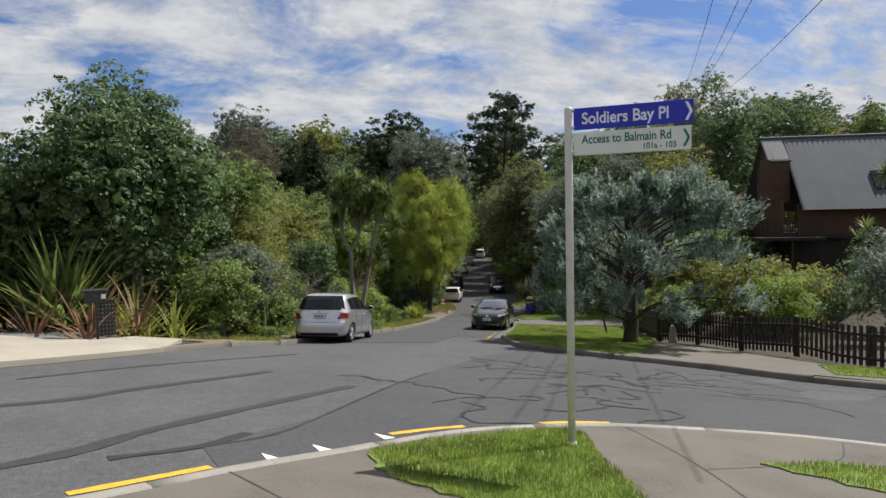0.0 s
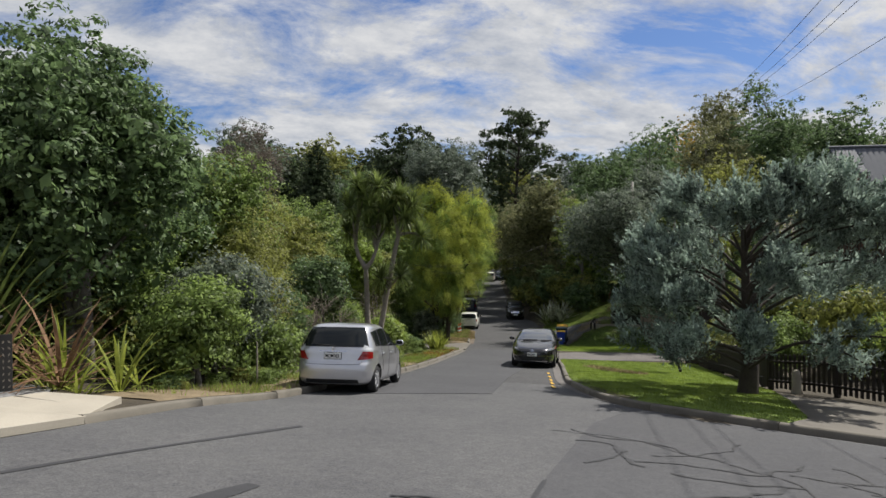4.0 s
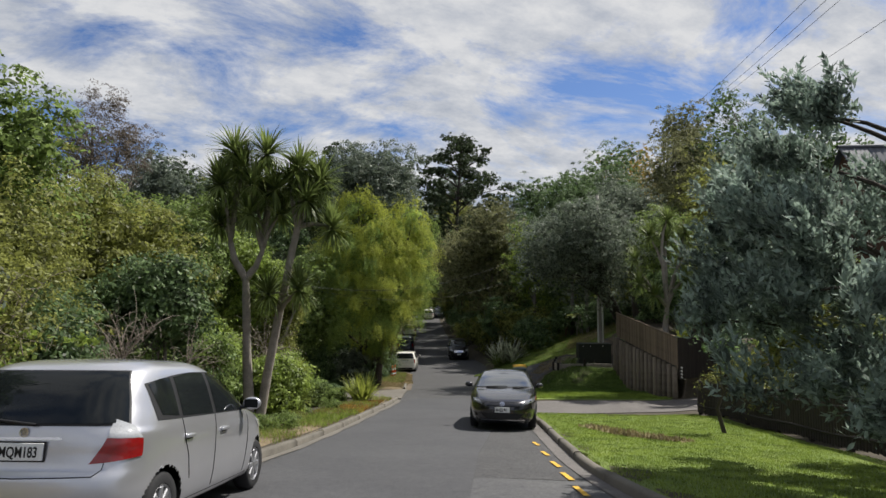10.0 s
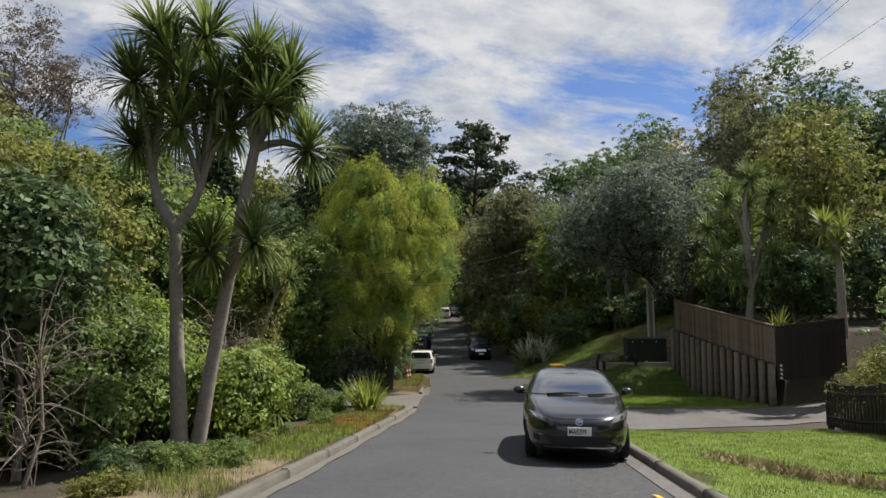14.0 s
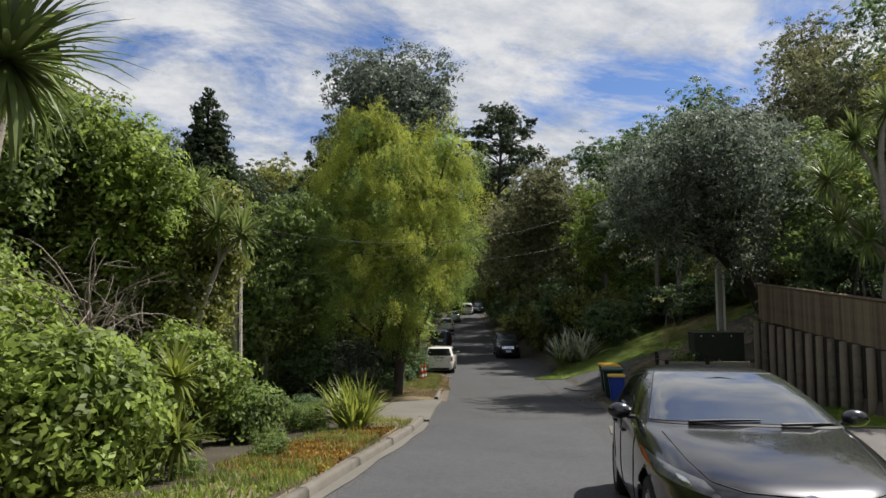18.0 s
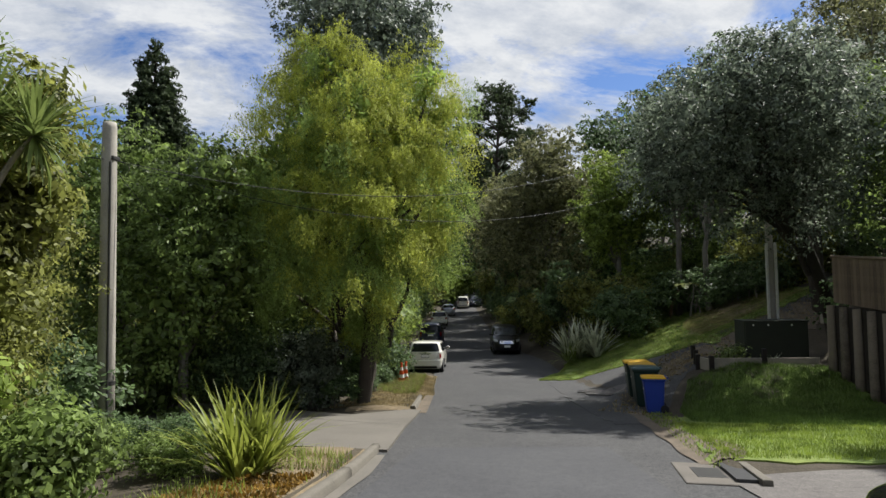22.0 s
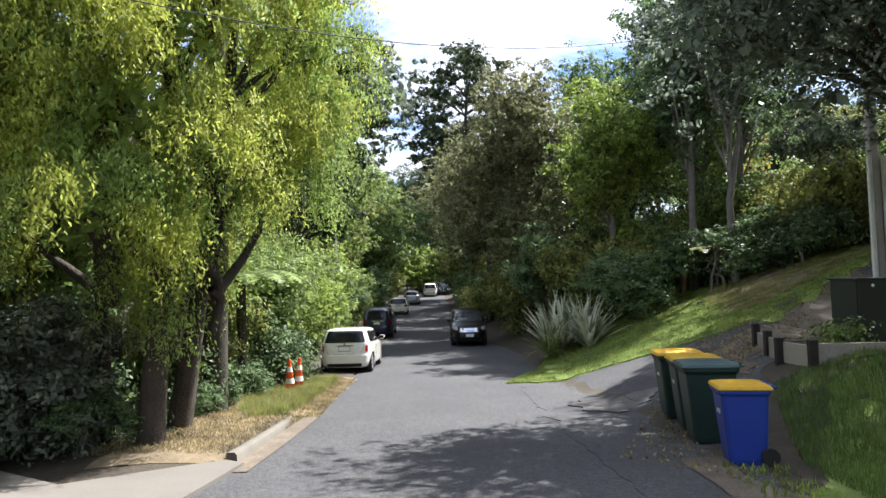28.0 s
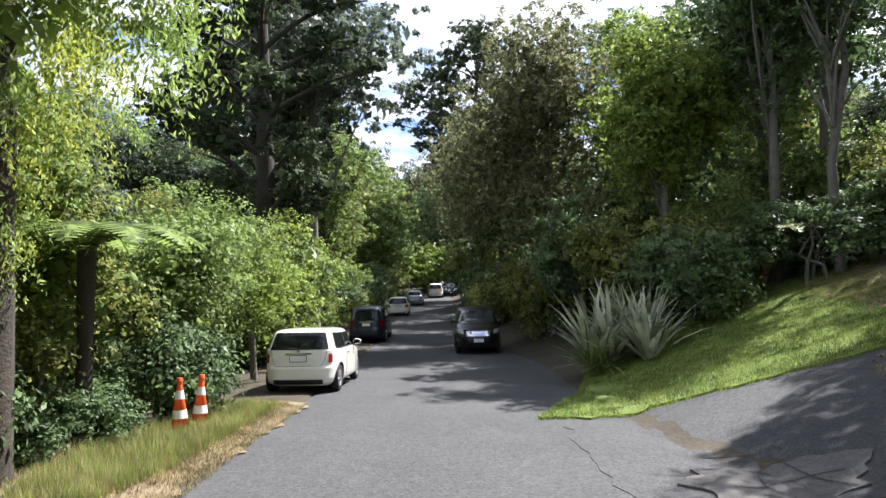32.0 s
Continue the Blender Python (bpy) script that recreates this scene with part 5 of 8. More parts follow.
M["greenbox"] = mat("dark_green_painted_board", (0.022, 0.027, 0.017), rough=0.65, vary=0.35, scale=3, bump=0.1)
M["signblue"] = mat("blue_sign_face", (0.018, 0.030, 0.42), rough=0.35, vary=0.08, scale=3, bump=0)
M["signwhite"] = mat("white_sign_face", (0.70, 0.72, 0.66), rough=0.4, vary=0.06, scale=3, bump=0)
M["signtext"] = mat("white_lettering", (0.78, 0.80, 0.86), rough=0.4, vary=0.03, bump=0)
M["signgreen"] = mat("green_lettering", (0.008, 0.15, 0.11), rough=0.4, vary=0.05, bump=0)
M["blackwire"] = mat("black_cable", (0.02, 0.02, 0.022), rough=0.6, vary=0.1, bump=0)


def text_mesh(words, size, material, parent, m, depth=0.0015, name="lettering", label="", align="LEFT", narrow=1.0):
    cu = bpy.data.curves.new(name, "FONT")
    cu.body, cu.size, cu.extrude, cu.align_x, cu.offset = words, size, depth, align, size * 0.018
    tmp = bpy.data.objects.new(name, cu)
    scene.collection.objects.link(tmp)
    bpy.context.view_layer.update()
    me = bpy.data.meshes.new_from_object(tmp.evaluated_get(bpy.context.evaluated_depsgraph_get()))
    bpy.data.objects.remove(tmp)
    me.transform(Matrix.Diagonal((narrow, 1, 1, 1)))
    me.materials.clear()
    me.materials.append(material)
    ob = new(name, me)
    ob.parent = parent
    ob.matrix_local = m
    if label:
        ob["label"] = label
    return ob


def ribbon(name, pts, width, dz, material, label, category="road marking", level=road_z, jitter=0.0, seed=0, parent=None):
    """A flat strip along plan points, laid just above the surface."""
    rng = np.random.default_rng(seed)
    p = np.asarray(pts, float)
    t = np.gradient(p, axis=0)
    t /= np.linalg.norm(t, axis=1)[:, None] + 1e-9
    n = np.stack([-t[:, 1], t[:, 0]], 1)
    w = width * 0.5 * (1 + (rng.uniform(-jitter, jitter, len(p)) if jitter else 0))
    w = np.broadcast_to(w, len(p))[:, None]
    a, b = p + n * w, p - n * w
    V = np.concatenate([np.column_stack([a, level(a[:, 0], a[:, 1]) + dz]), np.column_stack([b, level(b[:, 0], b[:, 1]) + dz])])
    k = len(p)
    F = np.array([(k + i, k + i + 1, i + 1, i) for i in range(k - 1)])
    ob = mesh_ob(name, V, F, material, parent)
    return ob if parent else tagged(ob, label, category, kind="structure")


def kerb_run(pts, label, height=0.125, wide=0.15, length=2.2, side=1, level=road_z, gap=0.004, face="kerb"):
    """Separate kerb stones along a plan line, the kerb face on the line."""
    line = curve_pts(pts, 0.15)
    s = np.concatenate([[0], np.cumsum(np.linalg.norm(np.diff(line, axis=0), axis=1))])
    root = thing("kerb", (0, 0, 0), label, "kerb", kind="structure")
    n = max(1, int(s[-1] / length))
    rng = np.random.default_rng(int(s[-1] * 100))
    for q in range(n):
        u = np.linspace(q * s[-1] / n + gap, (q + 1) * s[-1] / n - gap, 7)
        c = np.stack([np.interp(u, s, line[:, k]) for k in range(2)], 1)
        t = np.gradient(c, axis=0)
        t /= np.linalg.norm(t, axis=1)[:, None]
        nn = np.stack([-t[:, 1], t[:, 0]], 1) * side
        up = height + rng.uniform(-0.012, 0.012)
        prof = [(0.0, -0.08), (0.012, up - 0.035), (0.04, up), (wide - 0.02, up), (wide, up - 0.02), (wide, -0.1)]
        V, F = [], []
        for i in range(7):
            for o, z in prof:
                x, y = c[i] + nn[i] * o
                V.append((x, y, float(level(c[i][0], c[i][1])) + z))
        m = len(prof)
        for i in range(6):
            for j in range(m - 1):
                f = (i * m + j, (i + 1) * m + j, (i + 1) * m + j + 1, i * m + j + 1)
                F.append(f if side < 0 else f[::-1])
        F.append((0, 1, 2, 3)), F.append((0, 3, 4, 5))
        e = 6 * m
        F.append((e + 3, e + 2, e + 1, e)), F.append((e + 5, e + 4, e + 3, e))
        mesh_ob("kerb_stone", V, F, M[face], root)
    return root


LK = [(x_left(y), y) for y in np.arange(12.4, 41.0, 1.5)]
kerb_run(LK, "weathered concrete kerb along the bank", side=1)
kerb_run([(x_left(y), y) for y in np.arange(47.6, 51.6, 1.0)], "short worn concrete kerb by the weeping tree", side=1)
RK = [(2.15, 33.6), (2.17, 30), (2.08, 26), (2.05, 22.5), (2.45, 19.5), (3.1, 18.0), (4.0, 17.2), (5.3, 16.2), (7.2, 14.9), (9.6, 12.3), (14.5, 9.7)]
kerb_run(RK, "curved concrete kerb around the lawn", side=1)
NK = [(-4.4, -4.6), (-2.1, 0.5), (0.2, 3.75), (0.8, 4.62), (1.5, 5.45), (2.2, 6.33), (2.77, 6.8), (3.35, 7.1), (4.1, 7.38), (4.86, 7.45), (6.1, 7.45), (7.45, 7.0), (9.4, 5.75), (13.9, 3.05)]
kerb_run(NK, "pale curved concrete kerb of the corner footpath", side=-1, height=0.115, wide=0.17, length=2.0, face="kerbpale")
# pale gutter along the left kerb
strip("gutter", np.arange(22.0, 41.0, 0.8), lambda y: x_left(y), lambda y: x_left(y) + 0.17 + 0.03 * math.sin(2.3 * y), 0.012, M["concrete_old_shaded"], "pale concrete gutter beside the kerb", "gutter", cols=2)
strip("gutter", np.arange(47.0, 52.0, 0.8), lambda y: x_left(y) - 0.02, lambda y: x_left(y) + 0.3, 0.012, M["dirt"], "gutter filled with dry leaves", "gutter", cols=2)
strip("gutter", np.arange(18.6, 33.6, 0.8), lambda y: x_right(y) - 0.28, lambda y: x_right(y) + 0.0, 0.012, M["drive"], "worn gutter at the lawn kerb", "gutter", cols=2)
# footpath corner with its grass
nk = curve_pts(NK, 0.3)
nt_ = np.gradient(nk, axis=0)
nt_ /= np.linalg.norm(nt_, axis=1)[:, None]
inner = nk + np.stack([nt_[:, 1], -nt_[:, 0]], 1) * 0.17
corner = [tuple(p) for p in inner] + [(14, -10), (-4.5, -10)]
slab("footpath", corner, 0.108, M["concrete"], "grey concrete corner footpath", "footpath", road_z)
GRASS1 = [(1.75, 5.35), (2.3, 5.95), (3.0, 6.55), (3.55, 6.85), (3.72, 6.6), (3.78, 5.8), (3.95, 4.9), (4.05, 4.0), (3.0, 4.15), (2.2, 4.6)]
slab("grass_verge", ragged(GRASS1, 0.035, 0.12, 5), 0.122, M["turf"], "mown green grass around the street sign", "grass", road_z, thick=0.02)
tufts("grass", GRASS1, 4500, 0.055, 0.007, M["grass"], "short mown green grass blades", "grass", 61, road_z, 0.12)
GRASS2 = [(5.2, 5.9), (5.9, 6.15), (7.0, 5.95), (9.5, 4.7), (9.5, 3.8), (6.0, 5.2)]
slab("grass_verge", ragged(GRASS2, 0.035, 0.12, 6), 0.122, M["turf"], "mown grass strip beside the footpath", "grass", road_z, thick=0.02)
tufts("grass", GRASS2, 2500, 0.055, 0.007, M["grass"], "short mown green grass blades", "grass", 62, road_z, 0.12)
for q, pts in enumerate(([(2.6, 4.0), (3.4, 2.4), (3.9, 0.5), (4.2, -3)], [(4.2, 7.2), (4.55, 6.0), (4.75, 4.8), (4.9, 3.0), (4.9, -2)], [(0.9, 4.5), (2.0, 3.7), (3.1, 3.3), (4.8, 3.2)], [(4.62, 5.6), (5.3, 5.9), (6.0, 6.3), (6.4, 7.1)])):
    ribbon("joint", curve_pts(pts, 0.15), 0.014, 0.1105, M["tarfaded"], "dark joint in the concrete footpath", "joint", road_z, 0.4, 40 + q)
lid = thing("manhole_cover", on_road(4.1, 4.95, 0.108), "small pale round concrete cover in the footpath", "manhole cover")
part("cover", lathe([(0.0, 0.0), (0.11, 0.0), (0.12, 0.008), (0.10, 0.014), (0.0, 0.015)], 18, False), M["concrete"], lid)
# yellow and white road paint
YEL = [[(0.0, 3.95), (0.55, 4.72), (0.62, 4.82)], [(1.78, 6.42), (2.15, 6.78), (2.5, 7.05)], [(3.35, 7.52), (3.8, 7.72), (4.2, 7.82)], [(5.28, 7.8), (5.8, 7.82)], [(6.05, 7.8), (6.35, 7.7)], [(-1.5, 1.55), (-0.7, 2.85)]]
for p in YEL:
    ribbon("yellow_line", curve_pts(np.array(p) + np.array([-0.09, 0.08]), 0.1), 0.11, 0.006, M["yellow"], "short worn yellow no-parking line by the kerb", jitter=0.12, seed=3)
for y in (20.9, 22.0, 23.2, 24.6, 26.2):
    ribbon("yellow_line", curve_pts([(1.66, y), (1.62, y + 0.62)], 0.1), 0.075, 0.016, M["yellow"], "short worn yellow no-parking dash", jitter=0.15, seed=4)
for cx_, cy_ in ((0.86, 5.32), (1.18, 5.75), (1.64, 6.38)):
    t = np.array([0.62, 0.78])
    nn = np.array([0.78, -0.62])
    tri = np.array([np.array([cx_, cy_]) - nn * 0.15, np.array([cx_, cy_]) + nn * 0.13 - t * 0.08, np.array([cx_, cy_]) + nn * 0.13 + t * 0.06])
    V = np.column_stack([tri, road_z(tri[:, 0], tri[:, 1]) + 0.006])
    tagged(mesh_ob("give_way_mark", V, [(0, 1, 2)], M["white"]), "white painted give-way triangle on the asphalt", "road marking", kind="structure")
# sealed joints and cracks
ribbon("tar_strip", curve_pts([(-6.5, 3.2), (-2.91, 6.5), (-2.23, 8.13), (-1.35, 10.5)], 0.3), 0.2, 0.006, M["tarfaded"], "dark sealed strip across the asphalt", jitter=0.2, seed=5)
ribbon("tar_strip", curve_pts([(-3.2, 1.4), (-1.03, 4.47), (-0.61, 6.17), (0.42, 9.5)], 0.3), 0.2, 0.006, M["tarfaded"], "dark sealed strip across the asphalt", jitter=0.2, seed=6)
ribbon("tar_strip", curve_pts([(-4.2, 8.2), (-3.4, 10.6), (-2.0, 13.4)], 0.3), 0.09, 0.006, M["tarfaded"], "faint sealed strip across the asphalt", jitter=0.3, seed=7)
ribbon("tar_strip", curve_pts([(0.11, 5.45), (0.59, 6.2), (0.8, 8.0), (0.98, 9.8), (1.27, 11.6)], 0.2), 0.05, 0.006, M["tar"], "dark seam between two asphalt layers", jitter=0.5, seed=8)
ribbon("tar_strip", curve_pts([(-0.4, 4.9), (0.1, 5.45), (0.3, 6.1)], 0.2), 0.11, 0.007, M["tar"], "dark sealed strip at the corner", jitter=0.4, seed=9)
# older surface of the side street
slab("road_patch", [(0.12, 5.5), (0.75, 7.2), (1.0, 9.8), (1.3, 11.8), (2.1, 15.6), (3.0, 17.6), (4.4, 16.7), (7.0, 14.8), (9.4, 12.3), (14.3, 9.7), (22, 8.4), (18, 3.2), (9.6, 6.1), (7.5, 7.3), (6.1, 7.75), (4.8, 7.78), (3.3, 7.4), (2.2, 6.65), (1.4, 5.7), (0.6, 4.9)], 0.003, M["asphalt_new"], "older dark asphalt of the side street", "road", road_z, thick=0.02)
rng = np.random.default_rng(77)
root = thing("crack_sealing", (0, 0, 0), "branching black tar crack lines on the side street", "road marking", kind="structure")
for q in range(26):
    p = np.array([rng.uniform(1.2, 6.5), rng.uniform(8.2, 13.5)])
    if p[0] > 5 and p[1] > 13:
        continue
    d = rng.choice([0.15, 0.3, 1.2, 2.6, -0.3]) + rng.normal() * 0.25
    pts = [p.copy()]
    for _ in range(int(rng.integers(7, 20))):
        d += rng.normal() * 0.45
        p = p + np.array([math.cos(d), math.sin(d)]) * 0.14
        pts.append(p.copy())
    ribbon("crack_line", curve_pts(pts, 0.1), 0.045, 0.010, M["tar"], "", jitter=0.6, seed=100 + q, parent=root)
for q in range(14):
    p = np.array([rng.uniform(2.5, 9.5), rng.uniform(10.5, 15.2)])
    if p[1] > 17.5 - 0.55 * p[0]:
        p[1] = 17.0 - 0.6 * p[0]
    d = rng.choice([-0.35, -0.5, 2.7]) + rng.normal() * 0.15
    pts = [p.copy()]
    for _ in range(int(rng.integers(9, 18))):
        d += rng.normal() * 0.22
        p = p + np.array([math.cos(d), math.sin(d)]) * 0.16
        pts.append(p.copy())
    ribbon("crack_line", curve_pts(pts, 0.1), 0.03, 0.010, M["tar"], "", jitter=0.6, seed=140 + q, parent=root)
# paving and verges on the left
DRIVE_L = [(-4.5, 12.4), (-4.75, 13.5), (-5.85, 13.35), (-5.95, 12.3), (-8, 11.9), (-13, 13), (-21, 14.6), (-21, 5.5), (-9.0, 4.6), (-6.6, 5.4), (-5.65, 8.0), (-5.05, 10.0)]
slab("driveway", DRIVE_L, 0.10, M["concrete_new"], "wide pale exposed concrete driveway", "driveway", lambda x, y: np.maximum(road_z(x, y) + 0.03 * smooth(0, 1.5, x_left(y) - x), land_z(x, y) + 0.02 * smooth(1.0, 3.0, x_left(y) - x)), thick=0.1)
slab("gravel_bed", [(-5.98, 12.36), (-5.88, 13.4), (-6.6, 14.4), (-9, 14.6), (-13, 15.5), (-13, 13.1), (-8, 11.98)], 0.05, M["gravel"], "grey stone gravel bed around the letterbox", "gravel", land_z, thick=0.05)
VL = np.arange(14.0, 40.6, 0.5)
strip("verge", VL, lambda y: x_left(y) - 1.5 - 0.35 * math.sin(y * 1.3), lambda y: x_left(y) - 0.14, 0.02, M["straw"], "bare strip of dry straw-coloured litter behind the kerb", "verge", land_z, 5)
VERGE = [(x_left(y) - 0.16, y) for y in np.arange(14.6, 40.6, 1.0)] + [(x_left(y) - 1.7, y) for y in np.arange(40.0, 14.6, -1.0)]
patchy = lambda x, y, r: r.random(len(x)) < np.clip(0.25 + 0.6 * np.sin(1.9 * y + 1.2 * x) + 0.35 * np.sin(5.1 * y), 0.02, 1)
tufts("dry_grass", VERGE, 700, 0.10, 0.010, M["grass_dry"], "patchy dry yellow grass on the verge", "grass", 63, land_z, 0.02, 0.9, patchy)
tufts("weeds", VERGE, 420, 0.16, 0.014, M["grass"], "scattered green weeds on the verge", "grass", 64, land_z, 0.02, 0.8, patchy)
ORANGE = [(-3.05, 33.0), (-3.0, 38.2), (-3.9, 38.0), (-4.5, 36.0), (-4.7, 33.6), (-3.6, 32.4)]
tufts("groundcover", ORANGE, 900, 0.055, 0.06, M["orange"], "low orange-red groundcover behind the kerb", "groundcover", 65, land_z, 0.02, 0.95)
tufts("groundcover", [(-3.2, 29.0), (-3.1, 33.2), (-4.0, 33.4), (-4.6, 31), (-4.1, 28.6)], 380, 0.09, 0.035, M["grass"], "low yellow-green groundcover behind the kerb", "groundcover", 66, land_z, 0.02, 0.95)
APRON = [(-2.62, 40.7), (-4.6, 41.1), (-9, 43.3), (-16, 46.6), (-18, 53.5), (-9.5, 49.4), (-7.4, 48.0), (-4.6, 46.3), (-3.3, 47.6), (-2.98, 47.4), (-2.85, 44.0)]
# tree shade on the crossing is partly in this concrete's colour
slab("driveway", APRON, 0.045, M["concrete_old_shaded"], "worn concrete driveway crossing leading into the trees", "driveway", lambda x, y: road_z(x, y) - 0.02 * np.maximum(0, -6 - x), thick=0.12)
ribbon("joint", curve_pts([(-3.0, 44.2), (-7.0, 46.2)], 0.4), 0.02, 0.05, M["tarfaded"], "joint in the concrete crossing", "joint", lambda x, y: road_z(x, y))
LEFTGRASS = [(-3.6, 51.0), (-3.75, 53.5), (-4.1, 57.6), (-5.4, 57.8), (-5.5, 54), (-4.9, 52.2), (-4.2, 50.8)]
strip("verge", np.arange(47.4, 58.4, 0.13), lambda y: x_left(y) - 1.9, lambda y: x_left(y) + (0.12 + 0.07 * math.sin(3.3 * y) + 0.06 * math.sin(9.7 * y) + 0.03 * math.sin(23 * y) if y > 51.5 else -0.12), 0.022, M["straw"], "fallen dry leaves along the edge of the street", "verge", land_z, 5)
tufts("dry_grass", LEFTGRASS, 1300, 0.22, 0.007, M["grass_dry"], "seeding straw-coloured grass on the verge", "grass", 89, land_z, 0.02, 0.8)
tufts("grass", LEFTGRASS, 1600, 0.20, 0.008, M["grass"], "rough green roadside grass", "grass", 67, land_z, 0.02, 0.85)
tufts("dry_grass", [(-3.05, 51.4), (-3.35, 53.9), (-3.7, 57.9), (-4.1, 57.9), (-3.85, 53.5), (-3.5, 51.4)], 2600, 0.06, 0.008, M["grass_dry"], "trodden straw along the asphalt edge", "grass", 78, land_z, 0.02, 0.97)
tufts("dry_grass", [(-3.3, 47.6), (-3.3, 53.0), (-4.1, 58.2), (-5.6, 58), (-5.6, 48.0)], 1100, 0.06, 0.014, M["grass_dry"], "dead leaves and dry grass under the weeping tree", "grass", 68, land_z, 0.025, 0.98)
# lawn and paving on the right
LAWN = [(2.30, 33.4), (2.32, 30), (2.23, 26), (2.2, 22.6), (2.6, 19.7), (3.2, 18.25), (4.1, 17.45), (5.4, 16.45), (6.0, 17.2), (7.0, 20.8), (7.6, 24.0), (8.0, 30.0), (7.9, 35.4), (5.0, 34.1)]
slab("lawn", ragged(LAWN, 0.03), 0.035, M["turf"], "mown green lawn between the kerb and the fence", "lawn", land_z, thick=0.1)
tufts("grass", LAWN, 1500, 0.035, 0.009, M["grass"], "short mown green grass blades of the lawn", "grass", 69, land_z, 0.035)
tufts("dead_leaves", [(3.0, 29.6), (3.6, 27.6), (4.6, 26.6), (5.0, 27.0), (4.2, 28.2), (3.4, 29.9)], 420, 0.09, 0.06, M["grass_dry"], "brown patch of dead leaves on the lawn", "leaves", 70, land_z, 0.05, 0.99)
FOOT_R = [(5.4, 16.45), (7.3, 15.15), (9.75, 12.5), (14.6, 9.9), (16.5, 11.5), (11.4, 14.6), (9.9, 17.0), (8.4, 21.0), (7.2, 22.6), (6.9, 20.4), (6.1, 17.4)]
slab("footpath", FOOT_R, 0.03, M["concrete_old_shaded"], "grey-brown concrete footpath by the picket fence", "footpath", lambda x, y: road_z(x, y) + 0.09, thick=0.1)
GR3 = [(9.6, 15.4), (11.2, 14.4), (16, 11.6), (14.2, 10.3), (9.2, 13.6)]
slab("grass_verge", GR3, 0.045, M["turf"], "green grass verge of the side street", "grass", lambda x, y: road_z(x, y) + 0.09, thick=0.03)
tufts("grass", GR3, 800, 0.06, 0.012, M["grass"], "short mown green grass blades", "grass", 71, lambda x, y: road_z(x, y) + 0.09, 0.045)
DRIVE_R = [(1.98, 34.0), (3.2, 34.5), (5.0, 35.3), (8.2, 36.6), (12.5, 37.6), (16.5, 37.2), (16.5, 39.4), (12.5, 39.6), (8.8, 39.7), (6.2, 39.6), (3.4, 39.4), (1.95, 39.0)]
slab("driveway", DRIVE_R, 0.02, M["drive"], "pinkish grey asphalt driveway crossing the verge", "driveway", land_z, thick=0.1)
LAWN2 = [(2.12, 39.8), (3.4, 39.7), (6.2, 39.9), (8.7, 40.1), (8.6, 45.0), (8.55, 50.0), (6.2, 50.2), (5.2, 49.6), (3.6, 46.8), (2.6, 44.8)]
slab("lawn", ragged(LAWN2, 0.07), 0.012, M["turf"], "shaded grass below the timber wall", "lawn", land_z, thick=0.1)
tufts("grass", [(2.3, 39.8), (6.2, 39.9), (8.6, 40.1), (8.5, 43.4), (5.0, 44.0), (2.6, 44.0)], 1000, 0.06, 0.012, M["grass"], "short green grass blades", "grass", 72, land_z, 0.03)
tufts("long_grass", [(3.3, 45.2), (8.5, 43.2), (8.4, 50.0), (5.6, 50.6), (4.6, 50.2), (3.5, 47.0)], 1500, 0.12, 0.010, M["grass_deep"], "long uncut green grass beside the bins", "grass", 73, land_z, 0.02, 0.8)
APRON_R = [(1.6, 44.8), (2.45, 45.0), (3.2, 47.2), (4.2, 50.0), (6.0, 53.0), (8.5, 55.2), (13, 58.0), (13, 60.0), (9.2, 57.6), (7.2, 56.2), (6.0, 55.9), (4.6, 56.2), (3.6, 56.5), (2.4, 56.8), (1.0, 56.6), (0.9, 54.8), (1.2, 50)]
drive_level = lambda x, y: road_z(x, y) + (land_z(x, y) - road_z(x, y)) * smooth(0.1, 0.7, x - x_right(y))
slab("driveway", ragged(APRON_R, 0.05), 0.008, M["seal"], "cracked asphalt driveway rising up the bank", "driveway", drive_level, thick=0.014, cell=0.6)
rng = np.random.default_rng(12)
ang = np.arange(0, 6.28, 0.2)
wear = 1 + 0.16 * np.sin(3 * ang + 1) + 0.10 * np.sin(7 * ang) + rng.normal(size=len(ang)) * 0.07
slab("concrete_patch", np.column_stack([2.48 + 0.78 * wear * np.cos(ang), 52.25 + 0.75 * wear * np.sin(ang)]), 0.034, M["drive"], "pale cracked concrete patch in the driveway", "driveway", drive_level, thick=0.03, cell=0.4)
for q, pts in enumerate(([(1.9, 52.4), (2.3, 52.2), (2.6, 52.35), (3.1, 52.2)], [(2.45, 51.5), (2.5, 51.9), (2.4, 52.2), (2.55, 52.9)], [(2.8, 52.8), (2.85, 52.2), (3.0, 51.8)])):
    ribbon("crack", curve_pts(pts, 0.08), 0.018, 0.040, M["tarfaded"], "dark crack in the pale patch", "crack", drive_level, 0.6, 30 + q)
strip("verge", np.arange(39.9, 47.6, 0.4), lambda y: x_right(y) - 0.12 - 0.03 * math.sin(3.1 * y), lambda y: x_right(y) + 0.55 + 0.25 * math.sin(1.7 * y + 1), 0.02, M["dirt"], "bare brown earth edge between asphalt and grass", "verge", land_z, 5)
tufts("weeds", [(2.0, 39.6), (2.4, 39.6), (3.3, 46.8), (2.6, 47.2)], 260, 0.07, 0.02, M["grass"], "sparse weeds on the bare edge", "grass", 76, land_z, 0.02, 0.9)
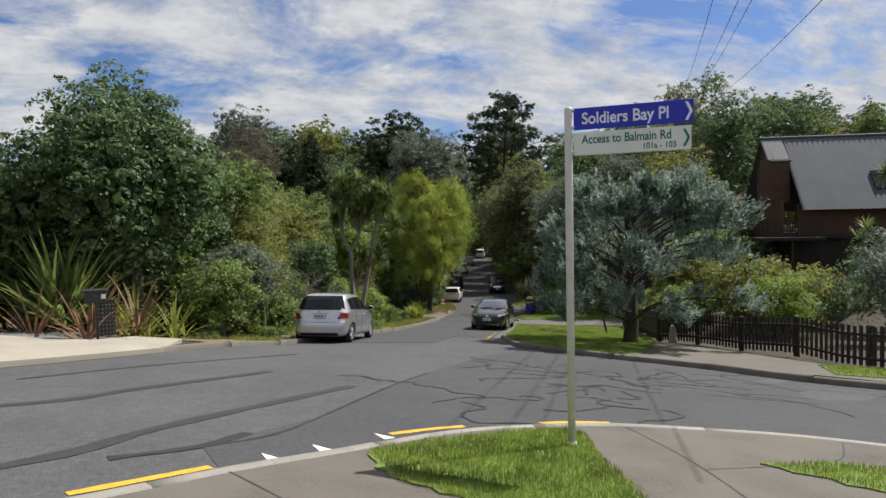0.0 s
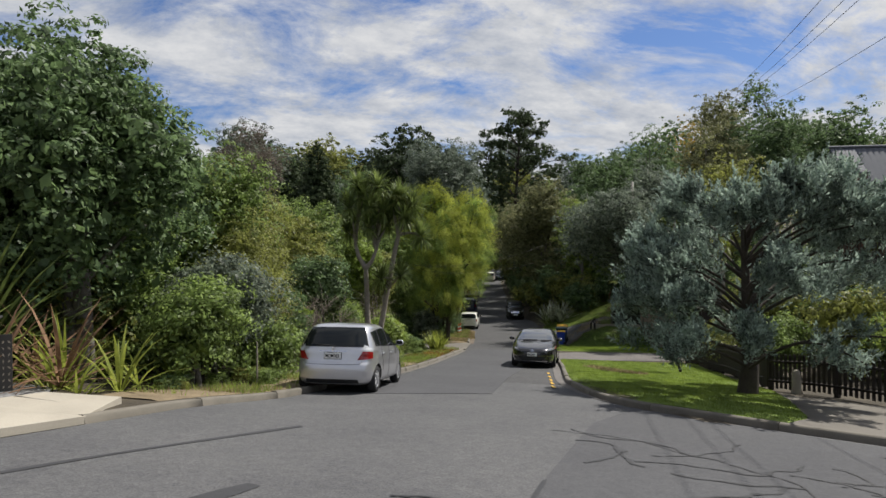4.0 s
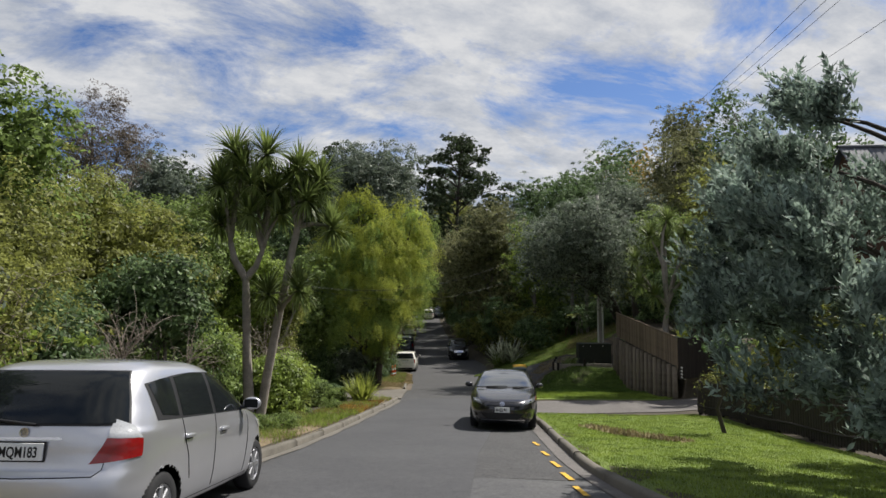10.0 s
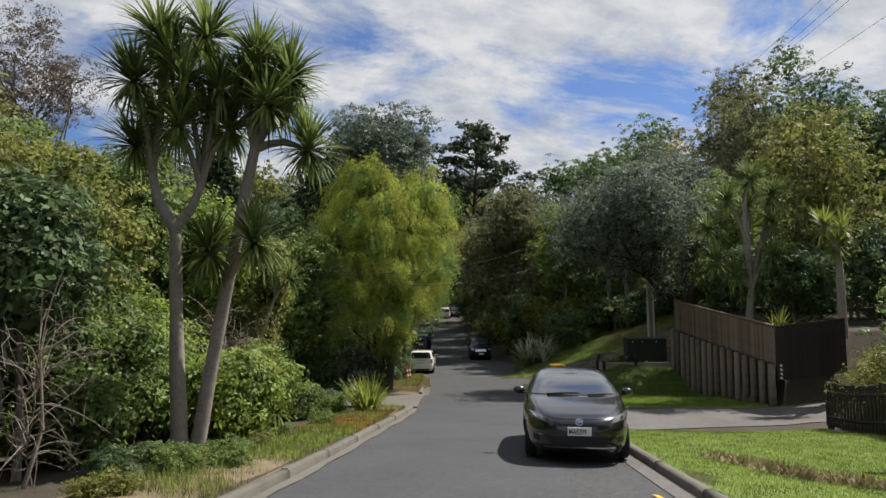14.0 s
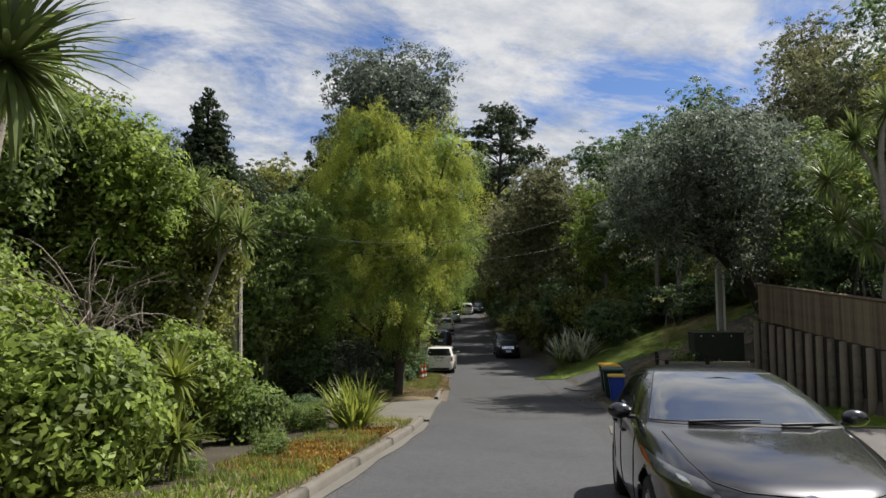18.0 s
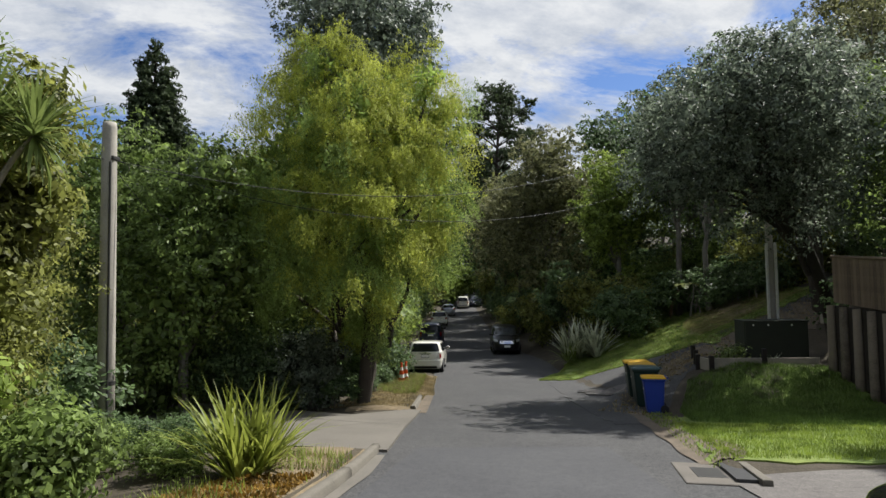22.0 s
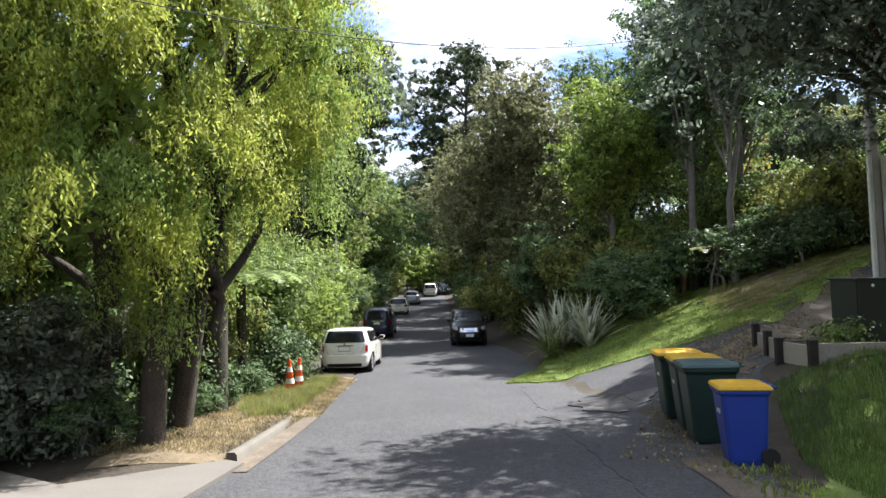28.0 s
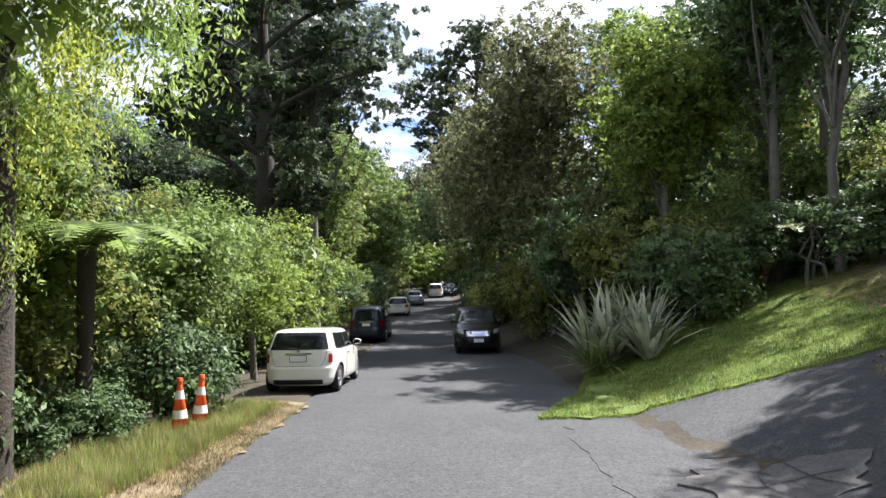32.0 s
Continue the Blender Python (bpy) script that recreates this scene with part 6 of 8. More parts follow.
tufts("dead_leaves", [(1.6, 47.5), (2.6, 46.2), (4.0, 50.2), (6.4, 53.5), (5.4, 54.2), (3.0, 51.5)], 60, 0.05, 0.05, M["grass_dry"], "scattered dead leaves on the driveway", "leaves", 77, land_z, 0.03, 0.99)
slab("dirt_patch", ragged([(4.6, 51.2), (5.2, 52.4), (7.0, 53.8), (9.5, 55.6), (13, 57.8), (13, 59.6), (8.8, 57.0), (6.4, 55.2), (5.0, 54.0), (4.3, 52.4)], 0.12, 0.3, 9), 0.02, M["dirt"], "leaf-strewn earth over the shaded driveway", "ground", land_z, thick=0.02)
tufts("dead_leaves", [(4.4, 51.2), (5.2, 52.6), (9.5, 55.8), (12.8, 58.0), (12.8, 59.8), (8.0, 56.6), (5.0, 55.2), (4.0, 52.6)], 160, 0.05, 0.05, M["grass_dry"], "fallen leaves over the upper driveway", "leaves", 79, land_z, 0.03, 0.99)
BANK = [(0.6, 56.35), (2.4, 56.5), (3.6, 56.15), (4.6, 55.8), (6.0, 55.5), (7.2, 55.8), (9.2, 57.2), (13, 59.6), (13, 72), (8, 70), (5, 67), (3.2, 65.5), (2.3, 62.5), (1.7, 59.5)]
slab("grass_bank", ragged(BANK, 0.11, 0.25), 0.045, M["turf"], "sloping grass bank above the driveway", "grass", land_z, thick=0.1)
tufts("grass", np.array(BANK) + np.array([-0.12, -0.15]), 900, 0.075, 0.011, M["grass"], "green grass blades on the bank", "grass", 74, land_z, 0.03, 0.8)
slab("earth_path", ragged([(7.0, 58.0), (8.6, 58.3), (10.6, 60.2), (12.2, 62.6), (12.4, 66.5), (10.2, 66.8), (9.6, 64.0), (8.6, 61.6), (7.2, 59.6)], 0.12, 0.25, 12), 0.06, M["straw"], "bare tan earth and dry litter on the upper bank", "ground", land_z, thick=0.08)
tufts("dry_grass", [(7.0, 57.0), (12.8, 60.4), (12.8, 66), (8.5, 64.5), (7.4, 61.0)], 1700, 0.08, 0.016, M["grass_dry"], "dry leaves on the upper bank", "grass", 75, land_z, 0.03, 0.98)

# ---- street furniture ----
sign = thing("street_sign", on_road(3.55, 6.1, 0.11), "white street sign post with blue and white direction blades", "street sign")
part("post", lathe([(0.036, -0.1), (0.036, 3.18), (0.03, 3.2), (0.0, 3.2)], 16), M["galv"], sign, smooth=True)
part("post_base", lathe([(0.05, 0.0), (0.05, 0.03), (0.038, 0.05)], 16), M["galv"], sign)
az = radians(-14)


def blade(z, h, length, face, name, label):
    b = part(name, box(length, 0.022, h, 0.004, (length / 2 + 0.05, 0, z)), face, sign, label)
    b.matrix_local = Matrix.Rotation(az, 4, "Z")
    return b


face_m = lambda x, z: pose(x, -0.0115, z, 90, 0, 0)
bl = blade(2.985, 0.2, 1.04, M["signblue"], "name_blade", "blue blade with white lettering")
wh = blade(2.75, 0.21, 1.02, M["signwhite"], "access_blade", "white blade with green lettering")
text_mesh("Soldiers Bay Pl", 0.150, M["signtext"], bl, face_m(0.125, 3.035), narrow=0.86)
text_mesh("Access to Balmain Rd", 0.112, M["signgreen"], wh, face_m(0.125, 2.855), narrow=0.80)
text_mesh("101a - 103", 0.075, M["signgreen"], wh, face_m(0.66, 2.778), narrow=0.9)
for parent, x, z, h, m_ in ((bl, 1.02, 3.085, 0.16, "signtext"), (wh, 1.0, 2.855, 0.15, "signgreen")):
    b = bmesh.new()
    for s in (1, -1):
        vs = [b.verts.new((x + dx, -0.0125, z + s * dz)) for dx, dz in ((0.0, h / 2), (0.024, h / 2), (0.062, 0.0), (0.038, 0.0))]
        b.faces.new(vs if s > 0 else vs[::-1])
    part("arrow", b, M[m_], parent)
for z in (3.0, 3.16, 2.77, 2.93):
    part("clamp", box(0.085, 0.05, 0.022, 0.004, (0.035, 0, z)), M["galv"], sign)
letter = thing("letterbox", at(-6.15, 12.7, 0.04), "dark steel letterbox on a leaf-patterned cut-out panel", "letterbox")
letter.rotation_euler = (0, 0, radians(35))
part("box_body", box(0.42, 0.34, 0.26, 0.01, (-0.1, 0, 0.84)), M["darkmetal"], letter)
part("roof", box(0.5, 0.4, 0.03, 0.012, (-0.1, 0, 1.1)), M["darkmetal"], letter)
part("post", box(0.05, 0.05, 0.86, 0.004, (-0.08, -0.1, 0)), M["darkmetal"], letter)
panel = part("patterned_panel", box(0.34, 0.012, 0.78, 0.003, (0.1, 0.03, 0.10)), M["darkmetal"], letter, "dark panel with pale leaf plates for the brightness seen through cut-outs")
# pale plates on the panel imitate the bright background behind its leaf-shaped holes
lrng = random.Random(8)
for i in range(5):
    for j in range(8):
        w_, h_ = lrng.uniform(0.018, 0.03), lrng.uniform(0.045, 0.07)
        leaf_ = solid([(-w_ / 2, 0, 0), (0, 0, -h_ / 2), (w_ / 2, 0, 0), (0, 0, h_ / 2)], 0.003, (0, -1, 0))
        part("leaf_cut_out", leaf_, M["timberpale"], panel).matrix_local = Matrix.Translation((-0.035 + 0.067 * i, 0.021, 0.16 + 0.088 * j)) @ Matrix.Rotation(lrng.uniform(-0.9, 0.9), 4, "Y")
part("number_plate", box(0.09, 0.006, 0.1, 0, (0.06, -0.175, 0.93)), M["signwhite"], letter)

# picket fence
def picket_fence(pts, label, height=1.05, pitch=0.165, width=0.095, low=0.06):
    line = curve_pts(pts, 0.1) if len(pts) > 2 else np.linspace(pts[0], pts[1], 120)
    s = np.concatenate([[0], np.cumsum(np.linalg.norm(np.diff(line, axis=0), axis=1))])
    root = thing("picket_fence", (0, 0, 0), label, "fence")
    me = None
    k = 0
    for u in np.arange(0, s[-1], pitch):
        x, y = (float(np.interp(u, s, line[:, q])) for q in range(2))
        t = np.array([np.interp(u + 0.1, s, line[:, 0]) - np.interp(u - 0.1, s, line[:, 0]), np.interp(u + 0.1, s, line[:, 1]) - np.interp(u - 0.1, s, line[:, 1])])
        a = math.atan2(t[1], t[0])
        if me is None:
            ob = part("picket", box(width, 0.022, height - low, 0.006, (0, 0, low)), M["stain"], root)
            me = ob.data
        else:
            ob = new("picket", me)
            ob.parent = root
        ob.matrix_local = Matrix.Translation(at(x, y, 0.02 + 0.012 * math.sin(k * 2.3))) @ Matrix.Rotation(a, 4, "Z")
        if k % 14 == 0:
            po = part("fence_post", box(0.12, 0.11, height + 0.06, 0.01), M["stain"], root)
            po.matrix_local = Matrix.Translation(at(x, y, -0.02)) @ Matrix.Rotation(a, 4, "Z") @ Matrix.Translation((0, 0.08, 0))
        k += 1
    for z in (0.28, 0.82):
        V, F = tube_data([(*p, float(land_z(*p)) + z * height) for p in line[::6]] , [0.04] * len(line[::6]), 4)
        mesh_ob("rail", V, F, M["stain"], root)
    return root


picket_fence([(8.05, 35.6), (8.15, 30.0), (7.95, 26.5), (7.75, 24.3)], "dark-stained close picket fence along the lawn", 1.1, 0.125)
picket_fence([(7.75, 24.2), (8.7, 21.6), (9.7, 18.4), (10.9, 15.0), (13.4, 12.6), (17.5, 11.0)], "dark-stained picket fence at the street corner", 1.0)
stick = thing("marker_stake", at(-4.9, 18.4), "pale weathered stake standing in the bank", "stake")
part("stake", lathe([(0.022, -0.1), (0.02, 0.5), (0.018, 0.95), (0.0, 0.96)], 8), M["timberpale"], stick)
stump = thing("tree_stump", at(8.0, 22.9), "pale cut stump beside the fence", "stump")
part("stump", lathe([(0.17, -0.1), (0.13, 0.1), (0.11, 0.5), (0.06, 0.62), (0.0, 0.63)], 10), M["timberpale"], stump, smooth=True)

# retaining wall of round posts and upright boards
wall = thing("retaining_wall", (0, 0, 0), "brown timber boards above round retaining posts", "wall", kind="structure")
N = 16
for i in range(N):
    f = i / (N - 1)
    x, y = 8.82 - 0.25 * f, 40.1 + 9.6 * f
    g = float(land_z(x - 0.2, y))
    top = -3.15 + 0.45 * f
    po = part("retaining_post", lathe([(0.11, 0), (0.12, 0.3), (0.105, top - g), (0.0, top - g + 0.01)], 10), M["logs"], wall, smooth=True)
    po.location = (x - 0.12, y, g - 0.1)
    if i:
        bd = part("backing_board", box(0.05, 0.62, top - g - 0.1, 0.004), M["stain"], wall)
        bd.location = (x - 0.02, y - 0.32, g)
me = None
K = 66
for i in range(K):
    f = (i + 0.5) / K
    x, y = 8.80 - 0.25 * f, 40.0 + 9.7 * f
    if me is None:
        ob = part("board", box(0.028, 0.143, 1.28, 0.004), M["timber"], wall)
        me = ob.data
    else:
        ob = new("board", me)
        ob.parent = wall
    ob.location = (x + 0.004 * (i % 3), y, -3.34 + 0.63 * f)
    ob.rotation_euler = (0, 0, 0.02)
for i in range(13):
    ob = part("return_board", box(0.1485, 0.028, 1.7, 0.0), M["stain"], wall)
    ob.location = (8.9 + 0.148 * i, 39.98 - 0.03 * i, -3.75 + 0.02 * i)
cap = mesh_ob("capping", *tube_data([(8.78, 39.95, -2.05), (8.55, 49.75, -1.42)], [0.05, 0.05], 4), M["timber"], wall)
for i in range(4):
    s_ = part("white_stripe", box(0.20, 0.012, 0.06, 0), M["white"], wall)
    s_.matrix_local = pose(8.98, 39.945, -3.72 + 0.13 * i, 0, 25, 0)

# utility poles and wires
pole = thing("utility_pole", (-7.85, 41.5, -4.95), "tall pale grey timber utility pole in the bank", "utility pole")
part("pole", lathe([(0.15, -0.1), (0.145, 2.0), (0.125, 5.85), (0.11, 5.95), (0.0, 5.96)], 14), M["polewood"], pole, smooth=True)
part("insulator", box(0.05, 0.2, 0.07, 0.01, (0.12, 0, 5.25)), M["darkmetal"], pole)
part("steel_band", lathe([(0.152, 1.2), (0.155, 1.21), (0.155, 1.26), (0.152, 1.27)], 14, False), M["darkmetal"], pole)
part("cable_conduit", lathe([(0.02, 0), (0.02, 5.2), (0.0, 5.22)], 8), M["darkmetal"], pole).location = (0.1, -0.12, 0)
pole2 = thing("utility_pole", (8.45, 53.7, float(land_z(8.45, 53.7)) - 0.1), "pale timber utility pole with pipes behind the dark box", "utility pole")
part("pole", lathe([(0.14, 0), (0.125, 2), (0.095, 10.6), (0.0, 10.62)], 14), M["polewood"], pole2, smooth=True)
for dx in (-0.15, 0.14):
    part("cable_pipe", lathe([(0.05, 0), (0.05, 4.0), (0.0, 4.02)], 10), M["galv"], pole2).location = (dx, -0.13, 0)


def wire(a, b, sag, r, label="black overhead cable across the street"):
    t = np.linspace(0, 1, 24)[:, None]
    p = np.array(a) * (1 - t) + np.array(b) * t
    p[:, 2] -= (4 * sag * t * (1 - t))[:, 0]
    ob = mesh_ob("overhead_wire", *tube_data(p, [r] * 24, 5), M["blackwire"], smooth=True)
    return tagged(ob, label, "wire", "overhead wires")


wire((-7.75, 41.5, 0.3), (8.45, 53.7, 5.2), 2.1, 0.007)
wire((-7.75, 41.5, 0.3), (8.45, 53.7, 3.75), 2.25, 0.006)
wire((-7.75, 41.5, 0.3), (-20, 30, 2.5), 0.5, 0.008)
wire((-7.75, 41.5, 0.15), (-16, 62, 0.0), 0.5, 0.008)
for i, (dx, dz) in enumerate(((0.6, 0), (1.3, 0.1), (1.6, 0.0), (2.6, -0.9))):
    wire((5.4 + dx, 8.0, 6.4 + dz), (21.0 + dx * 1.4, 84.0, 17.5 + dz), 0.9, 0.009, "thin black power line overhead")

# dark service enclosure in a timber-edged bed, with a small mailbox on a post
gz = float(land_z(8.2, 53.0))
encl = thing("service_enclosure", (7.68, 51.95, -4.62), "dark green painted service enclosure on the bank", "enclosure")
part("front_panel", box(1.86, 0.05, 1.27, 0.006, (0, -0.45, 0)), M["greenbox"], encl)
for x in (-0.93, 0.93):
    part("side_panel", box(0.05, 0.85, 1.27, 0.006, (x, 0, 0)), M["greenbox"], encl)
part("back_panel", box(1.86, 0.05, 1.27, 0.006, (0, 0.45, 0)), M["greenbox"], encl)
part("lid", box(1.94, 1.0, 0.04, 0.008, (0, 0, 1.27)), M["greenbox"], encl)
for x in (-0.7, -0.25, 0.45):
    part("bolt_cap", lathe([(0.025, 0), (0.03, 0.01), (0.02, 0.03), (0, 0.032)], 8), M["white"], encl).matrix_local = pose(x, -0.48, 1.17, 90, 0, 0)
edge = thing("timber_edging", (0, 0, 0), "low weathered timber edging with posts around the planted bed", "edging")
EP = [(5.65, 53.2), (5.25, 51.3), (5.4, 50.45), (8.4, 50.4)]
for a, c in zip(EP, EP[1:]):
    a, c = np.array(a), np.array(c)
    L = np.linalg.norm(c - a)
    m_ = (a + c) / 2
    ob = part("edging_board", box(L, 0.06, 0.36, 0.006), M["timberpale"], edge)
    ob.matrix_local = Matrix.Translation((*m_, float(min(land_z(*a), land_z(*c))) + 0.02)) @ Matrix.Rotation(math.atan2(*(c - a)[::-1]), 4, "Z")
for x, y in EP[:3] + [(5.45, 52.2), (6.9, 50.43)]:
    part("edging_post", box(0.13, 0.13, 0.50, 0.012), M["stain"], edge).location = (x - 0.05, y - 0.06, float(land_z(x, y)) - 0.05)
shrub(6.2, 51.0, 0.45, 0.4, "mid", "small leafy plant in the timber-edged bed", 81, 700, 0.09, stems=1)
strap_plant(7.5, 51.0, 24, 0.45, 0.06, "bladegrey", "small grey-green plant before the dark enclosure", 82, "plant", "plant", (0.2, 1.2), 0.6, 0.1, z=-4.6, tufts=2)
mb = thing("mailbox", at(10.4, 53.9, -0.05), "small pale mailbox on a dark post", "mailbox")
part("post", box(0.08, 0.08, 1.15, 0.004), M["stain"], mb)
part("box_body", box(0.42, 0.34, 0.34, 0.012, (0, 0, 1.12)), M["timberpale"], mb)
part("lid", box(0.46, 0.4, 0.03, 0.006, (0, 0, 1.46)), M["greenbox"], mb)
inlet = thing("stormwater_inlet", on_road(2.05, 39.25), "concrete stormwater inlet with a dark opening at the kerb", "drain")
inlet.rotation_euler = (radians(-6), 0, radians(-7))
part("apron", box(0.62, 1.5, 0.05, 0.01, (-0.28, 0, -0.03)), M["concrete"], inlet)
part("grate", box(0.36, 0.7, 0.03, 0.004, (-0.22, 0, -0.005)), M["darkmetal"], inlet)
# solid tar-dark block that stands for the darkness inside the hole
part("opening", box(0.24, 1.2, 0.06, 0.0, (0.12, 0, 0.0)), M["tar"], inlet)
part("lintel", box(0.12, 1.5, 0.09, 0.02, (0.31, 0, 0.0), 2), M["kerb"], inlet)
tufts("grass", BANK, 700, 0.07, 0.011, M["grass_deep"], "darker green grass blades on the bank", "grass", 87, land_z, 0.04, 0.85)
tufts("dry_grass", BANK, 260, 0.06, 0.012, M["grass_dry"], "dead grass and leaves scattered on the bank", "grass", 88, land_z, 0.045, 0.95)
log_ = thing("fallen_log", at(7.4, 62.2, 0.0), "short dark fallen branch on the bank", "log")
part("log", lathe([(0.05, 0), (0.07, 0.4), (0.05, 1.1), (0, 1.12)], 8), M["barkdark"], log_).matrix_local = pose(0, 0, 0.08, 84, 0, 70)

# ---- vehicles ----


def paint(name, rgb, metal=0.6, rough=0.32, coat=1.0):
    return mat(name, rgb, rough=rough, metal=metal, vary=0.05, scale=1.5, fine=300, bump=0.0, coat=coat, spec=0.5)


M["silver"] = paint("silver_car_paint", (0.56, 0.56, 0.58), 0.7, 0.3)
M["charcoal"] = paint("charcoal_car_paint", (0.034, 0.033, 0.036), 0.75, 0.26)
M["cream"] = paint("cream_white_car_paint", (0.72, 0.70, 0.62), 0.0, 0.4)
M["navy"] = paint("dark_blue_car_paint", (0.008, 0.012, 0.035), 0.0, 0.3, 0.3)
M["blackpaint"] = paint("black_car_paint", (0.006, 0.006, 0.007), 0.0, 0.3, 0.3)
M["greypaint"] = paint("grey_car_paint", (0.30, 0.32, 0.34), 0.6)
M["glass"] = mat("tinted_car_glass", (0.010, 0.012, 0.013), rough=0.04, vary=0.1, bump=0, spec=0.35, coat=0.0)
M["screen"] = mat("reflective_windscreen_glass", (0.045, 0.05, 0.054), rough=0.03, vary=0.1, bump=0, spec=1.0, coat=1.0)
M["rubber"] = mat("tyre_rubber", (0.018, 0.018, 0.019), rough=0.85, vary=0.3, scale=12, bump=0.2)
M["rim"] = mat("silver_wheel_rim", (0.42, 0.42, 0.43), rough=0.35, metal=0.8, vary=0.15, bump=0)
M["chrome"] = mat("chrome", (0.62, 0.62, 0.63), rough=0.12, metal=1.0, vary=0.05, bump=0)
M["redlens"] = mat("red_lamp_lens", (0.25, 0.008, 0.008), rough=0.2, vary=0.2, scale=30, bump=0, coat=0.8)
M["clearlens"] = mat("clear_lamp_lens", (0.42, 0.43, 0.44), rough=0.1, vary=0.35, scale=25, bump=0, coat=0.8)
M["headlens"] = mat("headlight_lens", (0.16, 0.165, 0.17), rough=0.08, vary=0.6, scale=14, bump=0, coat=1.0)
M["amber"] = mat("amber_lamp_lens", (0.6, 0.14, 0.03), rough=0.15, vary=0.2, bump=0, coat=0.6)
M["trim"] = mat("black_plastic_trim", (0.014, 0.014, 0.015), rough=0.55, vary=0.2, bump=0.05)
M["plate"] = mat("white_number_plate", (0.72, 0.72, 0.70), rough=0.4, vary=0.05, bump=0)
M["platetext"] = mat("black_plate_lettering", (0.01, 0.01, 0.01), rough=0.5, vary=0.1, bump=0)


def pchip(xs, ys, x):
    """Smooth interpolation that never overshoots its knots."""
    xs, ys = np.asarray(xs, float), np.asarray(ys, float)
    h, d = np.diff(xs), np.diff(ys) / np.diff(xs)
    m = np.zeros(len(xs))
    ok = d[:-1] * d[1:] > 0
    w1, w2 = 2 * h[1:] + h[:-1], h[1:] + 2 * h[:-1]
    inner = np.zeros(len(d) - 1)
    inner[ok] = (w1 + w2)[ok] / (w1[ok] / d[:-1][ok] + w2[ok] / d[1:][ok])
    m[1:-1] = inner
    m[0], m[-1] = d[0], d[-1]
    x = np.clip(x, xs[0], xs[-1])
    i = np.clip(np.searchsorted(xs, x, side="right") - 1, 0, len(h) - 1)
    t = (x - xs[i]) / h[i]
    return (2 * t ** 3 - 3 * t ** 2 + 1) * ys[i] + (t ** 3 - 2 * t ** 2 + t) * h[i] * m[i] + (-2 * t ** 3 + 3 * t ** 2) * ys[i + 1] + (t ** 3 - t ** 2) * h[i] * m[i + 1]


class Shell:
    """A car body as a stack of rounded plan outlines; y runs from the tail to the nose.
    levels: height, half width, tail y, nose y, squareness of the tail and of the nose."""

    def __init__(self, levels):
        self.a = np.array(levels, float)

    def level(self, z):
        return [float(pchip(self.a[:, 0], self.a[:, k], z)) for k in range(1, 6)]

    def ring(self, z, ang):
        """Points of the outline: 0 degrees is the right flank, 90 the nose, -90 the tail."""
        w, y0, y1, nr, nf = self.level(z)
        n = np.where(np.sin(ang) >= 0, nf, nr)
        co, si = np.cos(ang), np.sin(ang)
        return np.stack([np.sign(co) * w * np.abs(co) ** (2 / n), (y0 + y1) / 2 + np.sign(si) * (y1 - y0) / 2 * np.abs(si) ** (2 / n), np.full(len(ang), z)], 1)

    def flank(self, y, z):
        w, y0, y1, nr, nf = self.level(z)
        s = (y - (y0 + y1) / 2) / ((y1 - y0) / 2)
        n = nf if s > 0 else nr
        return w * max(0.0, 1 - min(1.0, abs(s)) ** n) ** (1 / n)

    def end(self, f, z, front):
        """The nose or tail at a share f of the half width."""
        w, y0, y1, nr, nf = self.level(z)
        n = nf if front else nr
        k = (1 - min(0.999, abs(f)) ** n) ** (1 / n) * (y1 - y0) / 2
        return f * w, (y0 + y1) / 2 + (k if front else -k)

    def point(self, kind, a, z, sx, off):
        if kind == "side":
            return (sx * (self.flank(a, z) + off), a, z)
        if kind in ("front", "rear"):
            x, y = self.end(a, z, kind == "front")
            d = 1 if kind == "front" else -1
            return (x, y + d * off, z + (off if z > 0.9 else 0))
        g = radians(a) * (1 if kind == "front_corner" else -1)
        p = self.ring(z, np.array([g]))[0]
        return (sx * (p[0] + off * math.cos(g)), p[1] + off * math.sin(g), z + 0.3 * off)


def skin_patch(sh, kind, quad, sx, off, nu=12, nv=7, bow=0.0):
    """A piece of the body's skin between four corners given in the body's own measures."""
    b = bmesh.new()
    q = [np.array(v, float) for v in quad]
    rows = []
    for j in range(nv):
        g = j / (nv - 1)
        row = []
        for i in range(nu):
            f = i / (nu - 1)
            a, z = (q[0] * (1 - f) + q[1] * f) * (1 - g) + (q[3] * (1 - f) + q[2] * f) * g
            z += bow * 4 * f * (1 - f) * g
            row.append(b.verts.new(sh.point(kind, a, z, sx, off)))
        rows.append(row)
    for r0, r1 in zip(rows, rows[1:]):
        for i in range(nu - 1):
            b.faces.new((r0[i], r0[i + 1], r1[i + 1], r1[i]))
    bmesh.ops.recalc_face_normals(b, faces=list(b.faces))
    c = sum((f.calc_center_median() for f in b.faces), Vector()) / len(b.faces)
    n = sum((f.normal for f in b.faces), Vector())
    out = Vector((sx, 0, 0)) if kind == "side" else Vector((0, 1 if kind.startswith("front") else -1, 0.2))
    if n.dot(out) < 0:
        bmesh.ops.reverse_faces(b, faces=list(b.faces))
    return b


def skin_line(sh, name, kind, pts, sx, r, material, root, n=5):
    p = np.array(pts, float)
    u = np.linspace(0, len(p) - 1, n * (len(p) - 1) + 1)
    fine = [sh.point(kind, float(np.interp(k, range(len(p)), p[:, 0])), float(np.interp(k, range(len(p)), p[:, 1])), sx, 0.0015) for k in u]
    return mesh_ob(name, *tube_data(fine, [r] * len(fine), 4), material, root)


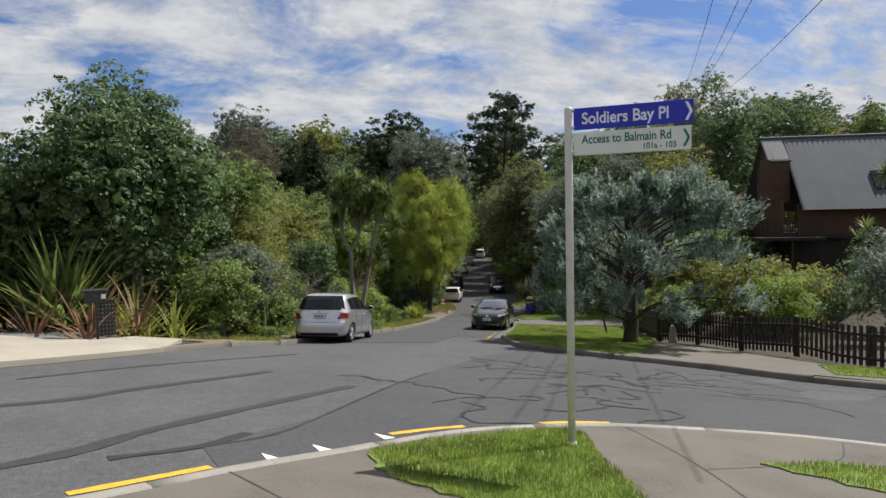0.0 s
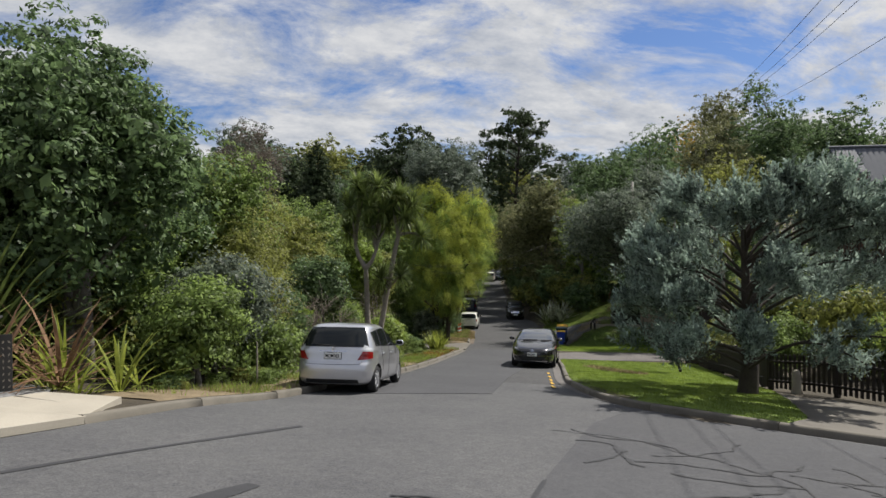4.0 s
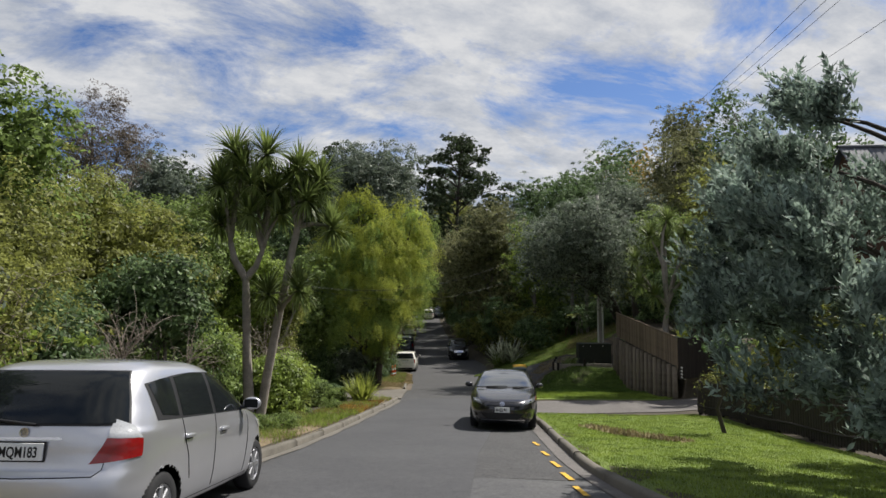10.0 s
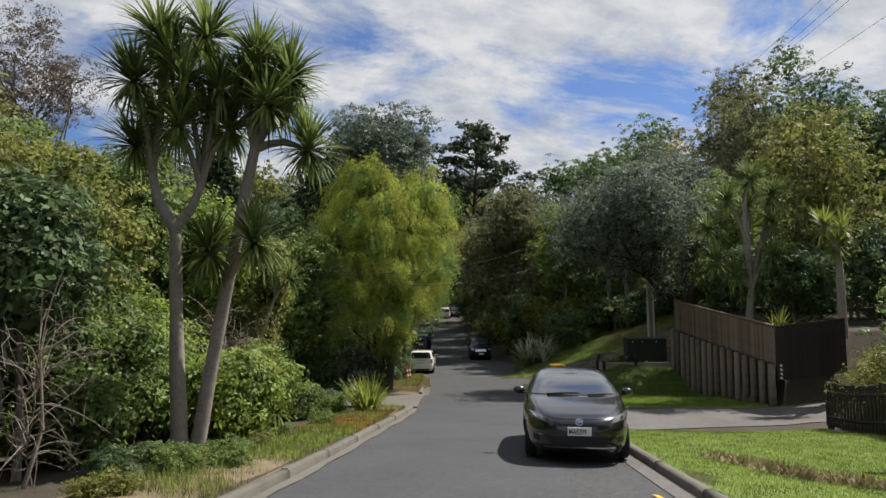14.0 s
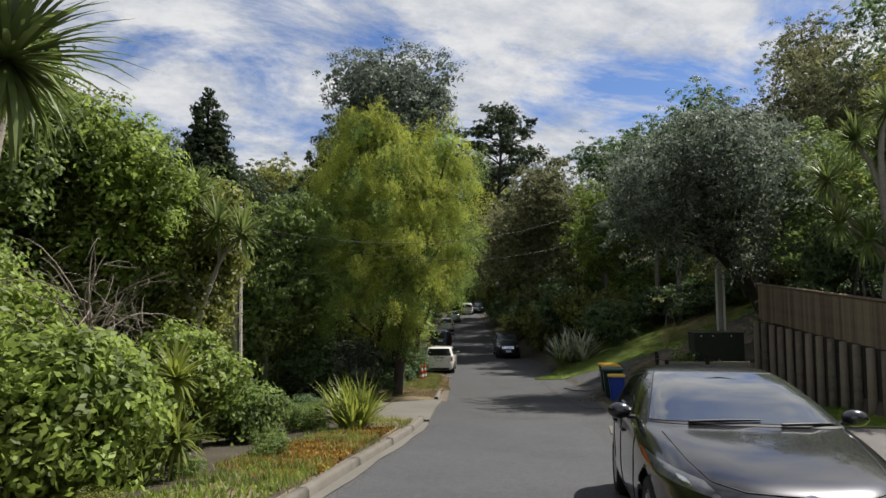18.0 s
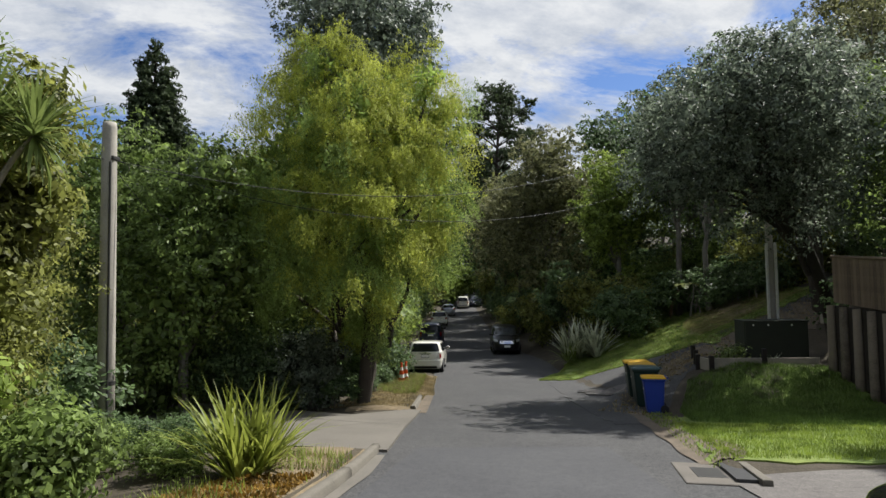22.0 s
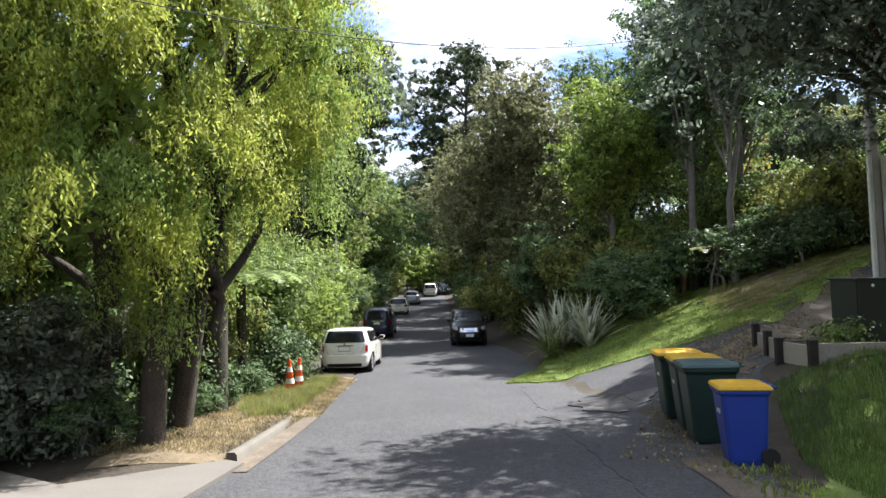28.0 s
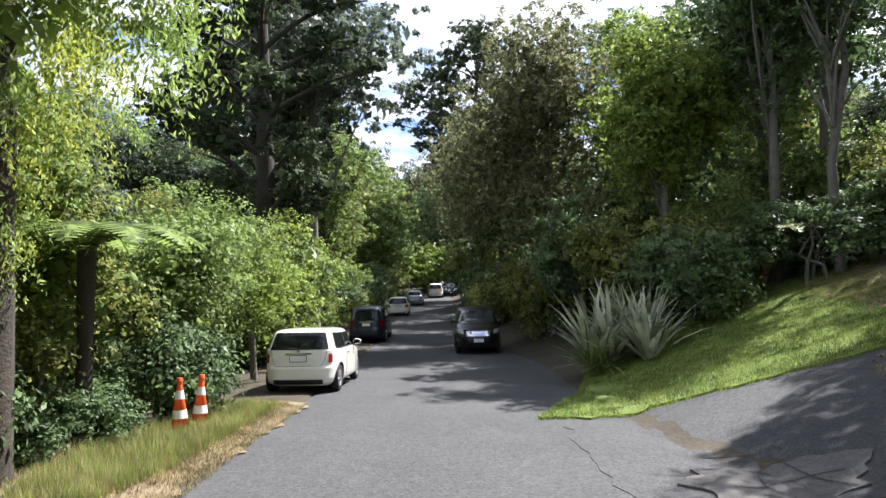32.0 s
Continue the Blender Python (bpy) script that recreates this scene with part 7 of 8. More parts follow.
def car(m, s, colour, label, number="", far=False, category="car"):
    root = thing(s["kind"], m, label, category)
    sh = Shell(s["levels"])
    L, R = s["length"], s["wheel"]
    z0, z1 = s["levels"][0][0], s["levels"][-1][0]
    # body with open wheel arches
    M_, N_ = (120, 34) if far else (440, 70)
    quarter = np.concatenate([np.linspace(0, 1, 300) ** 3.2 * math.pi / 4, math.pi / 2 - np.linspace(1, 0, 300)[1:] ** 3.2 * math.pi / 4])[:-1]
    ang = np.concatenate([quarter, math.pi - quarter[::-1], math.pi + quarter, 2 * math.pi - quarter[::-1]])
    ang = np.unique(np.round(ang, 12))

    def even(z):
        p = sh.ring(z, ang)
        p = np.concatenate([p, p[:1]])
        d = np.concatenate([[0], np.cumsum(np.linalg.norm(np.diff(p, axis=0), axis=1))])
        u = np.linspace(0, d[-1], M_, endpoint=False)
        return np.stack([np.interp(u, d, p[:, q]) for q in range(3)], 1)

    zs = np.concatenate([np.linspace(z0, z1 - 0.12, N_ - 12, endpoint=False), z1 - 0.12 * np.linspace(1, 0, 12) ** 1.7])
    V = np.stack([even(z) for z in zs])
    arch = R + 0.05
    inside = np.zeros(V.shape[:2], bool)
    for w in s["axles"]:
        dy, dz = V[:, :, 1] - w, V[:, :, 2] - R
        d = np.hypot(dy, dz) + 1e-6
        flank = (np.abs(V[:, :, 0]) > 0.5) & (V[:, :, 2] < R + arch + 0.05)
        snap = flank & (np.abs(d - arch) < 0.0145)
        V[:, :, 1] = np.where(snap, w + dy / d * arch, V[:, :, 1])
        V[:, :, 2] = np.where(snap, R + dz / d * arch, V[:, :, 2])
        inside |= flank & (d < arch + 0.004)
    nr_, k = V.shape[:2]
    F = []
    for i in range(nr_ - 1):
        for j in range(k):
            jn = (j + 1) % k
            if inside[i, j] and inside[i, jn] and inside[i + 1, j] and inside[i + 1, jn]:
                continue
            F.append((i * k + j, i * k + jn, (i + 1) * k + jn, (i + 1) * k + j))
    me = bpy.data.meshes.new("body")
    me.from_pydata(V.reshape(-1, 3).tolist(), [], F + [tuple((nr_ - 1) * k + j for j in range(k))])
    me.polygons.foreach_set("use_smooth", np.ones(len(me.polygons), bool))
    me.materials.append(colour)
    body = new("body", me)
    body.parent = root
    wmid = sh.level(R)[0]
    part("underbody", box(wmid * 1.5, L * 0.9, 0.26, 0.05, (0, L / 2, z0 - 0.02)), M["trim"], root)
    # glass and its dark surrounds
    for sx in (1, -1):
        part("window_surround", skin_patch(sh, "side", s["surround"], sx, 0.002, 24, 8, s.get("bow", 0.0)), M["trim"], root, smooth=True)
        for q in s["windows"]:
            part("side_window", skin_patch(sh, "side", q, sx, 0.005, 10, 7, s.get("bow", 0.0) * 0.35), M["glass"], root, smooth=True)
    for kind, name, material in (("front", "windscreen", "screen"), ("rear", "rear_window", "glass")):
        f0, za, f1, zb = s["screen" if kind == "front" else "rear"]
        part(name + "_surround", skin_patch(sh, kind, [(-f0 - 0.012, za - 0.015), (f0 + 0.012, za - 0.015), (f1 + 0.012, zb + 0.012), (-f1 - 0.012, zb + 0.012)], 1, 0.003, 41, 26), M["trim"], root, smooth=True)
        part(name, skin_patch(sh, kind, [(-f0, za), (f0, za), (f1, zb), (-f1, zb)], 1, 0.007, 41, 26), M[material], root, smooth=True)
    # wheels
    tyre = lathe([(R * 0.66, -0.085), (R * 0.9, -0.095), (R * 0.99, -0.07), (R, 0), (R * 0.99, 0.07), (R * 0.9, 0.095), (R * 0.66, 0.085)], 32, False)
    tm = bpy.data.meshes.new("tyre")
    for f in tyre.faces:
        f.smooth = True
    tyre.to_mesh(tm), tyre.free(), tm.materials.append(M["rubber"])
    rim = lathe([(R * 0.67, 0.06), (R * 0.64, 0.085), (R * 0.58, 0.07), (R * 0.54, 0.03), (0.0, 0.02)], 32, False)
    n_sp = s.get("spokes", 6)
    for i in range(n_sp):
        a = i * 2 * math.pi / n_sp
        box(R * 0.56, R * 0.2, 0.035, 0.01, (math.cos(a) * R * 0.31, math.sin(a) * R * 0.31, 0.05), rz=a, bm=rim)
    tmp = lathe([(R * 0.17, 0.03), (R * 0.17, 0.085), (R * 0.1, 0.095), (0, 0.096)], 14, False)
    q = bpy.data.meshes.new("hub")
    tmp.to_mesh(q), tmp.free(), rim.from_mesh(q), bpy.data.meshes.remove(q)
    rm = bpy.data.meshes.new("rim")
    rim.to_mesh(rm), rim.free(), rm.materials.append(M["rim"])
    back = lathe([(0.0, -0.02), (R * 0.66, -0.02)], 20, False)
    bm_ = bpy.data.meshes.new("brake_back")
    back.to_mesh(bm_), back.free(), bm_.materials.append(M["trim"])
    for w in s["axles"]:
        wx = sh.flank(w, R + arch * 0.6)
        for sx in (1, -1):
            wheel = new("wheel")
            wheel.parent = root
            wheel.matrix_local = Matrix.Translation((sx * (wx - 0.105), w, R)) @ Matrix.Rotation(sx * math.pi / 2, 4, "Y")
            for nm, d in (("tyre", tm), ("rim", rm), ("wheel_back", bm_)):
                o = new(nm, d)
                o.parent = wheel
            part("wheel_arch", box(0.02, 2 * arch, arch + 0.12, 0, (sx * (wx - 0.24), w, R * 0.6)), M["trim"], root)
    # mirrors, handles, plates, lamps and trim
    my, mz = s["mirror"]
    fx = sh.flank(my, mz)
    for sx in (1, -1):
        b = bmesh.new()
        bmesh.ops.create_uvsphere(b, u_segments=16, v_segments=10, radius=1, matrix=Matrix.Translation((sx * (fx + 0.125), my, mz + 0.075)) @ Matrix.Diagonal((0.105, 0.075, 0.07, 1)))
        for v in b.verts:
            v.co.y = max(v.co.y, my - 0.035)
        mr = part("mirror", b, s.get("mirror_paint") or colour, root, smooth=True)
        part("mirror_stalk", box(0.09, 0.05, 0.035, 0.012, (sx * (fx + 0.03), my + 0.01, mz + 0.012)), M["trim"], root)
        part("mirror_glass", box(0.15, 0.005, 0.09, 0.0, (sx * (fx + 0.125), my - 0.038, mz + 0.03)), M["glass"], mr)
        for hy, hz in s.get("handles", ()):
            part("door_handle", box(0.032, 0.18, 0.035, 0.013, (sx * (sh.flank(hy, hz) + 0.012), hy, hz), 2), colour, root, smooth=True)
            # flat black patch on the skin, painting the shade of the handle's hollow
            part("handle_recess", skin_patch(sh, "side", [(hy - 0.06, hz - 0.014), (hy + 0.06, hz - 0.014), (hy + 0.06, hz + 0.004), (hy - 0.06, hz + 0.004)], sx, 0.002, 5, 3), M["trim"], root)
        for name, kind, quad, material in s.get("lamps", ()):
            part(name, skin_patch(sh, kind, quad, sx, 0.008, 12, 7), M[material], root, smooth=True)
        for kind, pts in s.get("side_seams", ()):
            skin_line(sh, "door_seam", kind, pts, sx, 0.0045, M["trim"], root)
    for name, kind, quad, material in s.get("panels", ()):
        part(name, skin_patch(sh, kind, quad, 1, 0.005, 17, 5), M[material], root, smooth=True)
    for kind, pts in s.get("seams", ()):
        skin_line(sh, "panel_seam", kind, pts, 1, 0.0045, M["trim"], root)
    for pz, front in s["plates"]:
        d = 1 if front else -1
        y = max(d * sh.end(0.1, pz + dz, front)[1] for dz in (0.0, 0.06, 0.125)) * d
        pl = part("number_plate", box(0.36, 0.012, 0.125, 0.003, (0, y + d * 0.014, pz)), M["plate"], root)
        part("plate_frame", box(0.385, 0.010, 0.15, 0.004, (0, y + d * 0.006, pz - 0.012)), M["trim"], root)
        if number:
            text_mesh(number, 0.108, M["platetext"], pl, pose(0.162 if front else -0.162, y + d * 0.0215, pz + 0.024, 90, 0, 180 if front else 0), narrow=0.72 if len(number) > 5 else 0.8)
    for kind, a, c, r in s.get("wipers", ()):
        p0, p1 = (np.array(sh.point(kind, *v, 1, 0.016)) for v in (a, c))
        mid = np.array(sh.point(kind, (a[0] + c[0]) / 2, (a[1] + c[1]) / 2, 1, 0.02))
        mesh_ob("wiper", *tube_data([p0, mid, p1], [r, r * 0.9, r * 0.5], 5), M["trim"], root)
    if "badge" in s:
        kind, bz, br = s["badge"]
        x, y = sh.end(0.0, bz, kind == "front")
        d = 1 if kind == "front" else -1
        ring = lathe([(br * 0.75, 0.0), (br * 0.75, 0.008), (br, 0.008), (br, 0.0)], 20)
        part("badge", ring, M["chrome"], root).matrix_local = Matrix.Translation((0, y + d * 0.004, bz)) @ Matrix.Rotation(-d * math.pi / 2 + (0.35 if d > 0 else 0), 4, "X")
    return root


HATCH = dict(
    kind="hatchback", length=3.83, wheel=0.285, axles=(0.62, 3.07), spokes=8, bow=0.05,
    levels=[(0.19, 0.7452, 0.11, 3.75, 6.5, 3.8), (0.24, 0.8176, 0.03, 3.83, 6.5, 3.5), (0.34, 0.8539, -0.008, 3.87, 6.5, 3.4), (0.5, 0.8668, -0.02, 3.88, 6.8, 3.2), (0.6, 0.8668, -0.012, 3.87, 6.8, 3.2), (0.66, 0.8668, 0.03, 3.84, 7.1, 3.2), (0.76, 0.8642, 0.045, 3.75, 7.1, 3.4), (0.84, 0.859, 0.05, 3.57, 7.4, 3.5), (0.9, 0.8508, 0.058, 3.33, 7.4, 3.8), (0.959, 0.8384, 0.07, 3.03, 6.0, 4.2), (1.016, 0.8197, 0.095, 2.85, 5.8, 4.8), (1.139, 0.7783, 0.16, 2.58, 5.5, 5.0), (1.281, 0.7245, 0.245, 2.28, 5.5, 5.0), (1.375, 0.6779, 0.325, 2.05, 5.2, 4.8), (1.427, 0.6313, 0.41, 1.89, 4.4, 4.5), (1.46, 0.5589, 0.54, 1.77, 4.0, 4.2), (1.481, 0.4347, 0.73, 1.65, 3.3, 3.8), (1.493, 0.1863, 0.98, 1.45, 2.8, 3.1)],
    surround=[(0.50, 0.983), (2.62, 0.95), (2.04, 1.352), (0.46, 1.281)],
    windows=[[(0.58, 1.026), (0.86, 1.002), (0.86, 1.323), (0.50, 1.276)], [(0.93, 0.997), (1.60, 0.978), (1.60, 1.361), (0.93, 1.328)], [(1.67, 0.976), (2.52, 0.964), (2.03, 1.333), (1.67, 1.361)]],
    screen=(0.84, 1.015, 0.84, 1.375), rear=(0.87, 0.985, 0.86, 1.375), mirror=(2.42, 0.95), handles=((1.02, 0.80), (1.84, 0.79)),
    lamps=[("tail_light", "rear_corner", [(80, 0.70), (38, 0.735), (36, 0.87), (71, 0.885)], "redlens"), ("indicator_lens", "rear_corner", [(71, 0.888), (36, 0.874), (44, 0.97), (60, 1.02)], "clearlens"), ("headlight", "front_corner", [(60, 0.66), (26, 0.72), (24, 0.82), (56, 0.76)], "clearlens")],
    plates=[(0.725, False), (0.38, True)],
    panels=[("handle_strip", "rear", [(-0.36, 0.872), (0.36, 0.872), (0.34, 0.892), (-0.34, 0.892)], "chrome"), ("lower_valance", "rear", [(-0.72, 0.215), (0.72, 0.215), (0.66, 0.30), (-0.66, 0.30)], "trim"), ("lower_grille", "front", [(-0.5, 0.26), (0.5, 0.26), (0.5, 0.34), (-0.5, 0.34)], "trim")],
    seams=[("rear", [(-0.80, 0.96), (-0.74, 0.80), (-0.72, 0.66), (-0.66, 0.615), (0.0, 0.60), (0.66, 0.615), (0.72, 0.66), (0.74, 0.80), (0.80, 0.96)])],
    side_seams=[("side", [(1.635, 0.97), (1.625, 0.6), (1.60, 0.30)]), ("side", [(2.60, 0.95), (2.58, 0.6), (2.50, 0.30)]), ("side", [(0.90, 0.99), (0.94, 0.80), (1.02, 0.64), (1.06, 0.45)]), ("side", [(1.0, 0.27), (2.65, 0.27)])],
    wipers=[("rear", (0.10, 0.965), (-0.62, 1.02), 0.012)], badge=("rear", 0.925, 0.036),
)
SEDAN = dict(
    kind="hatchback", length=4.46, wheel=0.31, axles=(0.82, 3.46), spokes=5, bow=0.05,
    levels=[(0.18, 0.76, 0.14, 4.34, 5.6, 3.9), (0.24, 0.83, 0.05, 4.42, 5.6, 3.6), (0.36, 0.865, 0.01, 4.455, 5.6, 3.5), (0.5, 0.8775, 0.0, 4.46, 5.6, 3.5), (0.6, 0.8775, 0.01, 4.44, 5.6, 3.5), (0.66, 0.8775, 0.03, 4.4, 5.6, 3.6), (0.72, 0.876, 0.045, 4.3, 5.6, 3.8), (0.79, 0.872, 0.055, 4.08, 5.6, 4.1), (0.86, 0.865, 0.065, 3.8, 5.9, 4.5), (0.92, 0.855, 0.08, 3.5, 5.9, 5.2), (0.97, 0.84, 0.1, 3.24, 5.9, 5.8), (1.038, 0.81, 0.16, 3.06, 4.6, 6.1), (1.156, 0.755, 0.31, 2.78, 4.4, 6.1), (1.273, 0.695, 0.5, 2.46, 4.1, 5.8), (1.352, 0.645, 0.68, 2.2, 3.9, 5.5), (1.401, 0.59, 0.84, 2.02, 3.7, 4.3), (1.43, 0.51, 1.02, 1.88, 3.4, 3.8), (1.45, 0.38, 1.22, 1.74, 3.2, 3.6), (1.46, 0.16, 1.45, 1.62, 2.9, 3.0)],
    surround=[(0.74, 1.02), (3.0, 0.975), (2.28, 1.345), (0.98, 1.275)],
    windows=[[(0.84, 1.05), (1.04, 1.03), (1.08, 1.26), (1.02, 1.24)], [(1.10, 1.025), (1.88, 1.0), (1.88, 1.355), (1.14, 1.29)], [(1.95, 1.0), (2.88, 0.985), (2.26, 1.325), (1.95, 1.355)]],
    screen=(0.89, 0.995, 0.87, 1.375), rear=(0.80, 1.06, 0.78, 1.36), mirror=(2.74, 0.965), mirror_paint=None, handles=((1.22, 0.83), (2.10, 0.81)),
    lamps=[("headlight", "front_corner", [(70, 0.62), (34, 0.69), (24, 0.815), (64, 0.715)], "headlens"), ("indicator_lens", "front_corner", [(31, 0.70), (24, 0.735), (20.5, 0.82), (25, 0.80)], "amber"), ("headlight_reflector", "front_corner", [(57, 0.66), (50, 0.675), (49, 0.725), (55, 0.71)], "chrome"), ("fog_lamp", "front_corner", [(58, 0.33), (48, 0.34), (48, 0.42), (57, 0.41)], "trim"), ("tail_light", "rear_corner", [(68, 0.80), (40, 0.84), (38, 0.93), (66, 0.93)], "redlens")],
    plates=[(0.435, True)],
    panels=[("lower_grille", "front", [(-0.44, 0.27), (0.44, 0.27), (0.62, 0.42), (-0.62, 0.42)], "trim"), ("upper_grille", "front", [(-0.46, 0.575), (0.46, 0.575), (0.40, 0.605), (-0.40, 0.605)], "trim"), ("lower_lip", "front", [(-0.66, 0.245), (0.66, 0.245), (0.64, 0.268), (-0.64, 0.268)], "chrome"), ("intake_edge", "front", [(-0.70, 0.43), (-0.64, 0.425), (-0.64, 0.436), (-0.70, 0.442)], "chrome"), ("intake_edge", "front", [(0.64, 0.425), (0.70, 0.43), (0.70, 0.442), (0.64, 0.436)], "chrome"), ("registration_label", "front", [(-0.83, 1.30), (-0.77, 1.30), (-0.76, 1.35), (-0.81, 1.35)], "plate")],
    seams=[("front", [(-0.80, 0.93), (-0.70, 0.80), (-0.60, 0.715), (-0.40, 0.68), (0.0, 0.672), (0.40, 0.68), (0.60, 0.715), (0.70, 0.80), (0.80, 0.93)])],
    side_seams=[("side", [(1.915, 0.99), (1.90, 0.6), (1.88, 0.30)]), ("side", [(2.98, 0.97), (2.96, 0.6), (2.88, 0.30)]), ("side", [(1.05, 1.02), (1.10, 0.80), (1.22, 0.62), (1.26, 0.45)]), ("side", [(1.2, 0.26), (3.05, 0.26)])],
    wipers=[("front", (0.55, 0.985), (-0.12, 1.01), 0.014), ("front", (-0.28, 0.985), (-0.80, 1.0), 0.013)], badge=("front", 0.635, 0.06),
)
MINI = dict(
    kind="small_hatchback", length=3.70, wheel=0.30, axles=(0.62, 3.08), spokes=5, bow=0.03,
    levels=[(0.17, 0.72, 0.12, 3.6, 5.6, 3.6), (0.24, 0.8, 0.03, 3.67, 5.6, 3.4), (0.36, 0.832, 0.0, 3.69, 5.6, 3.2), (0.54, 0.842, 0.0, 3.7, 5.9, 3.2), (0.6, 0.842, 0.03, 3.67, 6.2, 3.2), (0.76, 0.84, 0.045, 3.58, 6.2, 3.4), (0.86, 0.832, 0.06, 3.3, 6.2, 3.6), (0.93, 0.82, 0.075, 2.75, 6.2, 4.3), (1.0, 0.795, 0.1, 2.5, 5.2, 4.8), (1.15, 0.75, 0.16, 2.34, 5.2, 5.0), (1.28, 0.71, 0.23, 2.22, 5.0, 5.0), (1.35, 0.665, 0.3, 2.12, 4.8, 4.8), (1.385, 0.58, 0.45, 1.98, 4.2, 4.1), (1.402, 0.44, 0.65, 1.8, 3.8, 3.6), (1.41, 0.2, 0.95, 1.5, 3.1, 3.0)],
    surround=[(0.36, 0.95), (2.42, 0.945), (2.12, 1.31), (0.44, 1.31)],
    windows=[[(0.42, 0.985), (1.20, 0.975), (1.20, 1.29), (0.48, 1.29)], [(1.27, 0.975), (2.30, 0.965), (2.08, 1.285), (1.27, 1.29)]],
    screen=(0.84, 0.99, 0.82, 1.32), rear=(0.80, 0.965, 0.78, 1.31), mirror=(2.2, 0.95), handles=((1.45, 0.82),),
    lamps=[("tail_light", "rear_corner", [(62, 0.66), (50, 0.67), (50, 0.86), (62, 0.86)], "redlens"), ("headlight", "front_corner", [(58, 0.62), (34, 0.64), (34, 0.80), (54, 0.78)], "clearlens")],
    plates=[(0.70, False), (0.36, True)],
    panels=[("lower_valance", "rear", [(-0.70, 0.20), (0.70, 0.20), (0.66, 0.31), (-0.66, 0.31)], "trim"), ("handle_strip", "rear", [(-0.36, 0.852), (0.36, 0.852), (0.34, 0.878), (-0.34, 0.878)], "chrome"), ("grille", "front", [(-0.42, 0.46), (0.42, 0.46), (0.40, 0.60), (-0.40, 0.60)], "chrome")],
    seams=[("rear", [(-0.76, 0.93), (-0.68, 0.72), (-0.60, 0.60), (0.60, 0.60), (0.68, 0.72), (0.76, 0.93)])],
    side_seams=[("side", [(1.235, 0.96), (1.22, 0.6), (1.20, 0.28)]), ("side", [(2.42, 0.93), (2.40, 0.6), (2.34, 0.28)]), ("side", [(0.95, 0.25), (2.7, 0.25)])],
    wipers=[("rear", (0.0, 0.95), (-0.5, 0.985), 0.010)], badge=("rear", 0.92, 0.03),
)
SUV = dict(
    kind="suv", length=4.6, wheel=0.36, axles=(0.85, 3.6), spokes=5, bow=0.03,
    levels=[(0.24, 0.80, 0.12, 4.48, 4.4, 3.6), (0.34, 0.87, 0.02, 4.58, 4.4, 3.6), (0.50, 0.895, 0.0, 4.60, 4.6, 3.6), (0.66, 0.90, 0.01, 4.59, 4.8, 3.6), (0.74, 0.90, 0.04, 4.55, 4.8, 3.6), (0.90, 0.895, 0.05, 4.48, 4.8, 3.6), (0.99, 0.885, 0.06, 4.15, 4.8, 3.8), (1.05, 0.875, 0.07, 3.55, 4.8, 4.0), (1.12, 0.855, 0.085, 3.30, 4.8, 4.2), (1.30, 0.815, 0.14, 3.05, 4.6, 4.4), (1.50, 0.765, 0.21, 2.76, 4.6, 4.4), (1.61, 0.72, 0.28, 2.58, 4.2, 4.0), (1.66, 0.65, 0.40, 2.44, 3.8, 3.6), (1.695, 0.52, 0.62, 2.28, 3.2, 3.2), (1.72, 0.2, 1.0, 1.9, 2.5, 2.5)],
    surround=[(0.34, 1.10), (3.12, 1.08), (2.62, 1.555), (0.44, 1.555)],
    windows=[[(0.42, 1.13), (0.92, 1.12), (0.92, 1.53), (0.52, 1.53)], [(1.0, 1.12), (1.86, 1.11), (1.86, 1.53), (1.0, 1.53)], [(1.94, 1.11), (2.98, 1.10), (2.56, 1.53), (1.94, 1.53)]],
    screen=(0.86, 1.12, 0.84, 1.57), rear=(0.82, 1.10, 0.80, 1.56), mirror=(2.85, 1.10), handles=((1.1, 0.95), (2.1, 0.95)),
    lamps=[("tail_light", "rear_corner", [(64, 0.78), (48, 0.79), (48, 1.06), (62, 1.06)], "redlens"), ("headlight", "front_corner", [(66, 0.76), (32, 0.80), (32, 0.94), (64, 0.92)], "clearlens")],
    plates=[(0.82, False), (0.46, True)],
    panels=[("handle_strip", "rear", [(-0.36, 0.98), (0.36, 0.98), (0.35, 1.02), (-0.35, 1.02)], "chrome"), ("grille", "front", [(-0.5, 0.68), (0.5, 0.68), (0.5, 0.86), (-0.5, 0.86)], "chrome"), ("bumper_step", "rear", [(-0.7, 0.46), (0.7, 0.46), (0.7, 0.52), (-0.7, 0.52)], "trim")],
    side_seams=[("side", [(1.9, 1.08), (1.9, 0.4)])],
)


def parked(x, y, heading, back, spec):
    """The pose of a car whose tail (or nose) centre stands at x, y; heading in degrees from the street's way down."""
    a = radians(heading)
    d = Vector((-math.sin(a), math.cos(a), 0))
    L = spec["length"]
    p0 = Vector((x, y, 0)) if back else Vector((x, y, 0)) - d * L
    def g(v):
        return Vector((v.x, v.y, float(road_z(v.x, v.y)) + 0.012))
    r = Vector((d.y, -d.x, 0))
    f0, f1 = g(p0), g(p0 + d * L)
    up_side = g(p0 + d * L / 2 + r * 0.8) - g(p0 + d * L / 2 - r * 0.8)
    fwd = (f1 - f0).normalized()
    side = up_side.normalized()
    up = side.cross(fwd).normalized()
    side = fwd.cross(up)
    m = Matrix((side, fwd, up)).transposed().to_4x4()
    m.translation = f0
    return m


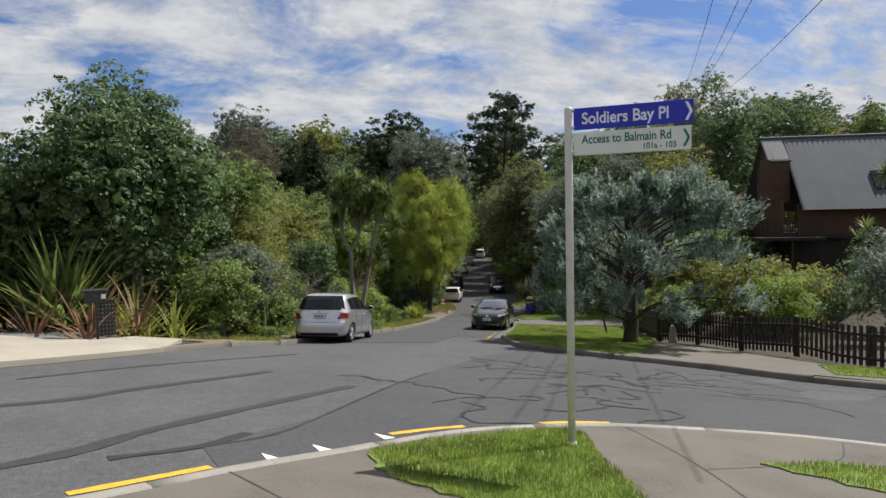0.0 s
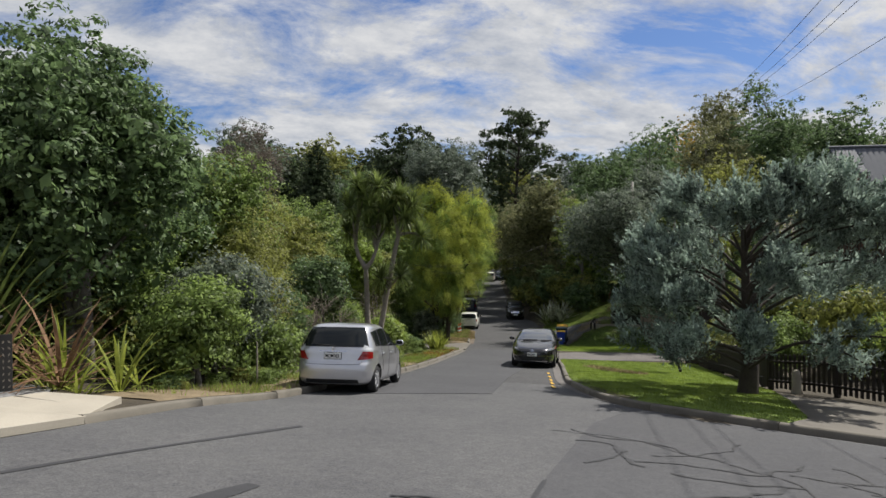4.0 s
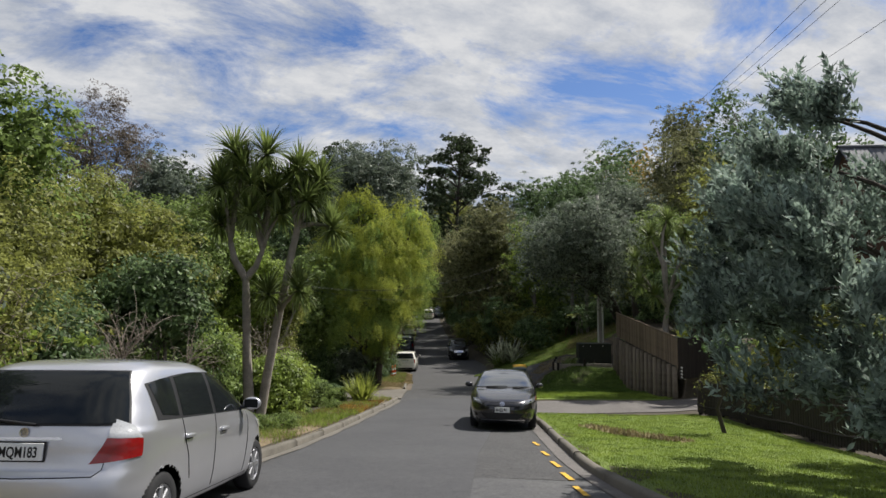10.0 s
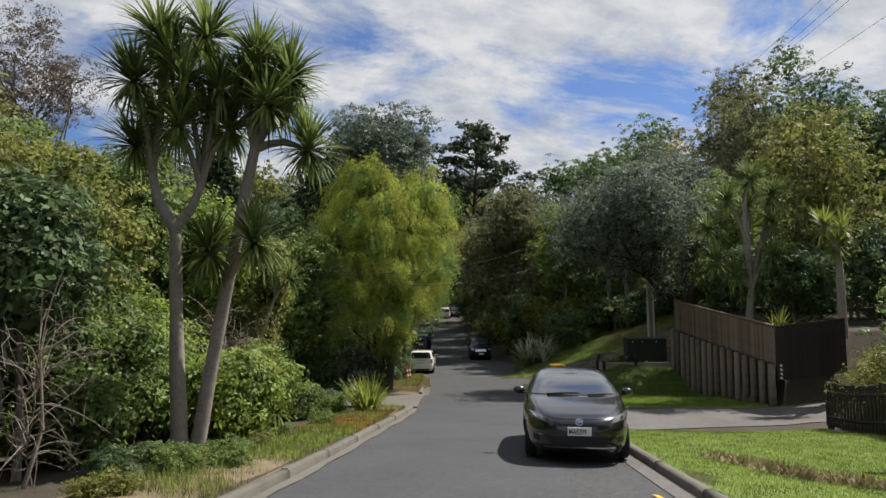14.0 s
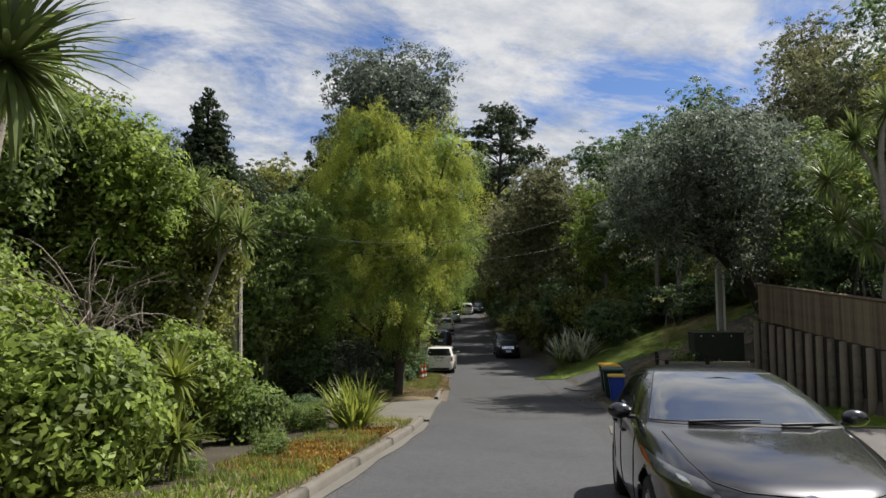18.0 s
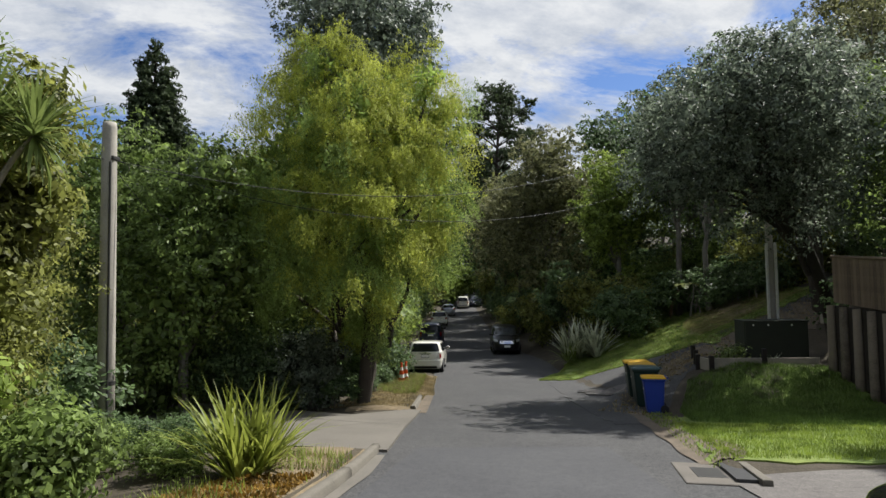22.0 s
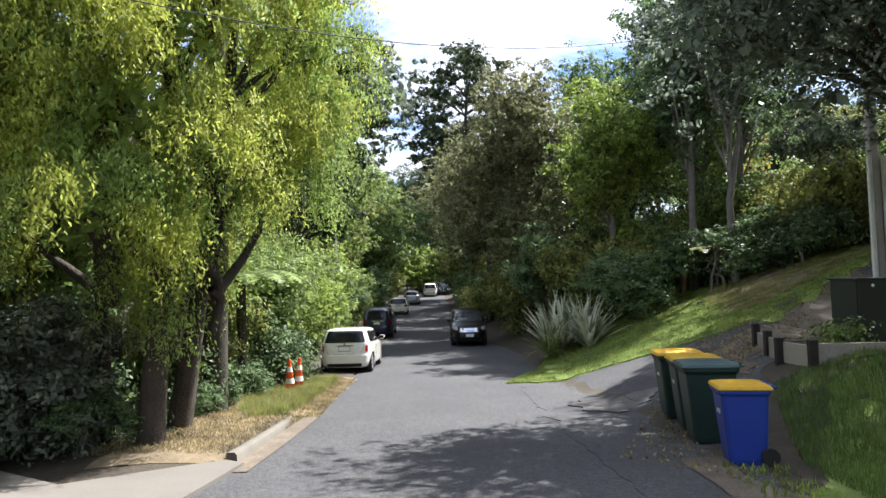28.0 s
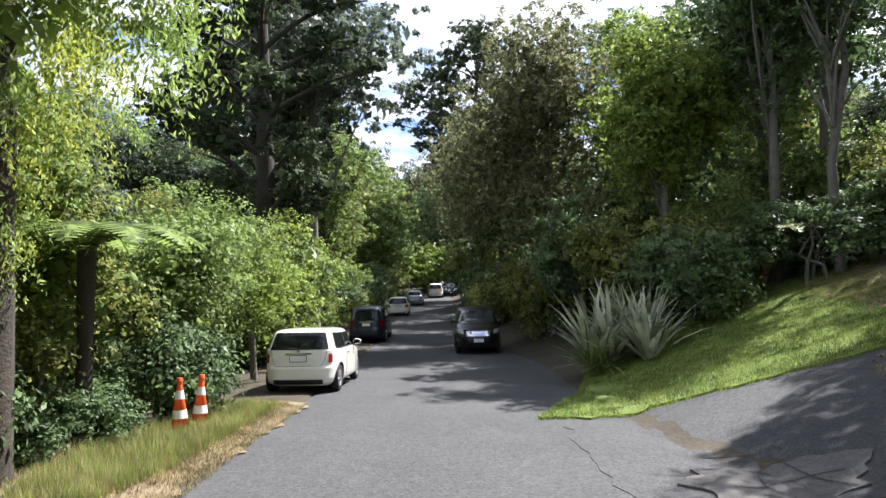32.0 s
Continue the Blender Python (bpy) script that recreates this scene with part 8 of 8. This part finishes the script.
car(parked(-3.06, 17.93, 0.2, True, HATCH), HATCH, M["silver"], "silver compact hatchback parked against the bank", "MQM183")
car(parked(1.08, 29.0, 175.6, False, SEDAN), SEDAN, M["charcoal"], "charcoal grey hatchback parked beside the lawn", "MAE299")
car(parked(-4.4, 59.65, 1.5, True, MINI), MINI, M["cream"], "cream white small hatchback parked on the verge")
car(parked(-5.95, 75.3, 4.0, True, SUV), SUV, M["navy"], "dark blue off-road car parked in the shade", far=True)
car(parked(-0.62, 69.6, 184.0, False, SUV), SUV, M["blackpaint"], "black off-road car with chrome grille parked in the shade", far=True)
car(parked(-7.4, 95.5, 4.0, True, HATCH), HATCH, M["cream"], "white hatchback parked far down the street", far=True)
car(parked(-7.6, 108.0, 4.0, True, SEDAN), SEDAN, M["greypaint"], "grey car parked far down the street", far=True)
car(parked(-6.6, 121.0, 4.0, True, SUV), SUV, M["cream"], "white car parked at the far bend", far=True)
car(parked(-4.9, 124.0, 186.0, False, SUV), SUV, M["navy"], "dark car parked at the far bend", far=True)
car(parked(-3.0, 126.0, 186.0, False, HATCH), HATCH, M["cream"], "white car standing at the far bend", far=True)

# ---- rubbish bins ----
M["bluebin"] = mat("blue_bin_plastic", (0.018, 0.045, 0.28), rough=0.45, vary=0.2, scale=4, bump=0.03)
M["greenbin"] = mat("dark_green_bin_plastic", (0.012, 0.030, 0.024), rough=0.5, vary=0.25, scale=4, bump=0.03)
M["greenlid"] = mat("grey_green_lid_plastic", (0.045, 0.085, 0.082), rough=0.4, vary=0.2, scale=4, bump=0.03)
M["yellowlid"] = mat("yellow_lid_plastic", (0.62, 0.36, 0.010), rough=0.45, vary=0.15, scale=4, bump=0.03)
M["redlabel"] = mat("red_label", (0.5, 0.05, 0.04), rough=0.5, vary=0.1, bump=0)


def frustum(rings, bm=None):
    """Rounded-rectangle rings (half x, half y, z, shift y) skinned into a hollow shell."""
    b = bm or bmesh.new()
    loops = []
    for hx, hy, z, sy in rings:
        c = 0.045
        lp = []
        for qx, qy in ((1, 1), (-1, 1), (-1, -1), (1, -1)):
            for k in range(3):
                a = math.atan2(qy, qx) - math.pi / 4 + k * math.pi / 4
                lp.append(b.verts.new((qx * (hx - c) + c * math.cos(a), sy + qy * (hy - c) + c * math.sin(a), z)))
        loops.append(lp)
    for p, q in zip(loops, loops[1:]):
        n = len(p)
        for i in range(n):
            b.faces.new((p[i], p[(i + 1) % n], q[(i + 1) % n], q[i]))
    b.faces.new(loops[0][::-1])
    b.faces.new(loops[-1])
    bmesh.ops.recalc_face_normals(b, faces=list(b.faces))
    return b


def wheelie_bin(x, y, turn, body, lid, label, h=0.93, w=0.24, d=0.27, sticker=None):
    """A two-wheeled bin; its front faces local -y."""
    z = max(float(land_z(x, y)) + 0.03, float(road_z(x, y)) + 0.01)
    t = thing("wheelie_bin", Matrix.Translation((x, y, z)) @ Matrix.Rotation(radians(turn), 4, "Z"), label, "rubbish bin", "bins beside the driveway")
    part("bin_body", frustum([(w * 0.76, d * 0.70, 0.0, 0.02), (w * 0.80, d * 0.76, 0.06, 0.02), (w * 0.95, d * 0.94, h * 0.84, 0), (w * 1.0, d * 1.0, h * 0.87, 0), (w * 1.04, d * 1.04, h * 0.885, 0), (w * 1.04, d * 1.04, h * 0.925, 0)]), body, t, smooth=False)
    part("lid", frustum([(w * 1.07, d * 1.08, h * 0.925, 0), (w * 1.09, d * 1.10, h * 0.94, 0), (w * 1.04, d * 1.04, h * 0.972, 0), (w * 0.7, d * 0.72, h * 0.995, 0.02), (w * 0.4, d * 0.4, h, 0.03)]), lid, t, smooth=False)
    part("handle", box(w * 1.7, 0.03, 0.03, 0.01, (0, d * 1.2, h * 0.93), 2), lid if lid is not M["yellowlid"] else body, t)
    for sx in (1, -1):
        wh = part("wheel", lathe([(0.03, -0.025), (0.095, -0.025), (0.1, 0), (0.095, 0.025), (0.03, 0.025)], 18), M["rubber"], t)
        wh.matrix_local = Matrix.Translation((sx * w * 0.95, d * 0.86, 0.1)) @ Matrix.Rotation(math.pi / 2, 4, "Y")
        part("hinge", box(0.05, 0.07, 0.035, 0.01, (sx * w * 0.6, d * 1.1, h * 0.94)), body, t)
    if sticker:
        s_ = part("label_plate", box(0.13, 0.004, 0.16, 0, (-w * 0.1, -d * 0.9, h * 0.58)), M["plate"], t, "white label with red bars")
        s_.matrix_local = Matrix.Rotation(radians(-3), 4, "X")
        for k in range(3):
            part("label_bar", box(0.12, 0.004, 0.018, 0, (-w * 0.1, -d * 0.9 - 0.004, h * 0.58 + 0.01 + 0.027 * k)), M["redlabel"], s_)
        part("label_mark", box(0.07, 0.004, 0.05, 0, (-w * 0.1, -d * 0.9 - 0.004, h * 0.58 + 0.1)), M["trim"], s_)
    else:
        for k in range(3):
            part("stamped_mark", box(0.03, 0.004, 0.05, 0, (-w * 0.2 + 0.05 * k, -d * 0.885, h * 0.6)), M["galv"], t)
    return t


wheelie_bin(2.93, 47.2, -96, M["bluebin"], M["yellowlid"], "blue wheelie bin with a yellow lid on the verge", 0.9, 0.24, 0.27)
wheelie_bin(3.0, 48.5, -94, M["greenbin"], M["greenlid"], "dark green wheelie bin with a grey-green lid", 1.06, 0.29, 0.34, True)
wheelie_bin(3.1, 49.3, -95, M["greenbin"], M["yellowlid"], "dark green wheelie bin with a yellow lid", 1.05, 0.28, 0.34)
wheelie_bin(3.12, 50.2, -92, M["greenbin"], M["yellowlid"], "dark green wheelie bin with a yellow lid at the row's end", 1.05, 0.28, 0.34)

# ---- traffic cones ----
M["cone"] = mat("orange_cone_plastic", (0.75, 0.10, 0.02), rough=0.5, vary=0.2, scale=8, bump=0.05)
M["coneband"] = mat("white_reflective_band", (0.72, 0.70, 0.66), rough=0.4, vary=0.15, scale=10, bump=0)


def traffic_cone(x, y, tilt, label):
    t = thing("traffic_cone", Matrix.Translation(at(x, y, 0.02)) @ Matrix.Rotation(radians(tilt), 4, "Y") @ Matrix.Scale(0.86, 4), label, "traffic cone", "cones on the verge")
    part("base", frustum([(0.22, 0.22, 0.0, 0), (0.22, 0.22, 0.03, 0), (0.18, 0.18, 0.045, 0)]), M["trim"], t)
    r = lambda z: 0.165 - 0.137 * z / 0.92
    part("cone", lathe([(r(0.03), 0.03), (r(0.8), 0.8), (r(0.92), 0.9), (0.0, 0.905)], 20), M["cone"], t, smooth=True)
    part("grip", lathe([(0.05, 0.84), (0.055, 0.88), (0.04, 0.93), (0, 0.932)], 16), M["cone"], t)
    for z0, z1 in ((0.26, 0.40), (0.58, 0.72)):
        part("reflective_band", lathe([(r(z0) + 0.003, z0), (r(z1) + 0.003, z1)], 20, False), M["coneband"], t, smooth=True)
    return t


traffic_cone(-4.72, 55.0, 0, "orange traffic cone with two white bands")
traffic_cone(-4.66, 55.5, 3, "faded orange traffic cone leaning slightly by the shrub")

# ---- the brown house ----
M["weather"] = mat("brown_weatherboard", (0.085, 0.045, 0.028), rough=0.8, vary=0.35, scale=2, fine=40, bump=0.3)
M["iron"] = mat("grey_corrugated_roof", (0.10, 0.107, 0.125), rough=0.7, metal=0.0, vary=0.25, scale=0.8, fine=30, bump=0.1)
house = thing("house", (0, 0, 0), "brown timber house with a steep grey corrugated roof", "house")


def corrugated(name, a, b, c, d, n=70, depth=0.035, label=""):
    """A ridged sheet between a top edge a-b and a bottom edge d-c."""
    a, b, c, d = (np.array(v, float) for v in (a, b, c, d))
    nrm = np.cross(b - a, d - a)
    nrm /= np.linalg.norm(nrm)
    V, F = [], []
    for i in range(n + 1):
        f = i / n
        o = nrm * depth * (1 if i % 2 else -1) * -1
        V += [a + (b - a) * f + o, d + (c - d) * f + o]
    for i in range(n):
        F.append((2 * i, 2 * i + 1, 2 * i + 3, 2 * i + 2))
    return mesh_ob(name, V, F, M["iron"], house, label=label)


GX, RX = 18.2, 31.5
corrugated("roof_slope", (GX - 0.3, 44.0, 6.55), (19.2, 44.0, 6.55), (19.2, 42.6, 5.05), (GX - 0.3, 42.6, 5.05), 14)
corrugated("roof_slope", (19.2, 44.0, 6.55), (RX, 44.0, 6.55), (RX, 40.6, 1.9), (19.2, 40.6, 1.9), 80)
corrugated("roof_slope", (RX, 44.0, 6.55), (GX - 0.3, 44.0, 6.55), (GX - 0.3, 47.6, 1.9), (RX, 47.6, 1.9), 80)
mesh_ob("ridge_cap", *tube_data([(GX - 0.35, 44.0, 6.6), (RX, 44.0, 6.6)], [0.09, 0.09], 6), M["iron"], house)
wallv = lambda pts, th, nm, mt="weather": part(nm, solid(pts, th, (1, 0, 0)), M[mt], house)
wallv([(GX, 42.55, 2.4), (GX, 42.55, 5.0), (GX, 44.0, 6.45), (GX, 45.4, 5.0), (GX, 45.4, 2.4)], 0.15, "gable_wall")
part("bay_wall", box(1.7, 0.15, 2.7, 0, (18.35, 42.65, 2.4)), M["weather"], house)
part("lower_wall", box(0.15, 5.0, 2.2, 0, (18.3, 43.8, 0.3)), M["weather"], house)
part("front_wall", box(12.0, 0.15, 2.1, 0, (25.2, 41.4, 0.2)), M["weather"], house)
part("base_wall", box(12.4, 6.0, 3.2, 0, (25.0, 44.4, -2.9)), M["stain"], house)
part("floor_slab", box(13.0, 6.4, 0.2, 0, (24.5, 44.2, 0.2)), M["stain"], house)
win = part("window", box(0.05, 0.9, 1.1, 0, (GX - 0.02, 43.6, 3.7)), M["glass"], house)
for dy in (-0.47, 0.47):
    part("window_frame", box(0.08, 0.07, 1.2, 0, (GX - 0.03, 43.6 + dy, 3.65)), M["timberpale"], win)
sk = part("skylight", solid([(23.6, 42.2, 4.19), (26.4, 42.2, 4.19), (26.4, 41.4, 3.09), (23.6, 41.4, 3.09)], 0.06, (0, -0.8, 0.6)), M["glass"], house)
part("deck", box(3.6, 2.6, 0.2, 0.01, (18.1, 40.6, 0.1)), M["stain"], house)
for x in (16.5, 18.2, 19.8):
    part("deck_post", box(0.12, 0.12, 3.6, 0, (x, 39.5, -3.4)), M["stain"], house)
rail = part("deck_rail", box(3.6, 0.06, 0.06, 0, (18.1, 39.4, 1.2)), M["stain"], house)
for i in range(26):
    part("baluster", box(0.04, 0.04, 0.9, 0, (16.35 + 0.14 * i, 39.4, 0.3)), M["stain"], rail)
mesh_ob("gutter", *tube_data([(GX - 0.2, 42.55, 5.0), (19.3, 42.55, 5.0)], [0.07, 0.07], 6), M["iron"], house)
